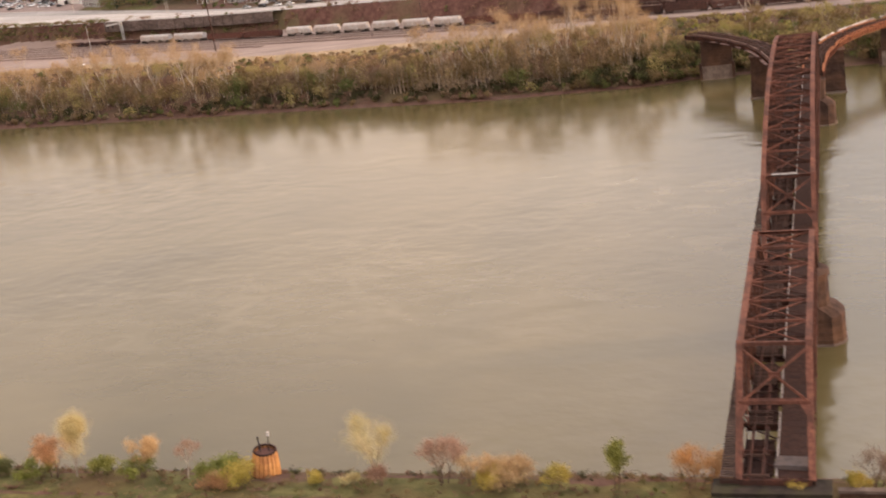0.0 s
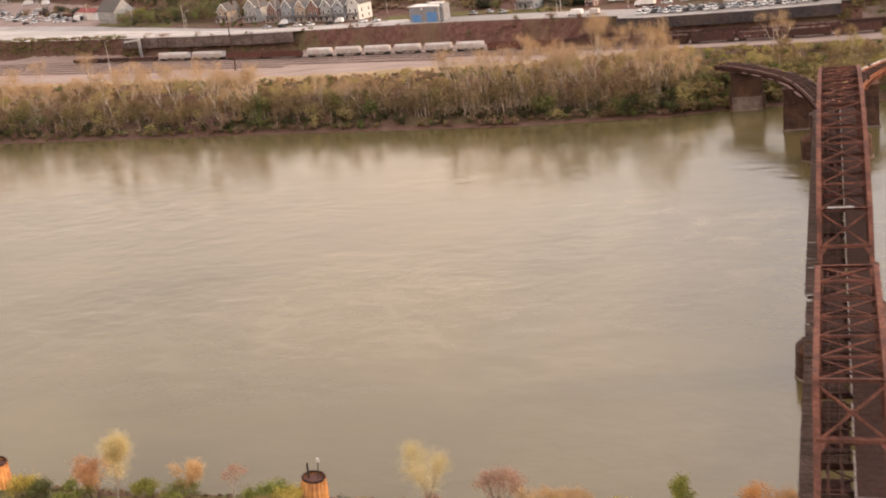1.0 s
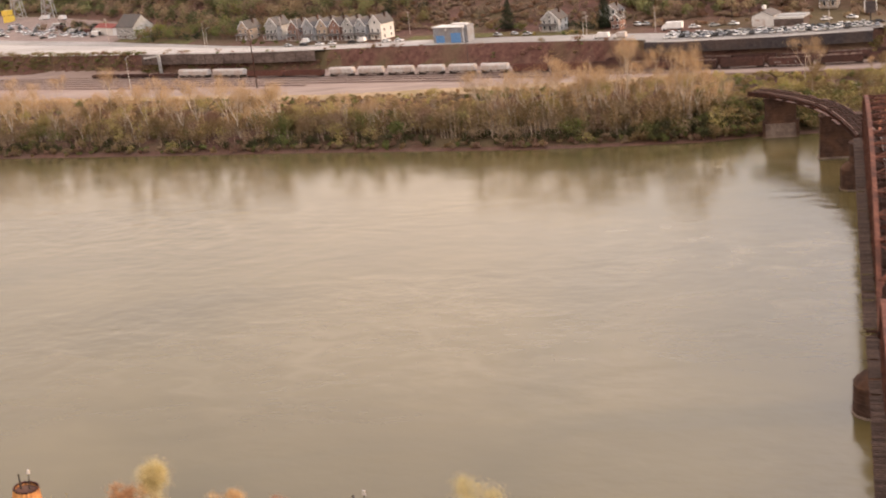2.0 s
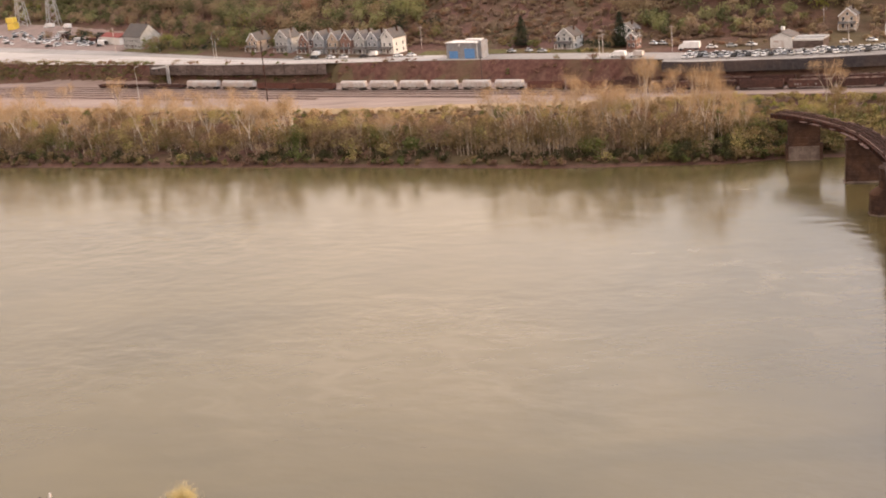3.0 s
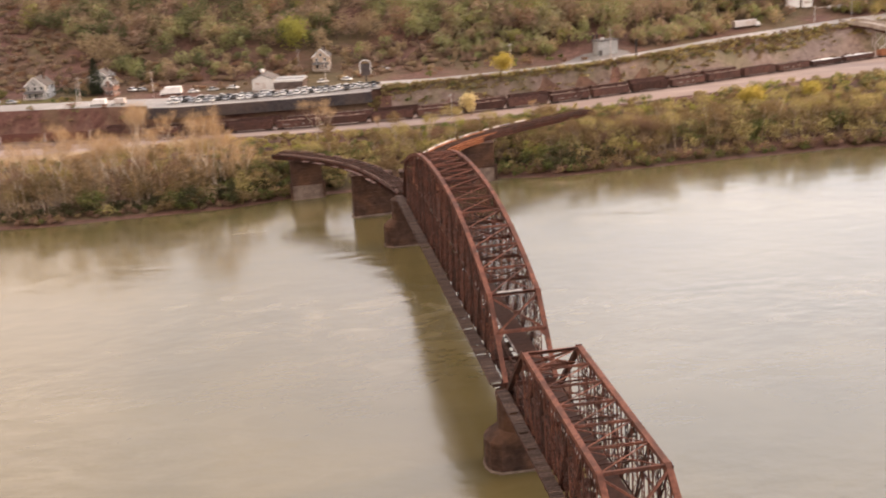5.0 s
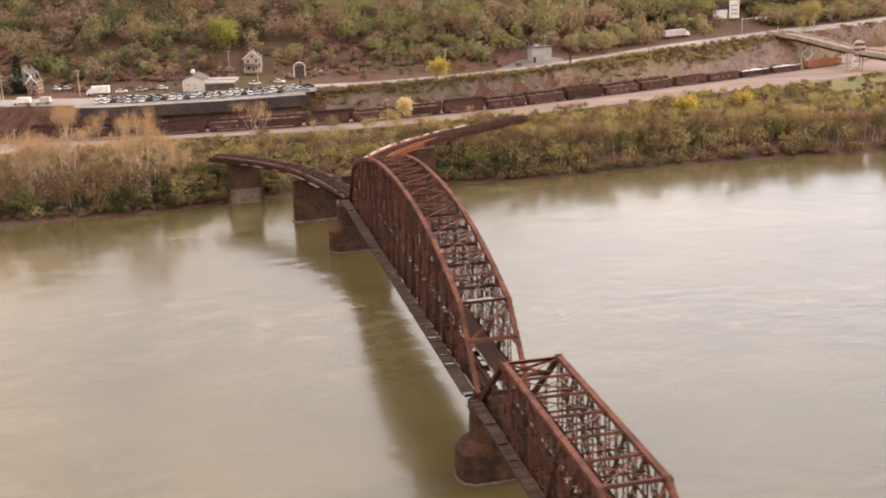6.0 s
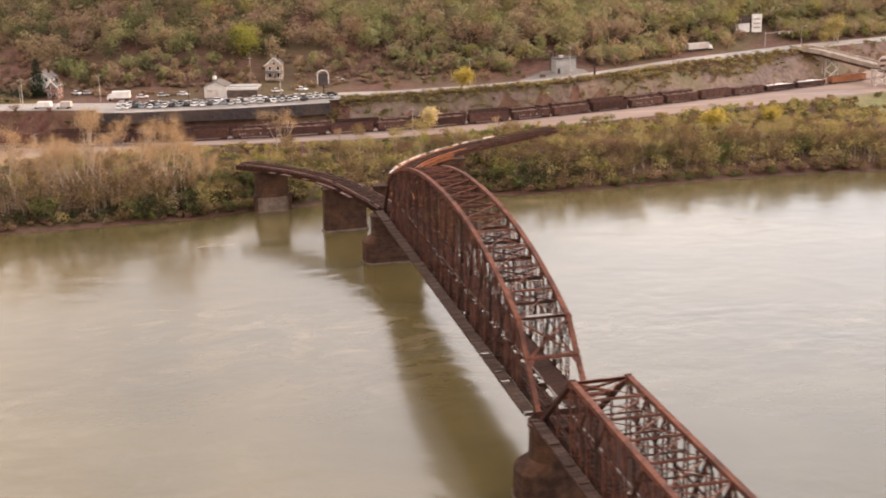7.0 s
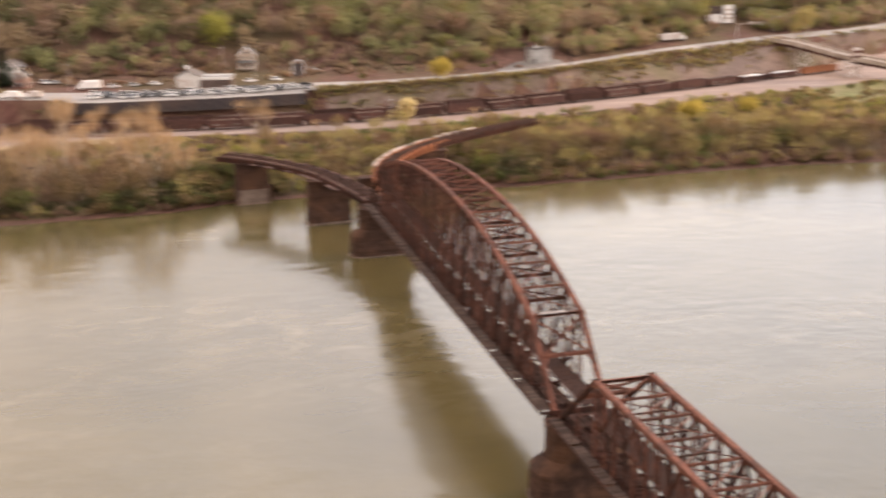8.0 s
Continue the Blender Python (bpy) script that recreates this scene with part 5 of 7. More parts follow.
def gondola(label, mat, length=16.5, high=2.9, load=None, seed=0, marks=False):
    ob = thing("gondola_car", label, "rail car", "freight cars in the yard")
    h = length / 2 - 0.5
    part("body", Shape().box(-h, -1.5, 0.8, h, -1.4, high).box(-h, 1.4, 0.8, h, 1.5, high).box(-h, -1.4, 1.05, -h + 0.1, 1.4, high)
         .box(h - 0.1, -1.4, 1.05, h, 1.4, high).box(-h, -1.4, 1.0, h, 1.4, 1.15), mat, ob)
    n = 6
    for i in range(n):
        x = -h + 0.15 + (2 * h - 0.3) * i / (n - 1)
        for s in (-1, 1):
            part("rib", Shape().box(x - 0.07, s * 1.56 - 0.06, 1.05, x + 0.07, s * 1.56 + 0.06, high - 0.06), mat, ob)
    for s in (-1, 1):
        part("top_rim", Shape().box(-h, s * 1.48 - 0.12, high - 0.06, h, s * 1.48 + 0.12, high + 0.06), mat, ob)
    if marks:
        r = random.Random(len(label))
        x = -h * 0.7
        while x < h * 0.8:
            w = r.uniform(0.25, 0.7)
            for sy in (-1, 1):
                part("side_mark", Shape().box(x, sy * 1.515 - 0.012, 1.5, x + w, sy * 1.515 + 0.012, 1.5 + r.uniform(0.35, 0.8)), BLEACHED, ob)
            x += w + r.choice((0.35, 0.5, 2.2))
    if load:
        r = random.Random(seed)
        sh, m = Shape(), 14
        for i in range(m):
            for j in range(4):
                x, y = -h + 0.4 + (2 * h - 0.8) * i / (m - 1), -1.2 + 2.4 * j / 3
                sh.v.append((x, y, high - 0.5 + r.uniform(0, 0.9)))
        sh.f = [(i * 4 + j, (i + 1) * 4 + j, (i + 1) * 4 + j + 1, i * 4 + j + 1) for i in range(m - 1) for j in range(3)]
        part("load", sh, load, ob, "heaped load")
    part("underframe", Shape().box(-h - 0.3, -0.5, 0.7, h + 0.3, 0.5, 1.0), DARK_METAL, ob)
    bogies(ob, length)
    return ob


def along(x, off=0.0):
    """Pose on the yard's main track at x, shifted across it."""
    d = math.atan2(track_y(x + 6) - track_y(x - 6), 12)
    return pose(x - off * math.sin(d), track_y(x) + off * math.cos(d), YARD_Z + 0.45, 0, 0, math.degrees(d)), math.cos(d)


def train(proto_list, x, count, pitch, off=0.0, first=True):
    """Set cars on the track one behind another; returns the x past the last."""
    for i in range(count):
        ob, made = proto_list[i % len(proto_list)]
        m, c = along(x + pitch / 2, off)
        if made:
            ob.matrix_basis = m
            proto_list[i % len(proto_list)] = (ob, False)
        else:
            copy_thing(ob, m)
        x += pitch * c
    return x


dark_cars = [(gondola("dark brown empty gondola car in the yard", WAGON_BROWN, 17.2, 3.7), True),
             (gondola("dark brown gondola car heaped with scrap", WAGON_BROWN, 17.2, 3.3, SCRAP, 3, True), True),
             (gondola("rusty brown gondola car with a low scrap load", WAGON_BROWN, 17.2, 3.5, SCRAP, 9), True)]
red_cars = [(gondola("red-oxide freight car among the brown ones", WAGON_RED, 17.2, 3.4), True)]
flat_cars = [(gondola("low dark flat gondola car in the yard", WAGON_BROWN, 19.0, 1.9), True)]
white_cars = [(covered_hopper(13.4), True)]
long_cars = [(covered_hopper(20.4), True)]
x = train(flat_cars, -384, 3, 20.5)
x = train(long_cars, x, 2, 22.8)
x = train([(gondola("long maroon freight car beside the white hoppers", WAGON_RED, 22.4, 3.0), True)], x, 2, 23.0)
x = -234.0
x = train(white_cars, x, 6, 15.6)
x = train(red_cars, x, 2, 18.0)
x = train(dark_cars, x, 17, 18.0)
train(dark_cars, -104, 15, 18.0, 8.0)
pale = [(gondola("dark gondola car with pale wrapped load", WAGON_BROWN, 17.2, 2.6, WHITE_PAINT, 5), True)]
orange = [(gondola("bright orange-rust gondola car near the ramp", WAGON_ORANGE, 22.0, 3.2), True)]
x = train(pale, x, 2, 18.0)
train(orange, x + 2, 1, 23.0)


def yard_track(off, x0, x1):
    """Ballast bed and two rails following the yard."""
    ob = thing("yard_track", "rusty rails on a dark ballast bed in the yard", "railway track", "tracks in the yard", "structure")
    bed, rails = Shape(), [Shape(), Shape()]
    pts = [along(x, off)[0] for x in np.arange(x0, x1, 6.0)]
    for a, b in zip(pts, pts[1:]):
        p, q = a.translation.copy(), b.translation.copy()
        side = (a.to_3x3() @ Vector((0, 1, 0)))
        lift = Vector((0, 0, -0.20))
        bed.beam(p + lift, q + lift, 2.9, 0.34, side)
        for k, sh in zip((-0.72, 0.72), rails):
            sh.beam(p + side * k + Vector((0, 0, 0.03)), q + side * k + Vector((0, 0, 0.03)), 0.12, 0.16, side)
    part("ballast", bed, BALLAST, ob)
    for sh in rails:
        part("rail", sh, RUST_DARK, ob)


yard_track(0, -640, 400)
yard_track(8.0, -640, 400)
for off, a, b in ((-5.0, -640, -60), (-10.0, -640, -110), (-15.5, -640, -150), (-21, -640, -230), (-27, -640, -290)):
    yard_track(off, a, b)

# retaining walls below the road
def retaining_wall(label, mat, x0, x1, height, panel, over=0.5):
    ob = thing("retaining_wall", label, "retaining wall", "walls below the road")
    x = x0
    while x < x1 - 0.1:
        b = min(x + panel, x1)
        p, q = (x, road_y(x) - 3.2), (b, road_y(b) - 3.2)
        za, zb = road_z(x), road_z(b)
        part("wall_panel", Shape().hull([(p[0], p[1] - 0.5, za - height), (q[0] - 0.08, q[1] - 0.5, zb - height), (q[0] - 0.08, q[1], zb - height), (p[0], p[1], za - height),
                                         (p[0], p[1] - 0.35, za + over), (q[0] - 0.08, q[1] - 0.35, zb + over), (q[0] - 0.08, q[1], zb + over), (p[0], p[1], za + over)],
                                        [(3, 2, 1, 0), (4, 5, 6, 7), (0, 1, 5, 4), (1, 2, 6, 5), (2, 3, 7, 6), (3, 0, 4, 7)]), mat, ob)
        part("buttress", Shape().box(p[0] - 0.25, p[1] - 0.85, za - height, p[0] + 0.25, p[1] - 0.3, za + over - 0.2), mat, ob)
        x = b
    sh, n = Shape(), max(2, int((x1 - x0) / 6))
    for i in range(n + 1):
        c = x0 + (x1 - x0) * i / n
        sh.v += [(c, road_y(c) - 3.3, road_z(c) + min(0.3, over + 0.06)), (c, road_y(c) + 2.6, road_z(c) + 0.14)]
    sh.f = [(2 * i, 2 * i + 2, 2 * i + 3, 2 * i + 1) for i in range(n)]
    part("shoulder", sh, LANE, ob, "grey paved shoulder behind the wall")
    return ob


retaining_wall("tall black timber and soldier-pile wall below the parking strip", DARKWALL, -85, 2, 4.5, 2.4, -0.35)
retaining_wall("dark stained concrete wall below the road", STAINED, -352, -245, 4.5, 6.0)


def pole(name, label, x, y, h, r=0.16, arm=0.0, z=None, mat=None, turn=0):
    z = ground_z(x, y) if z is None else z
    ob = thing(name, label, name.replace("_", " "), "poles and lamps of the town", at=(x, y, z), turn=turn)
    part("shaft", Shape().tube((0, 0, -0.5), (0, 0, h), r, r * 0.6, 7), mat or STEEL_GREY, ob)
    if arm:
        part("arm", Shape().tube((0, 0, h - 0.1), (arm, 0, h + 0.5), 0.08, 0.06, 6), mat or STEEL_GREY, ob)
        part("lamp_head", Shape().box(arm - 0.2, -0.18, h + 0.38, arm + 0.8, 0.18, h + 0.58), mat or STEEL_GREY, ob)
    else:
        part("cross_arm", Shape().box(-1.1, -0.08, h - 0.9, 1.1, 0.08, h - 0.74), mat or STEEL_GREY, ob)
    return ob


pole("yard_mast", "tall dark brown timber mast between the yard tracks", -261, 309.5, 27, 0.32, 0.0, None, RUST_DARK)
pole("yard_light", "thin grey light pole among the yard tracks", -330, 317, 17, 0.15, 1.2)
pole("utility_pole", "pale utility pole beside the yellow tree", 30.5, 280, 9.5, 0.16)
gantry = thing("signal_gantry", "pale grey cantilever signal mast beside the tracks", "signal gantry", at=(-338, 361, 9.5))
part("mast", Shape().laced((0, 0, 0), (0, 0, 11.5), 1.0, 1.0, (1, 0, 0), 0.2, 1.4), STEEL_GREY, gantry)
part("cantilever", Shape().laced((0.6, 0, 11), (-8.5, 0, 10.2), 0.8, 0.8, (0, 1, 0), 0.14, 1.2), STEEL_GREY, gantry)
for k in (-7.6, -5.0):
    part("signal_head", Shape().box(k - 0.35, -0.3, 8.6, k + 0.35, 0.2, 10.4), DARK_METAL, gantry)


# ---- the strip of town along the road ----
SIDING = {n: material(n + "_siding", a, b, 0.8, 0, 1.0, 0.15, c, 0.3, 0.4, each=0.08) for n, a, b, c in (
    ("grey", (0.27, 0.26, 0.245), (0.40, 0.385, 0.365), (0.2, 0.19, 0.18)),
    ("white", (0.48, 0.455, 0.42), (0.64, 0.61, 0.57), (0.5, 0.46, 0.42)),
    ("tan", (0.29, 0.225, 0.17), (0.40, 0.315, 0.245), (0.3, 0.22, 0.16)),
    ("brick", (0.145, 0.085, 0.068), (0.225, 0.135, 0.11), (0.26, 0.14, 0.1)),
    ("blue_grey", (0.22, 0.222, 0.23), (0.32, 0.322, 0.33), (0.18, 0.18, 0.185)))}
ROOFING = material("dark_shingle_roof", (0.06, 0.054, 0.05), (0.13, 0.12, 0.112), 0.9, 0, 1.5, 0.3, (0.13, 0.10, 0.085), 0.3, 0.5, each=0.2)
ROOF_RED = material("red_brown_roof", (0.16, 0.045, 0.038), (0.25, 0.075, 0.06), 0.8, 0, 1.0, 0.2)
BLOCK_GREY = material("grey_block_wall", (0.17, 0.17, 0.18), (0.27, 0.27, 0.28), 0.9, 0, 1.0, 0.2, (0.2, 0.17, 0.15), 0.3, 0.5)
BLUE_DOOR = material("bright_blue_door", (0.06, 0.16, 0.33), (0.10, 0.22, 0.42), 0.6, 0, 1.0, 0.1)
RED_PAINT = material("red_paint", (0.42, 0.03, 0.03), (0.55, 0.05, 0.05), 0.5, 0, 1.0, 0.0)
YELLOW_PAINT = material("yellow_paint", (0.62, 0.42, 0.05), (0.75, 0.52, 0.09), 0.5, 0, 1.0, 0.0)
RUBBER = material("black_rubber", (0.015, 0.015, 0.015), (0.03, 0.03, 0.03), 0.9, 0, 2.0, 0.0)
GLASS = bpy.data.materials.new("dark_window_glass")
GLASS.use_nodes = True
GLASS.node_tree.nodes["Principled BSDF"].inputs["Base Color"].default_value = (0.02, 0.024, 0.028, 1)
GLASS.node_tree.nodes["Principled BSDF"].inputs["Roughness"].default_value = 0.08


def window(parent, x, y, z, w, h, face):
    """A framed window set proud of a wall that faces -y or +y (face -1, 1) or +-x (face 2, -2)."""
    t = 0.08
    sh, gl = Shape(), Shape()
    if abs(face) == 1:
        sh.box(x - w / 2 - 0.1, y - t, z - 0.1, x + w / 2 + 0.1, y + t, z + h + 0.1)
        g = y + face * (t + 0.012)
        gl.box(x - w / 2, min(g, g - 0.01 * face), z, x + w / 2, max(g, g - 0.01 * face), z + h)
    else:
        sh.box(x - t, y - w / 2 - 0.1, z - 0.1, x + t, y + w / 2 + 0.1, z + h + 0.1)
        g = x + (t + 0.012) * face / 2
        gl.box(min(g, g - 0.01), y - w / 2, z, max(g, g + 0.0), y + w / 2, z + h)
    f = part("window", sh, WHITE_PAINT, parent)
    part("pane", gl, GLASS, f)


def house(label, x, y, w, d, eaves, ridge, wall, roof=None, turn=0, porch=True, along_x=False, storeys=2, z=None, chimney=True):
    """A gabled house whose front faces -y."""
    z = ground_z(x, y) if z is None else z
    ob = thing("house", label, "house", "houses along the road", at=(x, y, z), turn=turn)
    a, b = w / 2, d / 2
    body = Shape()
    if along_x:
        body.hull([(-a, -b, -1), (a, -b, -1), (a, b, -1), (-a, b, -1), (-a, -b, eaves), (a, -b, eaves), (a, b, eaves), (-a, b, eaves), (-a, 0, ridge), (a, 0, ridge)],
                  [(0, 1, 5, 4), (2, 3, 7, 6), (1, 2, 6, 9, 5), (3, 0, 4, 8, 7), (3, 2, 1, 0)])
        ends = [((-a - 0.3, -b - 0.4, eaves - 0.2), (-a - 0.3, 0, ridge + 0.1), (a + 0.3, 0, ridge + 0.1), (a + 0.3, -b - 0.4, eaves - 0.2)),
                ((a + 0.3, b + 0.4, eaves - 0.2), (a + 0.3, 0, ridge + 0.1), (-a - 0.3, 0, ridge + 0.1), (-a - 0.3, b + 0.4, eaves - 0.2))]
    else:
        body.hull([(-a, -b, -1), (a, -b, -1), (a, b, -1), (-a, b, -1), (-a, -b, eaves), (a, -b, eaves), (a, b, eaves), (-a, b, eaves), (0, -b, ridge), (0, b, ridge)],
                  [(0, 1, 5, 8, 4), (2, 3, 7, 9, 6), (1, 2, 6, 5), (3, 0, 4, 7), (3, 2, 1, 0)])
        ends = [((-a - 0.4, b + 0.3, eaves - 0.2), (0, b + 0.3, ridge + 0.1), (0, -b - 0.3, ridge + 0.1), (-a - 0.4, -b - 0.3, eaves - 0.2)),
                ((a + 0.4, -b - 0.3, eaves - 0.2), (0, -b - 0.3, ridge + 0.1), (0, b + 0.3, ridge + 0.1), (a + 0.4, b + 0.3, eaves - 0.2))]
    part("wall", body, wall, ob)
    for e in ends:
        lo = [Vector(p) for p in e]
        up = [p + Vector((0, 0, 0.22)) for p in lo]
        part("roof_slope", Shape().hull(lo + up, [(0, 1, 2, 3), (7, 6, 5, 4), (1, 0, 4, 5), (2, 1, 5, 6), (3, 2, 6, 7), (0, 3, 7, 4)]), roof or ROOFING, ob)
    if not along_x:
        for k in (-1, 1):
            part("gable_board", Shape().beam((k * (a + 0.42), -b - 0.36, eaves - 0.12), (0, -b - 0.36, ridge + 0.2), 0.1, 0.4, (0, 1, 0)), WHITE_PAINT, ob)
    n = max(2, int(w / 2.6))
    for s in range(storeys):
        for i in range(n):
            window(ob, -a + w * (i + 0.5) / n, -b, 1.0 + s * 2.9, 0.95, 1.5, -1)
        for i in range(max(2, int(d / 4))):
            k = max(2, int(d / 4))
            window(ob, a, -b + d * (i + 0.5) / k, 1.0 + s * 2.9, 0.95, 1.5, 2)
    if not along_x and ridge - eaves > 2.2:
        window(ob, 0, -b, eaves + 0.3, 0.9, 1.1, -1)
    part("front_door", Shape().box(-0.5, -b - 0.06, 0, 0.5, -b, 2.1), WAGON_BROWN, ob)
    if porch:
        p = part("porch", Shape().box(-a, -b - 2.2, 0.3, a, -b - 0.1, 0.5), CONCRETE, ob)
        part("porch_roof", Shape().hull([(-a - 0.2, -b - 2.5, 2.8), (a + 0.2, -b - 2.5, 2.8), (a + 0.2, -b - 0.03, 3.5), (-a - 0.2, -b - 0.03, 3.5), (-a - 0.2, -b - 2.5, 2.95), (a + 0.2, -b - 2.5, 2.95), (a + 0.2, -b - 0.03, 3.65), (-a - 0.2, -b - 0.03, 3.65)],
                                        [(3, 2, 1, 0), (4, 5, 6, 7), (0, 1, 5, 4), (1, 2, 6, 5), (2, 3, 7, 6), (3, 0, 4, 7)]), roof or ROOFING, p)
        for i in range(3):
            q = -a + 0.15 + (w - 0.3) * i / 2
            part("porch_post", Shape().box(q - 0.09, -b - 2.15, 0.5, q + 0.09, -b - 1.97, 2.85), WHITE_PAINT, p)
    if chimney:
        part("chimney", Shape().box(a * 0.4 - 0.35, b * 0.3 - 0.35, eaves, a * 0.4 + 0.35, b * 0.3 + 0.35, ridge + 1.0).box(a * 0.4 - 0.45, b * 0.3 - 0.45, ridge + 0.85, a * 0.4 + 0.45, b * 0.3 + 0.45, ridge + 1.05), STONE, ob)
    return ob


house("large grey gabled house with pale gable end by the road", -404, 453, 21, 13, 7.0, 13.5, SIDING["grey"], None, -32, False, True, 2)
for x, y, w, hgt, col, lab in ((-308, 407, 7.5, 5.2, "tan", "small tan house half hidden by trees"), (-287, 397, 8.5, 6.6, "grey", "tall narrow grey gabled house with porch"),
                               (-272, 390, 6.0, 5.6, "brick", "narrow red-brown gabled house on the row"), (-261.5, 385, 7.2, 6.4, "blue_grey", "blue-grey gabled row house with porch"),
                               (-253, 382.5, 6.8, 6.0, "tan", "tan gabled row house with porch"), (-245, 379.5, 6.8, 6.2, "brick", "red-brick gabled row house with porch"),
                               (-237, 377, 6.6, 6.2, "grey", "grey gabled row house with porch"), (-229.5, 374.5, 6.6, 6.0, "blue_grey", "pale blue-grey gabled row house with porch"),
                               (-221, 372, 7.2, 6.8, "white", "tall bright white gabled house at the row's end")):
    house(lab, x, y, w * 0.96, 10.5, hgt * 1.12, hgt * 1.12 + 4.0, SIDING[col], None, -18)
house("grey gabled house on a bank above the road", -132.5, 357, 8.5, 9, 5.6, 9.2, SIDING["grey"], None, -18, True)
house("narrow brown gabled house beside a dark conifer", -102, 346, 4.4, 5.5, 4.8, 7.0, SIDING["brick"], None, -20, False)
house("white upper house behind the brown one", -107, 362, 8.0, 8, 5.0, 7.6, SIDING["white"], None, -20, False)
house("cream gabled house with balcony above the garage", -13.5, 353, 6.8, 8.5, 5.8, 8.8, SIDING["tan"], None, -10, True)

works = thing("garage_building", "flat grey block building with two bright blue doors", "garage", at=(-176.5, 342, 20.3), turn=-17)
part("wall", Shape().box(-8.6, -3, -1, 7.4, 4.5, 6.6), BLOCK_GREY, works)
part("side_annex", Shape().box(7.4, -1.5, -1, 9.0, 4, 7.4), BLOCK_GREY, works)
part("roof", Shape().box(-9.0, -3.4, 6.6, 7.8, 4.8, 6.9).box(-1, 1, 6.9, 7, 4, 7.8), SIDING["white"], works)
for x0, x1, h in ((-7.2, -2.6, 3.8), (0.9, 6.2, 5.2)):
    part("roller_door", Shape().box(x0, -3.09, -0.2, x1, -3.0, h * 0.8), BLUE_DOOR, works)
part("wall_sign", Shape().box(-2.0, -3.08, 5.2, -1.2, -3.0, 6.2), WHITE_PAINT, works)

shop = thing("roadside_shop", "white-gabled roadside garage with low red-brown wing", "shop", at=(-38.6, 327, 20.4), turn=-14)
shop.scale = (0.8, 0.8, 0.85)
part("wall", Shape().hull([(-6, -4, -1), (5, -4, -1), (5, 9, -1), (-6, 9, -1), (-6, -4, 4.6), (5, -4, 4.6), (5, 9, 4.6), (-6, 9, 4.6), (-0.5, -4, 6.8), (-0.5, 9, 6.8)],
                          [(0, 1, 5, 8, 4), (2, 3, 7, 9, 6), (1, 2, 6, 5), (3, 0, 4, 7)]), SIDING["white"], shop)
for s in (-1, 1):
    lo = [Vector((-0.5 + s * 5.9, -4.4, 4.45)), Vector((-0.5, -4.4, 6.9)), Vector((-0.5, 9.4, 6.9)), Vector((-0.5 + s * 5.9, 9.4, 4.45))]
    hi = [p + Vector((0, 0, 0.2)) for p in lo]
    part("roof_slope", Shape().hull(lo + hi, [(0, 1, 2, 3), (7, 6, 5, 4), (1, 0, 4, 5), (2, 1, 5, 6), (3, 2, 6, 7), (0, 3, 7, 4)]), ROOFING, shop)
part("wing", Shape().box(5, -3, -1, 20, 8, 3.4), STAINED, shop, "red-brown wing wall")
part("wing_roof", Shape().box(4.9, -3.5, 3.4, 20.4, 8.3, 3.8).box(5, 1, 3.8, 20, 8, 4.2), SIDING["grey"], shop)
part("fascia", Shape().box(5.1, -3.62, 2.9, 20.3, -3.5, 3.85), SIDING["white"], shop, "white fascia board")
part("roller_door", Shape().box(-4.5, -4.1, -0.2, 1.0, -4.0, 3.2), PALE, shop)
part("rooftop_box", Shape().box(-3, 4, 7.0, -1.4, 6, 8.6), WHITE_PAINT, shop)

for x, y, h in ((102, 336, 6.5), (104, 337, 6.5), (117, 323, 6.5)):
    post = thing("sign_post", "dark square post standing on the paved lot", "post", "posts on the paved lot", at=(x, y, ground_z(x, y)))
    part("shaft", Shape().box(-0.3, -0.3, -0.5, 0.3, 0.3, h), DARK_METAL, post)
    part("cap", Shape().box(-0.42, -0.42, h, 0.42, 0.42, h + 0.25), DARK_METAL, post)


hut = thing("trackside_hut", "plain grey flat-roofed hut standing on the paved lot", "hut", at=(105.8, 330.5, ground_z(105.8, 328)), turn=10)
part("wall", Shape().box(-4.6, -2.4, -1, 4.6, 2.4, 6.0), SIDING["grey"], hut)
part("roof_slab", Shape().box(-5.0, -2.8, 6.0, 5.0, 2.8, 6.35), ROOFING, hut, "dark overhanging roof slab")
part("door", Shape().box(-4.0, -2.5, -0.1, -2.9, -2.4, 2.1), DARK_METAL, hut)
part("vent_box", Shape().box(-2.2, -1.0, 6.35, -0.6, 0.6, 7.2), STEEL_GREY, hut)

sig = thing("signal_mast", "grey signal mast with a long arm over the road", "signal mast", at=(216.5, 367.5, ground_z(216.5, 367.5)), turn=-12)
part("mast", Shape().tube((0, 0, -0.5), (0, 0, 7.4), 0.22, 0.16, 8), STEEL_GREY, sig)
part("arm", Shape().tube((0, 0, 6.4), (12.5, 0, 7.2), 0.16, 0.1, 6), PALE, sig)
for x in (6.5, 11.0):
    part("signal_head", Shape().box(x - 0.35, -0.3, 5.9, x + 0.35, 0.1, 7.3), STEEL_GREY, sig)


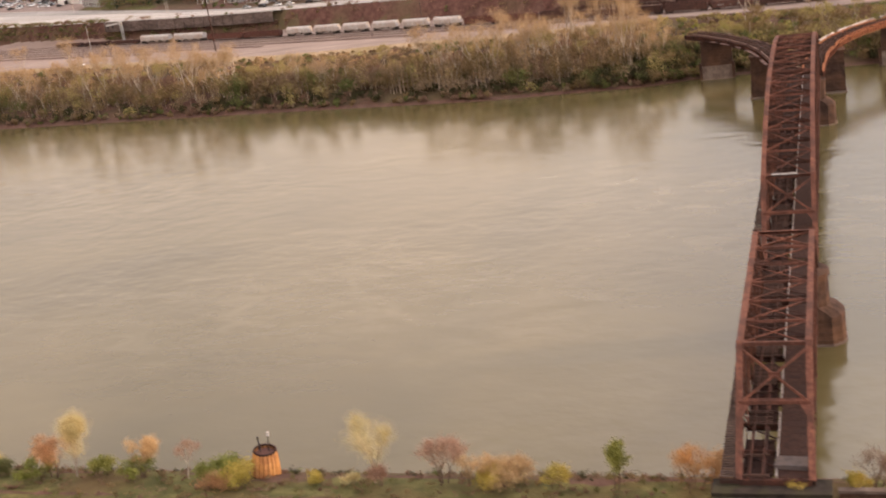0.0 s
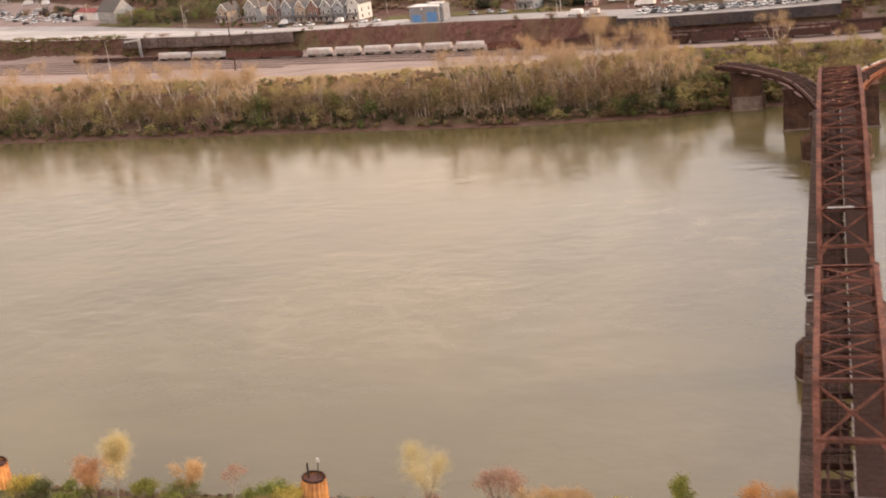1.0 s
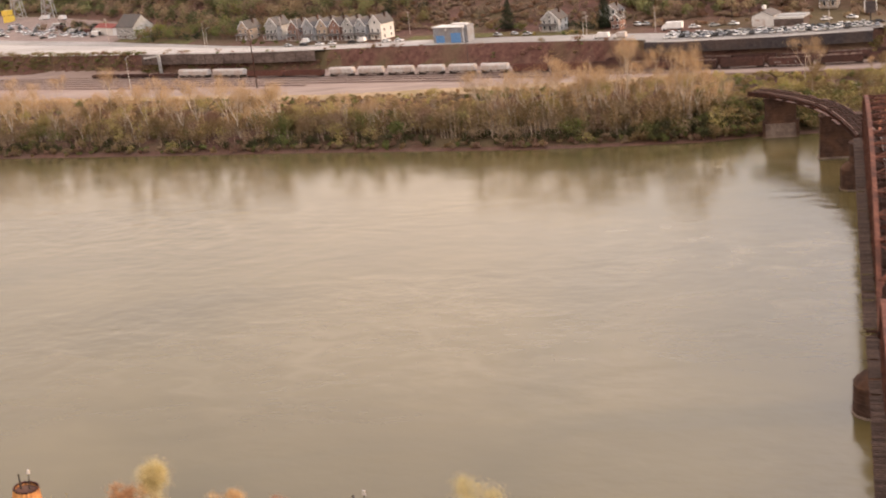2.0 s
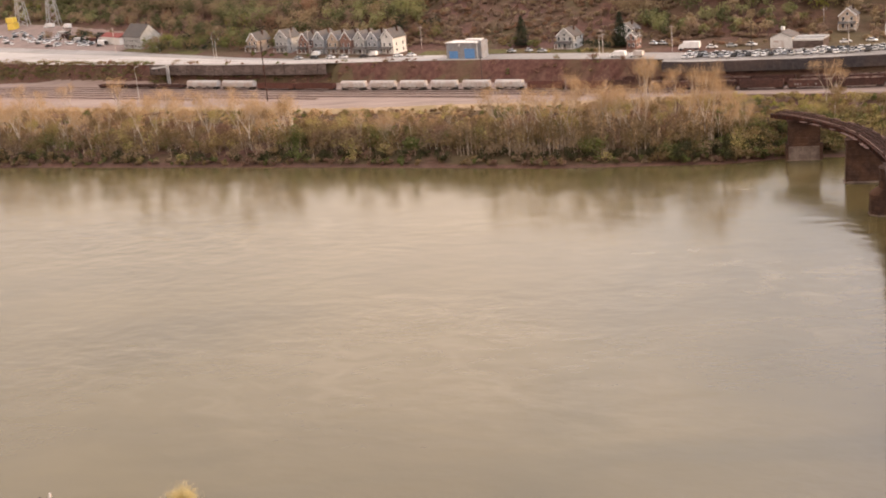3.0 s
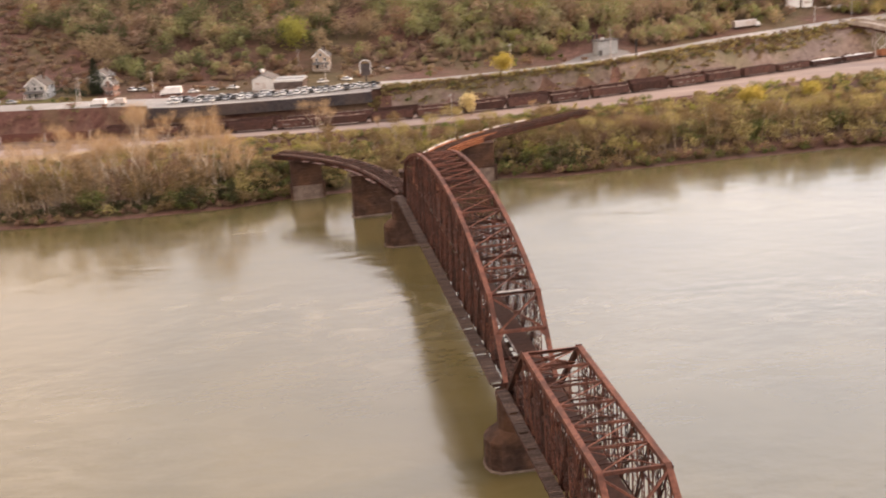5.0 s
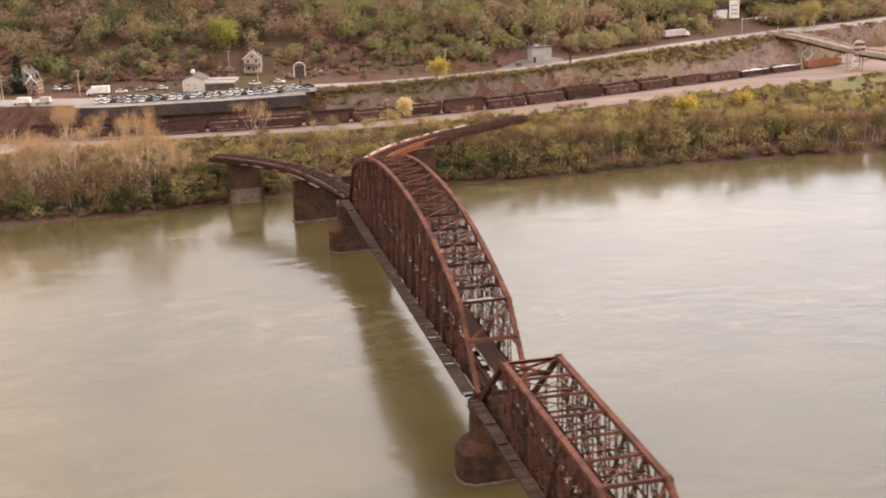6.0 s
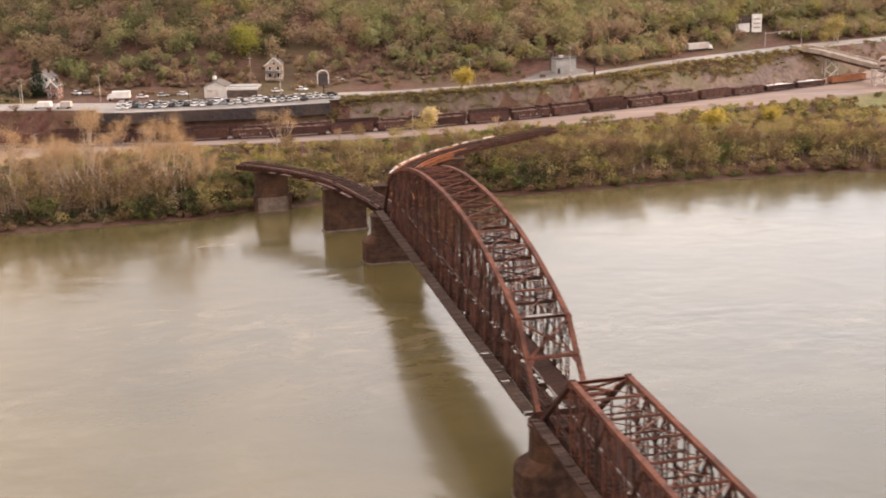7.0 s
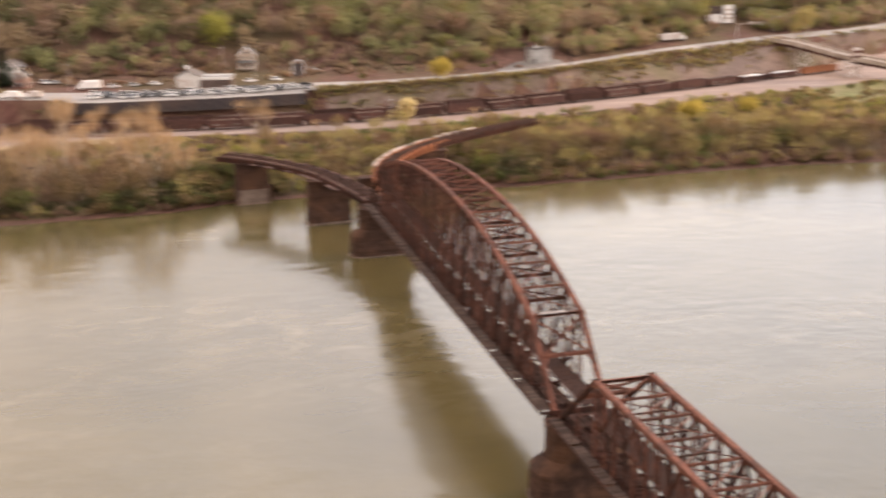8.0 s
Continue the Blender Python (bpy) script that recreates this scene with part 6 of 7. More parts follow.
def car(label, paint, x, y, turn, z=None, tall=False):
    z = ground_z(x, y) + 0.1 if z is None else z
    ob = thing("parked_car", label, "car", "cars along the road", at=(x, y, z), turn=turn)
    sec = lambda px, w, z0, z1: [(px, -w, z0), (px, w, z0), (px, w, z1), (px, -w, z1)]
    part("body", Shape().loft([sec(-2.3, 0.8, 0.4, 0.85), sec(-2.1, 0.9, 0.3, 0.98), sec(0.9, 0.92, 0.3, 1.0), sec(2.0, 0.9, 0.3, 0.86), sec(2.3, 0.78, 0.4, 0.7)]), paint, ob)
    h = 1.9 if tall else 1.48
    part("cabin", Shape().loft([sec(-1.9, 0.8, 0.95, 1.0), sec(-1.35, 0.74, 0.95, h), sec(0.35, 0.74, 0.95, h), sec(1.1, 0.8, 0.95, 1.0)]), GLASS, ob)
    part("roof_panel", Shape().box(-1.3, -0.72, h, 0.32, 0.72, h + 0.05), paint, ob)
    for wx in (-1.4, 1.4):
        for wy in (-0.86, 0.86):
            part("wheel", Shape().tube((wx, wy - 0.1, 0.33), (wx, wy + 0.1, 0.33), 0.33, 0.33, 10), RUBBER, ob)
    return ob


def box_truck(label, x, y, turn, length, box_mat, z=None):
    z = ground_z(x, y) + 0.1 if z is None else z
    ob = thing("box_truck", label, "truck", "trucks along the road", at=(x, y, z), turn=turn)
    part("cargo_box", Shape().box(-length / 2, -1.25, 0.95, length / 2 - 2.2, 1.25, 3.6), box_mat, ob)
    part("cab", Shape().loft([[(length / 2 - 2.1, -1.1, 0.5), (length / 2 - 2.1, 1.1, 0.5), (length / 2 - 2.1, 1.1, 2.6), (length / 2 - 2.1, -1.1, 2.6)],
                              [(length / 2 - 0.8, -1.1, 0.5), (length / 2 - 0.8, 1.1, 0.5), (length / 2 - 0.8, 1.0, 2.4), (length / 2 - 0.8, -1.0, 2.4)],
                              [(length / 2, -1.0, 0.5), (length / 2, 1.0, 0.5), (length / 2, 0.95, 1.3), (length / 2, -0.95, 1.3)]]), WHITE_PAINT, ob)
    part("windscreen", Shape().hull([(length / 2 - 0.76, -0.9, 2.3), (length / 2 - 0.76, 0.9, 2.3), (length / 2 - 0.02, 0.85, 1.4), (length / 2 - 0.02, -0.85, 1.4)], [(0, 1, 2, 3)]), GLASS, ob)
    part("chassis", Shape().box(-length / 2, -0.5, 0.6, length / 2 - 1, 0.5, 0.95), DARK_METAL, ob)
    for wx in (-length / 2 + 1.3, length / 2 - 1.2):
        for wy in (-1.05, 1.05):
            part("wheel", Shape().tube((wx, wy - 0.14, 0.5), (wx, wy + 0.14, 0.5), 0.5, 0.5, 10), RUBBER, ob)
    return ob


box_truck("white box truck parked beside the road", -77, 331, 170, 9.0, WHITE_PAINT)
box_truck("long white delivery truck parked at the kerb", -105, 320, 162, 8.0, WHITE_PAINT).scale = (0.85, 0.85, 0.75)
box_truck("pale trailer truck standing behind the first", -97, 317.5, 162, 7.0, HOPPER).scale = (0.85, 0.85, 0.75)
box_truck("long pale semi-trailer parked on the road verge", 182, 364, 14, 14.0, HOPPER)
box_truck("white van parked before the row houses", -262, 372, 160, 6.5, WHITE_PAINT).scale = (0.75, 0.75, 0.7)
box_truck("white van parked at the row's end", -228, 361, 165, 6.0, WHITE_PAINT).scale = (0.75, 0.75, 0.7)
box_truck("white truck on the car lot", -540, 585, 150, 9.5, WHITE_PAINT)
box_truck("grey truck on the car lot", -452, 488, 150, 9.0, HOPPER)
box_truck("white truck behind the grey house", -565, 600, 170, 9.0, WHITE_PAINT)
PAINTS = [(WHITE_PAINT, "white car parked along the road"), (DARK_METAL, "black car parked along the road"), (STEEL_GREY, "silver car parked along the road"),
          (RED_PAINT, "red car parked along the road"), (SIDING["blue_grey"], "grey-blue car parked along the road")]
first_cars = {}
rc = random.Random(21)


def set_car(k, x, y, turn):
    paint, lab = PAINTS[k]
    m = pose(x, y, ground_z(x, y) + 0.1, 0, 0, turn)
    if k not in first_cars:
        first_cars[k] = car(lab, paint, x, y, turn)
    else:
        copy_thing(first_cars[k], m)


for i in range(30):                                  # rows along the parking strip above the black wall
    x = -76 + i * 2.75
    set_car(rc.choice((0, 0, 0, 1, 2, 2, 2, 3 if i in (18, 19) else 4)), x, road_y(x) + 4.4 + rc.uniform(-1.6, 1.6), 75 + rc.uniform(-16, 16))
    if rc.random() < 0.75:
        set_car(rc.choice((0, 0, 2, 1, 2)), x + 1, road_y(x) + 11.5 + rc.uniform(-1.8, 1.8), -12 + rc.uniform(-6, 6) + (90 if rc.random() < 0.3 else 0))
for i in range(16):
    x = -74 + i * 4.8
    set_car(rc.choice((0, 1, 2, 4, 1)), x, road_y(x) + 7.8 + rc.uniform(-0.5, 0.5), -12 + rc.uniform(-8, 8))
for x in (-268, -259, -250, -243, -232, -214, -207):
    set_car(rc.choice((0, 0, 1, 2)), x, road_y(x) + 15.0, -16 + rc.uniform(-6, 6))
for i in range(96):                                  # the yard of cars behind the grey house
    x = -428 - rc.uniform(0, 165)
    set_car(rc.choice((0, 0, 1, 2, 4)), x, road_y(x) + lerp_table(x, [-600, -430], [rc.uniform(72, 140), rc.uniform(58, 95)]), rc.uniform(-50, -25) + rc.choice((0, 0, 90)))
for x, d in ((-150, 22), (-143, 20), (-158, 20), (-68, 30), (-60, 32), (-52, 33), (-90, 38), (-94, 38), (-15, 30), (-5, 30), (12, 42), (-334, -1)):
    if d > 0:
        set_car(rc.choice((0, 0, 2)), x, road_y(x) + d, -15 + rc.uniform(-30, 30))
set_car(0, -334, 311, 5)

for x, y, h, arm in ((-315, 371, 11, 1.8), (-113, 322, 9, 1.6), (-375, 421, 10, 1.8), (-486, 499, 10, 1.8), (232, 362, 9.5, 1.6), (252, 368, 9, 1.6), (-531, 516, 8, 1.6), (-319, 376, 14, 1.6)):
    pole("street_lamp", "grey street lamp with a curved arm by the road", x, y, h, 0.13, arm)
for x, y, h in ((-209, 378, 11), (-84, 331, 11), (-113, 330, 11), (-283, 392, 12), (-14, 326, 10), (62, 318, 11), (105, 319.5, 13), (-407, 428, 15), (-266, 374.3, 13), (-23.6, 355, 8.5)):
    pole("utility_pole", "pale wooden utility pole with a cross arm", x, y, h, 0.17, 0, None, PALE)

for x, y in ((-164.3, 320.7), (-50.5, 308.2)):
    pole("utility_pole", "dark timber utility pole at the road edge", x, y, 13.5, 0.18, 0, None, DARK_METAL)

bb = thing("billboard", "two roadside billboards on posts, one with black upper half", "billboard", at=(222, 388, 22.5), turn=-10)
bb.scale = (0.95, 0.95, 0.95)
part("board", Shape().box(-11.2, -0.2, 6, -3.6, 0.2, 10.5), WHITE_PAINT, bb)
part("board_top", Shape().box(-11.2, -0.24, 10.5, -3.6, 0.2, 14.5), DARKWALL, bb)
part("side_board", Shape().box(-2.6, -0.6, 6, 2.4, -0.2, 15), WHITE_PAINT, bb)
for z in (8, 10, 12.2):
    part("print_bar", Shape().box(-1.8, -0.66, z, 1.6, -0.6, z + 0.7), SIDING["tan"], bb)
for x in (-8, -4.5, -1.5, 1.2):
    part("post", Shape().box(x - 0.2, 0.2, -3, x + 0.2, 0.6, 6.5), DARK_METAL, bb)

arch = thing("arched_sign", "tall dark sign with white arched frame on a post", "sign", at=(1.5, 312, 20.2))
arch.scale = (0.72, 0.72, 0.72)
part("post", Shape().box(-0.35, -0.3, -0.5, 0.35, 0.3, 6), DARK_METAL, arch)
part("panel", Shape().box(-2.6, -0.25, 5.5, 2.6, 0.25, 12.0), DARKWALL, arch)
arc = [Vector((3.0 * math.cos(t), 0, 11.5 + 2.6 * math.sin(t))) for t in [math.pi * i / 10 for i in range(11)]]
sh = Shape()
for a, b in zip(arc, arc[1:]):
    sh.beam(a, b, 0.5, 0.4, (0, 1, 0))
sh.box(-3.2, -0.25, 6.5, -2.8, 0.25, 11.5).box(2.8, -0.25, 6.5, 3.2, 0.25, 11.5)
part("arch_frame", sh, WHITE_PAINT, arch)

ramp = thing("overpass_ramp", "concrete road ramp bridging the tracks on white steel towers", "overpass")
line = [Vector((227, 358, 23.7)), Vector((236, 346, 22.2)), Vector((243, 335, 20.0)), Vector((249, 323, 18.1)), Vector((256, 313, 16.9)), Vector((270, 290, 14.5))]
for a, b in zip(line, line[1:]):
    part("deck_slab", Shape().beam(a, b, 7.5, 0.9, (1, 0.3, 0)), CONCRETE, ramp)
    for s in (-1, 1):
        part("edge_girder", Shape().beam(a + Vector((s * 3.3, s, -0.95)), b + Vector((s * 3.3, s, -0.95)), 0.35, 1.2, (1, 0.3, 0)), RUST_DARK, ramp, "dark steel edge girder")
        part("parapet", Shape().beam(a + Vector((s * 3.6, s * 1.1, 0.9)), b + Vector((s * 3.6, s * 1.1, 0.9)), 0.3, 1.0, (1, 0.3, 0)), CONCRETE, ramp)
for cx, cy, ct in ((238.5, 346, 20.6), (248, 320, 16.8)):
    # cap beam carried by four legs, each braced across
    tw = part("tower_cap", Shape().box(cx - 3.6, cy - 1.8, ct, cx + 3.6, cy + 1.8, ct + 0.4), PALE, ramp)
    for lx in (-3.4, 2.9):
        for ly in (-1.6, 1.1):
            part("tower_leg", Shape().box(cx + lx, cy + ly, 9, cx + lx + 0.5, cy + ly + 0.5, ct), PALE, tw)
    for z0, z1 in ((10, 14.5), (14.5, ct)):
        for d in (-1, 1):
            part("cross_brace", Shape().beam((cx - 3.1, cy - 1.35 + 0.16 * d, z0 if d > 0 else z1), (cx + 3.1, cy - 1.35 + 0.16 * d, z1 if d > 0 else z0), 0.3, 0.3, (0, 1, 0)), WHITE_PAINT, tw)
drum = thing("round_sign", "large round red and white striped sign above the ramp tower", "sign", at=(248.6, 318, 16.8))
disc = [[(3.0 * math.cos(2 * math.pi * i / 20), y, 3.4 + 3.0 * math.sin(2 * math.pi * i / 20)) for i in range(20)] for y in (0.5, -0.5)]
part("disc", Shape().loft(disc), PALE, drum)
for z in (1.7, 4.0):
    part("stripe", Shape().box(-2.6, -0.56, z, 2.6, -0.5, z + 1.1), WAGON_RED, drum)
part("mount", Shape().box(-0.4, -0.3, -0.6, 0.4, 0.3, 1.2), STEEL_GREY, drum)


def pylon(x, y, h):
    ob = thing("lattice_pylon", "tall grey lattice power pylon behind the car yard", "pylon", "power pylons", at=(x, y, ground_z(x, y)), turn=20)
    for sx in (-1, 1):
        for sy in (-1, 1):
            part("leg", Shape().beam((sx * 4.5, sy * 4.5, 0), (sx * 1.0, sy * 1.0, h * 0.75), 0.45, 0.45).beam((sx, sy, h * 0.75), (sx * 0.6, sy * 0.6, h), 0.4, 0.4), STEEL_GREY, ob)
    n = 6
    for i in range(n):
        z0, z1 = h * 0.75 * i / n, h * 0.75 * (i + 1) / n
        w0, w1 = 4.5 - 3.5 * i / n, 4.5 - 3.5 * (i + 1) / n
        part("lattice", Shape().beam((-w0, -w0, z0), (w1, -w1, z1), 0.25, 0.25).beam((w0, -w0, z0), (-w1, -w1, z1), 0.25, 0.25)
             .beam((-w0, w0, z0), (w1, w1, z1), 0.25, 0.25).beam((w0, w0, z0), (-w1, w1, z1), 0.25, 0.25), STEEL_GREY, ob)
    for z in (h * 0.75, h * 0.87, h):
        part("cross_arm", Shape().beam((-6, 0, z), (6, 0, z), 0.4, 0.4), STEEL_GREY, ob)


pylon(-602, 622, 46)
pylon(-563, 604, 46)
yel = thing("yellow_machine", "stacked yellow storage bins beside the pylons", "storage bin", at=(-604, 612, 21))
part("lower_bin", Shape().box(-2.8, -3, -1, 3.2, 3, 4.2), YELLOW_PAINT, yel)
part("upper_bin", Shape().box(-3.4, -3, 4.6, 2.2, 3, 8.2), YELLOW_PAINT, yel)
row = thing("red_roof_shed", "long low shed with a red roof beside the grey house", "shed", at=(-438, 481, 21), turn=-33)
part("wall", Shape().box(-12, -4, -1, 12, 4, 3.5), SIDING["white"], row)
part("roof", Shape().hull([(-12.5, -4.6, 3.5), (12.5, -4.6, 3.5), (12.5, 4.6, 3.5), (-12.5, 4.6, 3.5), (-12.5, 0, 5.6), (12.5, 0, 5.6)], [(0, 1, 5, 4), (2, 3, 4, 5), (1, 2, 5), (3, 0, 4), (3, 2, 1, 0)]), ROOF_RED, row)
def conifer_tree(height, width, seed):
    r = random.Random(seed)
    ob = thing("dark_conifer", "dark narrow conifer beside the road", "tree", "trees and bushes on the banks")
    part("trunk", Shape().tube((0, 0, -0.5), (0, 0, height * 0.95), 0.22, 0.04, 6), BARK_BROWN, ob)
    sh = Shape()
    for _ in range(3600):
        k = r.random() ** 1.5
        z, w, t = 0.8 + k * (height - 0.8), width * (1 - k) ** 0.7 * r.uniform(0.3, 1.0) + 0.1, r.uniform(0, 6.283)
        p = Vector((w * math.cos(t), w * math.sin(t), z))
        a = Vector((math.cos(t), math.sin(t), -0.35)) * r.uniform(0.25, 0.5)
        b = Vector((-math.sin(t), math.cos(t), r.uniform(-0.4, 0.4))) * 0.16
        sh.hull([p - a, p + b, p + a, p - b], [(0, 1, 2, 3)])
    part("crown", sh, LEAF_DARK, ob)
    return ob


conifer = conifer_tree(14.0, 4.4, 201)
plant([conifer], rnd, -157, 368, 1.0)
plant([conifer], rnd, -109, 352, 1.0)
big_lime = tree("lime_tree", "broad lime-green tree standing out on the hillside", 202, 12, 0.3, 2, 0.5, BARK_BROWN, LEAF_LIME, 2200, 0.45, 1.5, 0.08, 0.05, 1)
plant([big_lime], rnd, -23, 370, 1.35)
plant([big_lime], rnd, -382, 440, 0.75)
plant([big_lime], rnd, 113, 388, 1.0)
plant([big_lime], rnd, 118, 368, 0.8)
plant([big_lime], rnd, 283, 420, 1.2)
ybush = tree("yellow_green_tree", "round yellow-green tree at the edge of the road", 203, 8.5, 0.2, 2, 0.7, BARK_BROWN, LEAF_YELLOW, 2200, 0.42, 1.0, 0.3, 0.05, 2)
plant([ybush], rnd, 54, 301.5, 1.0, 20.0)
budding = tree("yellow_green_tree", "tall tree in pale yellow-green bud above the ramp", 207, 13.5, 0.25, 2, 0.75, BARK_PALE, LEAF_FRESH, 2000, 0.45, 1.4, 0.2, 0.1, 2)
plant([budding], rnd, 253, 366, 1.0)
plant([budding], rnd, 243.5, 362.5, 0.5)


def town_spots():
    out = []
    r = random.Random(44)
    for x0, x1, a, b, n, lo, hi, kinds in ((-388, -312, 42, 74, 120, 4, 10, (0, 1, 1, 2, 4)), (-310, -205, 50, 70, 80, 4, 9, (0, 1, 0, 2, 4)), (-305, -210, 22, 34, 16, 1, 2.4, (0, 1)),
                                           (-168, -146, 30, 44, 14, 2.5, 5, (1, 1, 0, 3)), (-146, -118, 18, 26, 10, 1, 2.2, (0, 1, 3)), (-125, -96, 26, 42, 18, 2, 6, (1, 0, 4)),
                                           (-92, -5, 46, 60, 34, 2, 6, (0, 1, 2)), (-520, -405, 88, 116, 40, 3, 7, (0, 4, 4, 2)), (20, 120, 16, 30, 22, 1.5, 4, (0, 2, 1)),
                                           (60, 250, 17, 26, 40, 2, 6, (0, 1, 2, 3))):
        for _ in range(n):
            x = r.uniform(x0, x1)
            y = road_y(x) + r.uniform(a, b)
            if any(abs(x - u) < w * 0.7 and -12 < y - v < 7 for u, v, w in FREE):
                continue
            h = r.uniform(lo, hi)
            out.append((x, y, h, h * r.uniform(0.9, 1.4), r.choice(kinds)))
    return out


cover("garden_bushes", "olive and green bushes between the houses and the woods", town_spots(), 17, 170, 0.5, [LEAF_OLIVE, LEAF_GREEN, LEAF_BROWN, LEAF_FRESH, LEAF_DARK], False, 0.4)


def container(label, x, y, turn, mat, length=9.0):
    ob = thing("storage_container", label, "container", "containers on the car lot", at=(x, y, ground_z(x, y) + 0.05), turn=turn)
    part("body", Shape().box(-length / 2, -1.25, 0.15, length / 2, 1.25, 2.8), mat, ob)
    for k in range(int(length / 0.6)):
        q = -length / 2 + 0.3 + k * 0.6
        part("rib", Shape().box(q - 0.08, -1.32, 0.25, q + 0.08, -1.25, 2.7), mat, ob)
    part("door", Shape().box(length / 2, -1.15, 0.25, length / 2 + 0.07, 1.15, 2.7), DARK_METAL, ob, "dark end door")
    part("skid", Shape().box(-length / 2, -1.1, -0.1, length / 2, 1.1, 0.15), DARK_METAL, ob)
    return ob


for x, y, turn, mat, lab in ((-478, 502, -30, STEEL_GREY, "pale grey storage container on the car lot"), (-468, 510, -34, DARK_METAL, "dark storage container on the car lot"),
                             (-462, 494, -30, WAGON_RED, "dull red storage container on the car lot"), (-492, 516, -25, DARK_METAL, "black storage container on the car lot"),
                             (-446, 478, -32, WHITE_PAINT, "white storage container beside the red-roofed shed"), (-505, 530, -28, WAGON_BROWN, "brown storage container on the car lot"),
                             (-472, 522, -30, WAGON_BROWN, "brown storage container near the woods"), (-520, 548, -26, STEEL_GREY, "pale storage container near the pylons")):
    container(lab, x, y, turn, mat)


# ---- the near bank ----
SHEET = material("rusted_sheet_piling", (0.42, 0.18, 0.055), (0.66, 0.34, 0.12), 0.85, 0, 0.9, 0.3, (0.2, 0.08, 0.05), 0.4, 0.6)


def dolphin(x, y, z, r, h):
    ob = thing("mooring_cell", "rusted orange sheet-pile mooring cell with a lamp mast", "mooring cell", "mooring cells by the near bank")
    ob.matrix_basis = pose(x, y, z, 0, 8, 0)
    n = 36
    ring = lambda k, zz: [((r + (0.14 if i % 2 else -0.08)) * k * math.cos(2 * math.pi * i / n), (r + (0.14 if i % 2 else -0.08)) * k * math.sin(2 * math.pi * i / n), zz) for i in range(n)]
    part("sheet_wall", Shape().loft([ring(1.2, -3), ring(1.04, h * 0.5), ring(0.86, h)], False), SHEET, ob)
    part("earth_fill", Shape().loft([ring(0.8, h - 1.2), ring(0.8, h - 0.6)]), EARTH, ob)
    part("rim", Shape().loft([ring(0.89, h - 0.25), ring(0.89, h + 0.05), ring(0.8, h + 0.05), ring(0.8, h - 0.25)], False), RUST_DARK, ob)
    mast = part("mast", Shape().tube((0.7, 0, h - 0.2), (0.7, 0, h + 2.6), 0.1, 0.08, 6), DARK_METAL, ob)
    part("lamp", Shape().tube((0.7, 0, h + 2.6), (0.7, 0, h + 3.2), 0.28, 0.22, 8), PALE, mast)
    part("bollard", Shape().tube((-0.6, -0.4, h - 0.2), (-0.9, -0.4, h + 2.4), 0.16, 0.14, 6), DARK_METAL, ob)
    return ob


dolphin(-79.0, -51.2, 1.6, 2.0, 5.1)
dolphin(-137.0, -50.5, 1.6, 2.2, 5.6)


LEAF_MID = leaf_material("bright_green_leaves", (0.14, 0.17, 0.03), (0.28, 0.30, 0.075), (0.17, 0.18, 0.04))
LEAF_CREAM = leaf_material("cream_gold_buds", (0.46, 0.32, 0.14), (0.64, 0.49, 0.25), (0.42, 0.28, 0.12))
LEAF_PEACH = leaf_material("peach_buds", (0.42, 0.25, 0.11), (0.60, 0.40, 0.20), (0.38, 0.20, 0.09))


def near_tree(name, label, seed, x, y, h, leaf, bark, leaves, size, reach, spread, fork, stems=1, long=1.0, depth=2, lean=0.06):
    ob = tree(name, label, seed, h, 0.05 + h * 0.011, depth, spread, bark, leaf, int(leaves * 2.2), size * 1.05, reach * 0.9, fork, lean, stems, long, 0.24 if long > 1.2 else 0.5, False)
    ob.matrix_basis = pose(x, y, ground_z(x, y) + 0.02, 0, 9 if h > 5 else 0, 0)
    return ob


near_tree("pale_yellow_tree", "slender tree in bright yellow spring leaf on the near bank", 301, -111.65, -53.8, 15.0, LEAF_PALE, BARK_PALE, 5200, 0.1, 0.85, 0.13, 0.06, 1, 1.8, 2, 0.02)
near_tree("reddish_tree", "bushy tree with reddish-orange buds on the near bank", 302, -115.65, -54.2, 8.0, LEAF_PEACH, BARK_BROWN, 2000, 0.12, 0.5, 0.7, 0.25, 3, 2.3)
near_tree("green_bush", "rounded dark green bush on the near bank", 303, -118.55, -54.6, 4.2, LEAF_MID, BARK_BROWN, 1400, 0.14, 0.4, 1.0, 0.15, 4)
near_tree("green_bush", "low yellow-green bush on the near bank", 304, -106.85, -54.0, 3.6, LEAF_LIME, BARK_BROWN, 1300, 0.13, 0.42, 1.0, 0.15, 4)
near_tree("tan_tree", "small tree with tan buds over dark scrub on the near bank", 305, -99.05, -54.2, 6.6, LEAF_CREAM, BARK_BROWN, 1500, 0.12, 0.45, 0.6, 0.3, 2, 2.3)
near_tree("green_bush", "dark green upright bush on the near bank", 306, -99.65, -54.8, 4.2, LEAF_MID, BARK_BROWN, 1200, 0.13, 0.35, 0.8, 0.15, 4)
near_tree("thin_pink_tree", "thin pinkish leafless sapling on the near bank", 307, -91.05, -54, 5.6, LEAF_PINK, BARK_PALE, 420, 0.1, 0.4, 0.5, 0.5, 1, 2.3)
near_tree("green_bush", "broad fresh green bush on the near bank", 308, -85.05, -54.4, 5.0, LEAF_MID, BARK_BROWN, 2600, 0.14, 0.55, 1.1, 0.12, 5)
near_tree("yellow_bush", "yellow bush growing against the mooring cell", 309, -81.0, -55.6, 4.6, LEAF_YELLOW, BARK_BROWN, 1500, 0.13, 0.5, 0.9, 0.15, 4)
near_tree("reddish_bush", "low red-brown bush below the mooring cell", 310, -84.7, -57, 3.2, LEAF_PEACH, BARK_BROWN, 1300, 0.12, 0.5, 1.1, 0.15, 5, 2.2)
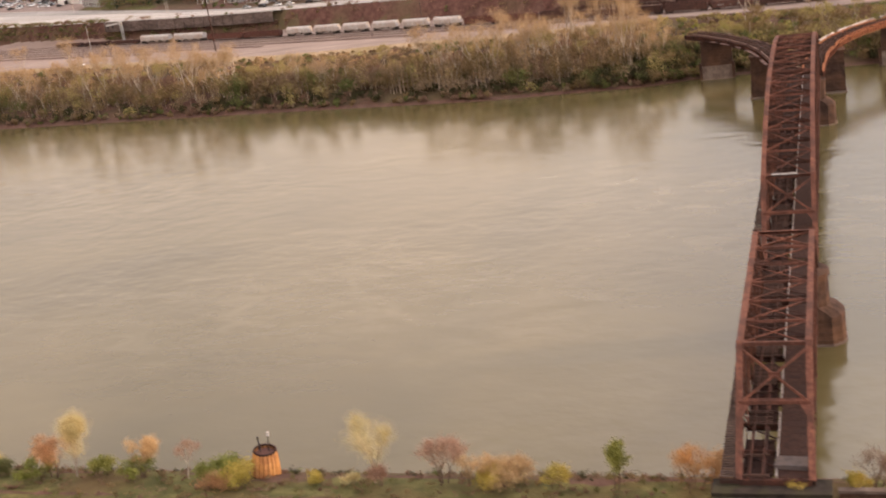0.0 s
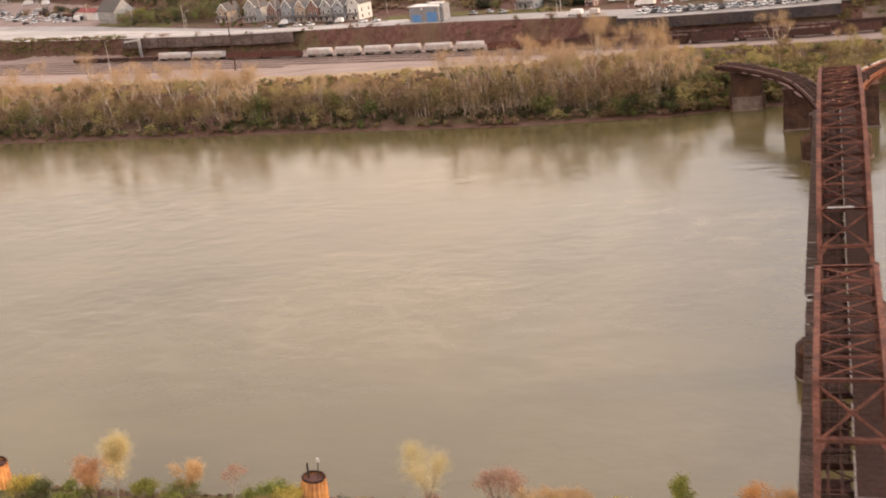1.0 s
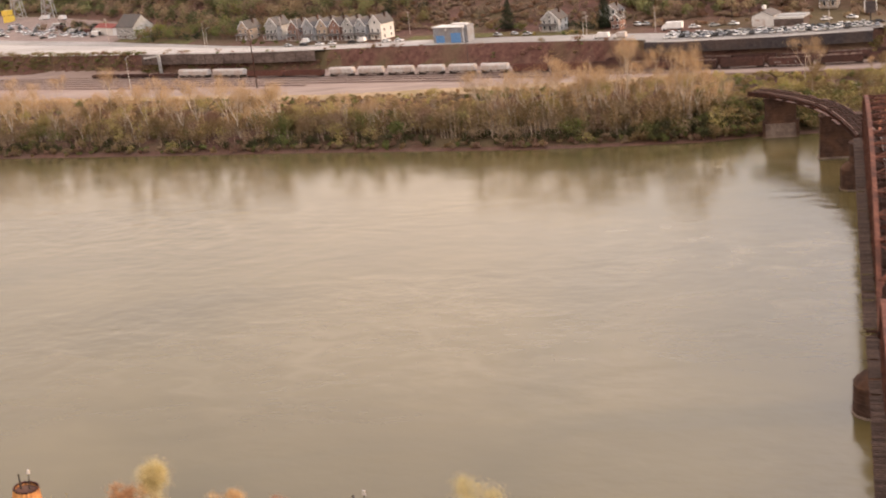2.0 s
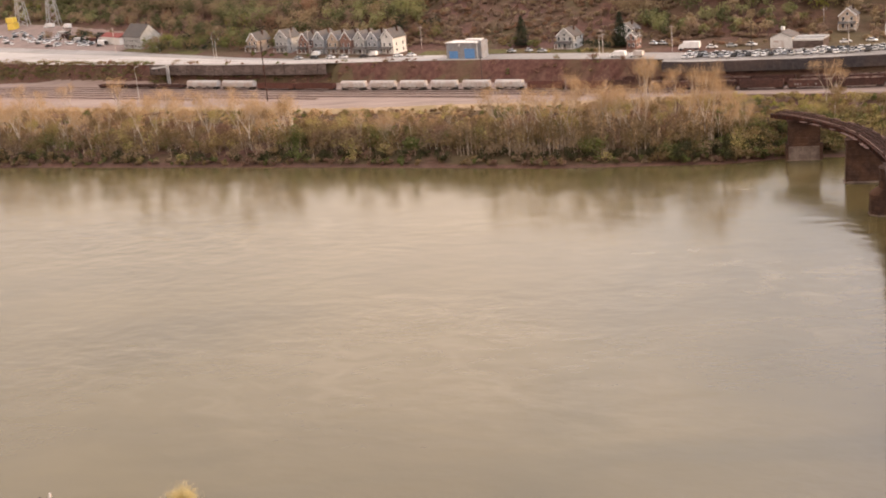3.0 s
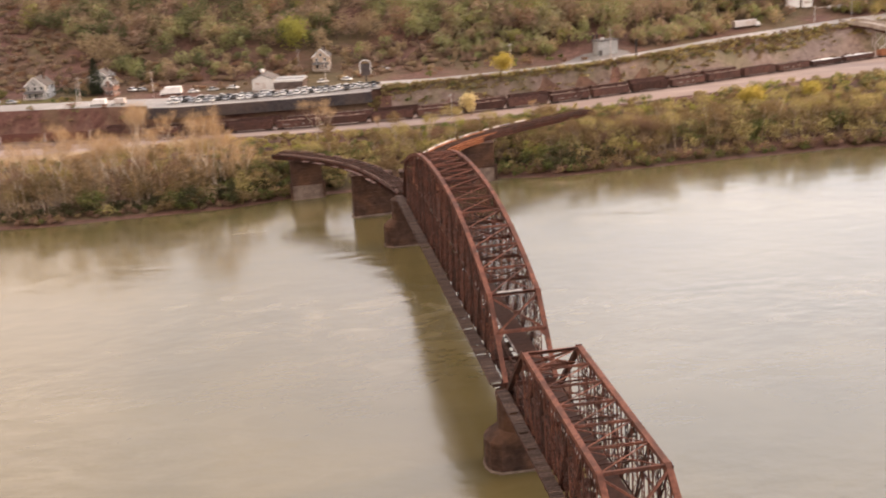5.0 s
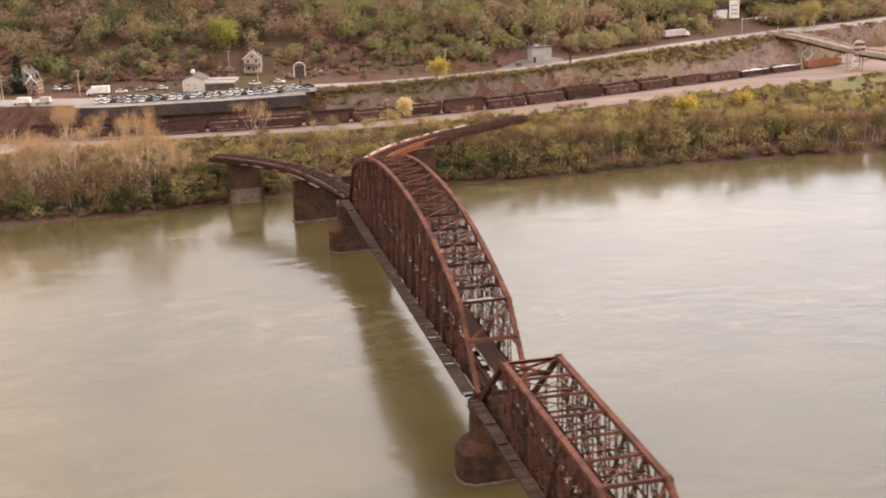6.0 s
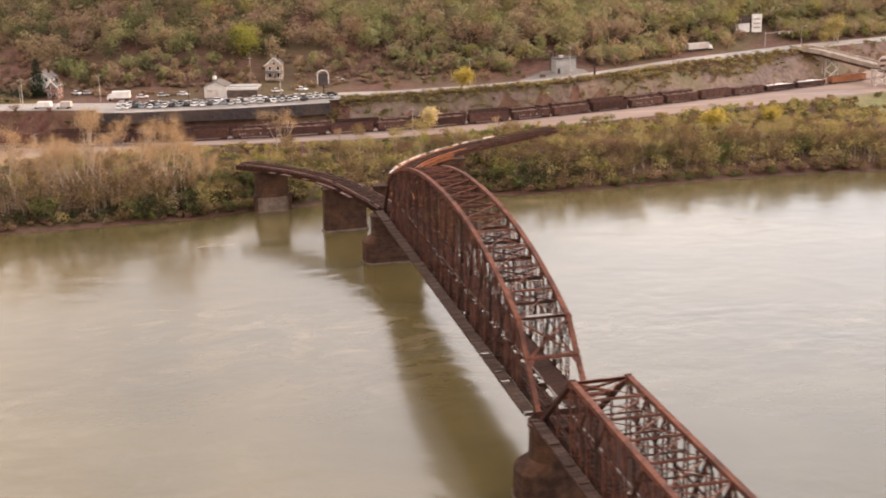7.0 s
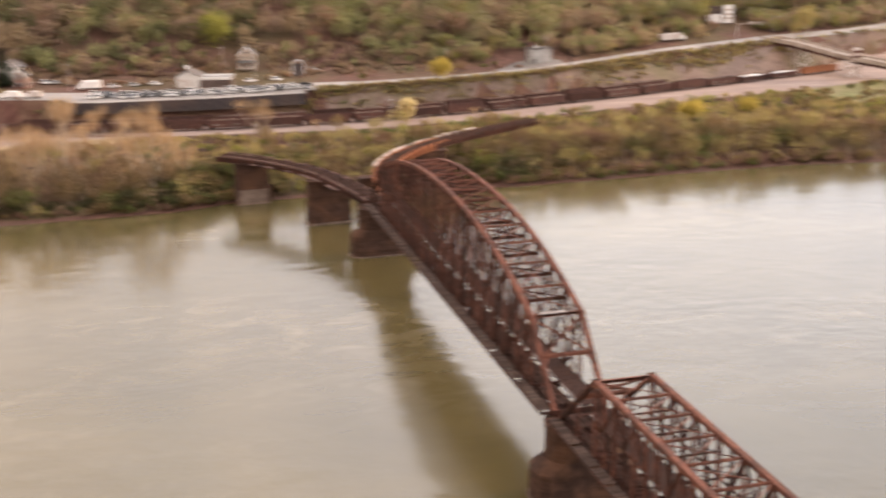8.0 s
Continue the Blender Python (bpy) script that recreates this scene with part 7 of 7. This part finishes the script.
near_tree("yellow_bush", "small yellow bush on the near bank", 311, -69.05, -54.5, 1.8, LEAF_YELLOW, BARK_BROWN, 500, 0.12, 0.3, 0.9, 0.2, 3)
near_tree("yellow_bush", "small yellow-green bush on the near bank", 312, -63.25, -54.5, 2.0, LEAF_PALE, BARK_BROWN, 500, 0.12, 0.3, 0.9, 0.2, 3)
near_tree("pale_crowned_tree", "round-crowned tree with dense pale yellow twigs on the near bank", 313, -59.25, -54, 13.8, LEAF_PALE, BARK_PALE, 4600, 0.075, 0.75, 0.34, 0.1, 2, 2.6, 2, 0.03)
near_tree("pink_bush", "pinkish low bush under the pale tree", 314, -58.05, -56, 3.4, LEAF_PINK, BARK_BROWN, 900, 0.12, 0.4, 0.7, 0.2, 3, 2.2)
near_tree("pink_tree", "rounded tree with pinkish-brown buds on the near bank", 315, -48.2, -54.5, 7.4, LEAF_PINK, BARK_BROWN, 1800, 0.11, 0.5, 0.6, 0.3, 3, 2.3)
near_tree("tan_tree", "upright tan leafless tree on the near bank", 316, -44.0, -54.5, 5.8, LEAF_CREAM, BARK_BROWN, 1200, 0.11, 0.45, 0.45, 0.2, 3, 2.3)
near_tree("gold_bush", "broad golden-tan bush on the near bank", 317, -38.5, -55, 5.0, LEAF_CREAM, BARK_BROWN, 2200, 0.13, 0.6, 1.1, 0.15, 5, 2.3)
near_tree("yellow_bush", "yellow-green bush on the near bank", 318, -40.0, -56, 4.2, LEAF_YELLOW, BARK_BROWN, 1200, 0.12, 0.4, 0.9, 0.15, 4)
near_tree("gold_bush", "small golden bush on the near bank", 319, -31.5, -55, 3.6, LEAF_YELLOW, BARK_BROWN, 900, 0.12, 0.4, 0.6, 0.2, 3)
near_tree("green_tree", "upright narrow green tree on the near bank", 320, -22.8, -55, 7.0, LEAF_LIME, BARK_BROWN, 1700, 0.13, 0.45, 0.4, 0.3, 2)
near_tree("orange_bush", "orange-gold leafless bush beside the bridge", 321, -11.8, -55.5, 7.0, LEAF_ORANGE, BARK_BROWN, 2200, 0.12, 0.55, 0.8, 0.2, 4, 1.4)
near_tree("orange_bush", "golden leafless bush against the bridge", 322, -8.4, -57.5, 7.4, TWIG_GOLD, BARK_BROWN, 1700, 0.12, 0.5, 0.7, 0.2, 4, 2.3)
near_tree("yellow_bush", "bright yellow bush beyond the bridge", 323, 9.2, -54.5, 2.4, LEAF_YELLOW, BARK_BROWN, 800, 0.12, 0.35, 0.9, 0.15, 4)
near_tree("reddish_tree", "dark reddish leafless tree beyond the bridge", 324, 12.3, -55, 6.0, LEAF_BROWN, BARK_BROWN, 1500, 0.11, 0.5, 0.7, 0.25, 3, 1.4)
near_tree("orange_bush", "golden bush at the river's edge", 325, -128.5, -54, 4.2, LEAF_YELLOW, BARK_BROWN, 1500, 0.13, 0.5, 0.9, 0.15, 4)
near_tree("green_bush", "green bush at the river's edge", 326, -126.0, -54.5, 3.0, LEAF_GREEN, BARK_BROWN, 1300, 0.13, 0.45, 1.0, 0.15, 4)


def near_spots():
    out = []
    r = random.Random(31)
    while len(out) < 760:
        x = r.uniform(-150, 26)
        y = -49.5 - 24 * r.random() ** 2
        if abs(x) < 8:
            continue
        h = r.uniform(0.4, 1.2)
        out.append((x, y, h, h * r.uniform(1.6, 2.8), r.choice((0, 1, 1, 2, 4, 4) if y > -53 else (0, 1, 1, 2, 0, 3))))
    return out


cover("bank_brush", "low mixed brush and dead grass along the near bank", near_spots(), 9, 150, 0.13, [LEAF_OLIVE, LEAF_BROWN, LEAF_GREEN, LEAF_TAN, LEAF_SHADE], False)
weeds = tree("yellow_weeds", "yellow-green weeds growing on the bridge abutment", 330, 1.6, 0.03, 1, 0.9, BARK_BROWN, LEAF_YELLOW, 500, 0.1, 0.3, 0.15, 0.2, 5, 1.0, 0.5, False)
weeds.matrix_basis = pose(2.6, -71.0, 13.1)
weeds.scale = (0.7, 0.7, 0.6)
low_wall = thing("low_wall", "low brown concrete wall on the near bank by the bridge", "wall")
part("wall_top", Shape().box(7.0, -57.5, 4.2, 16, -56.5, 4.6), AGED, low_wall)
part("wall_body", Shape().box(7.1, -57.4, 2, 15.9, -56.6, 4.2), STONE, low_wall)


# ---- pieces of the bridge floor ----
floor_of(near_span, -70.4, 0.5, 1, 0.5, 1.9)
floor_of(main_span, 3.6, 144.9, 2, 0.35, 2.2)

sheet = thing("grey_tarpaulin", "torn grey plastic sheet lying across the deck end", "tarpaulin")
part("cover", Shape().hull([(-0.2, -68.6, DECK + 0.45), (3.9, -68.9, DECK + 0.5), (3.9, -66.2, DECK + 0.3), (0.1, -66.0, DECK + 0.35),
                            (-0.2, -68.6, DECK - 0.1), (3.9, -68.9, DECK - 0.1), (3.9, -66.2, DECK - 0.1), (0.1, -66.0, DECK - 0.1)],
                           [(3, 2, 1, 0)[::-1], (4, 5, 6, 7)[::-1], (0, 1, 5, 4)[::-1], (1, 2, 6, 5)[::-1], (2, 3, 7, 6)[::-1], (3, 0, 4, 7)[::-1]]), TARP, sheet)
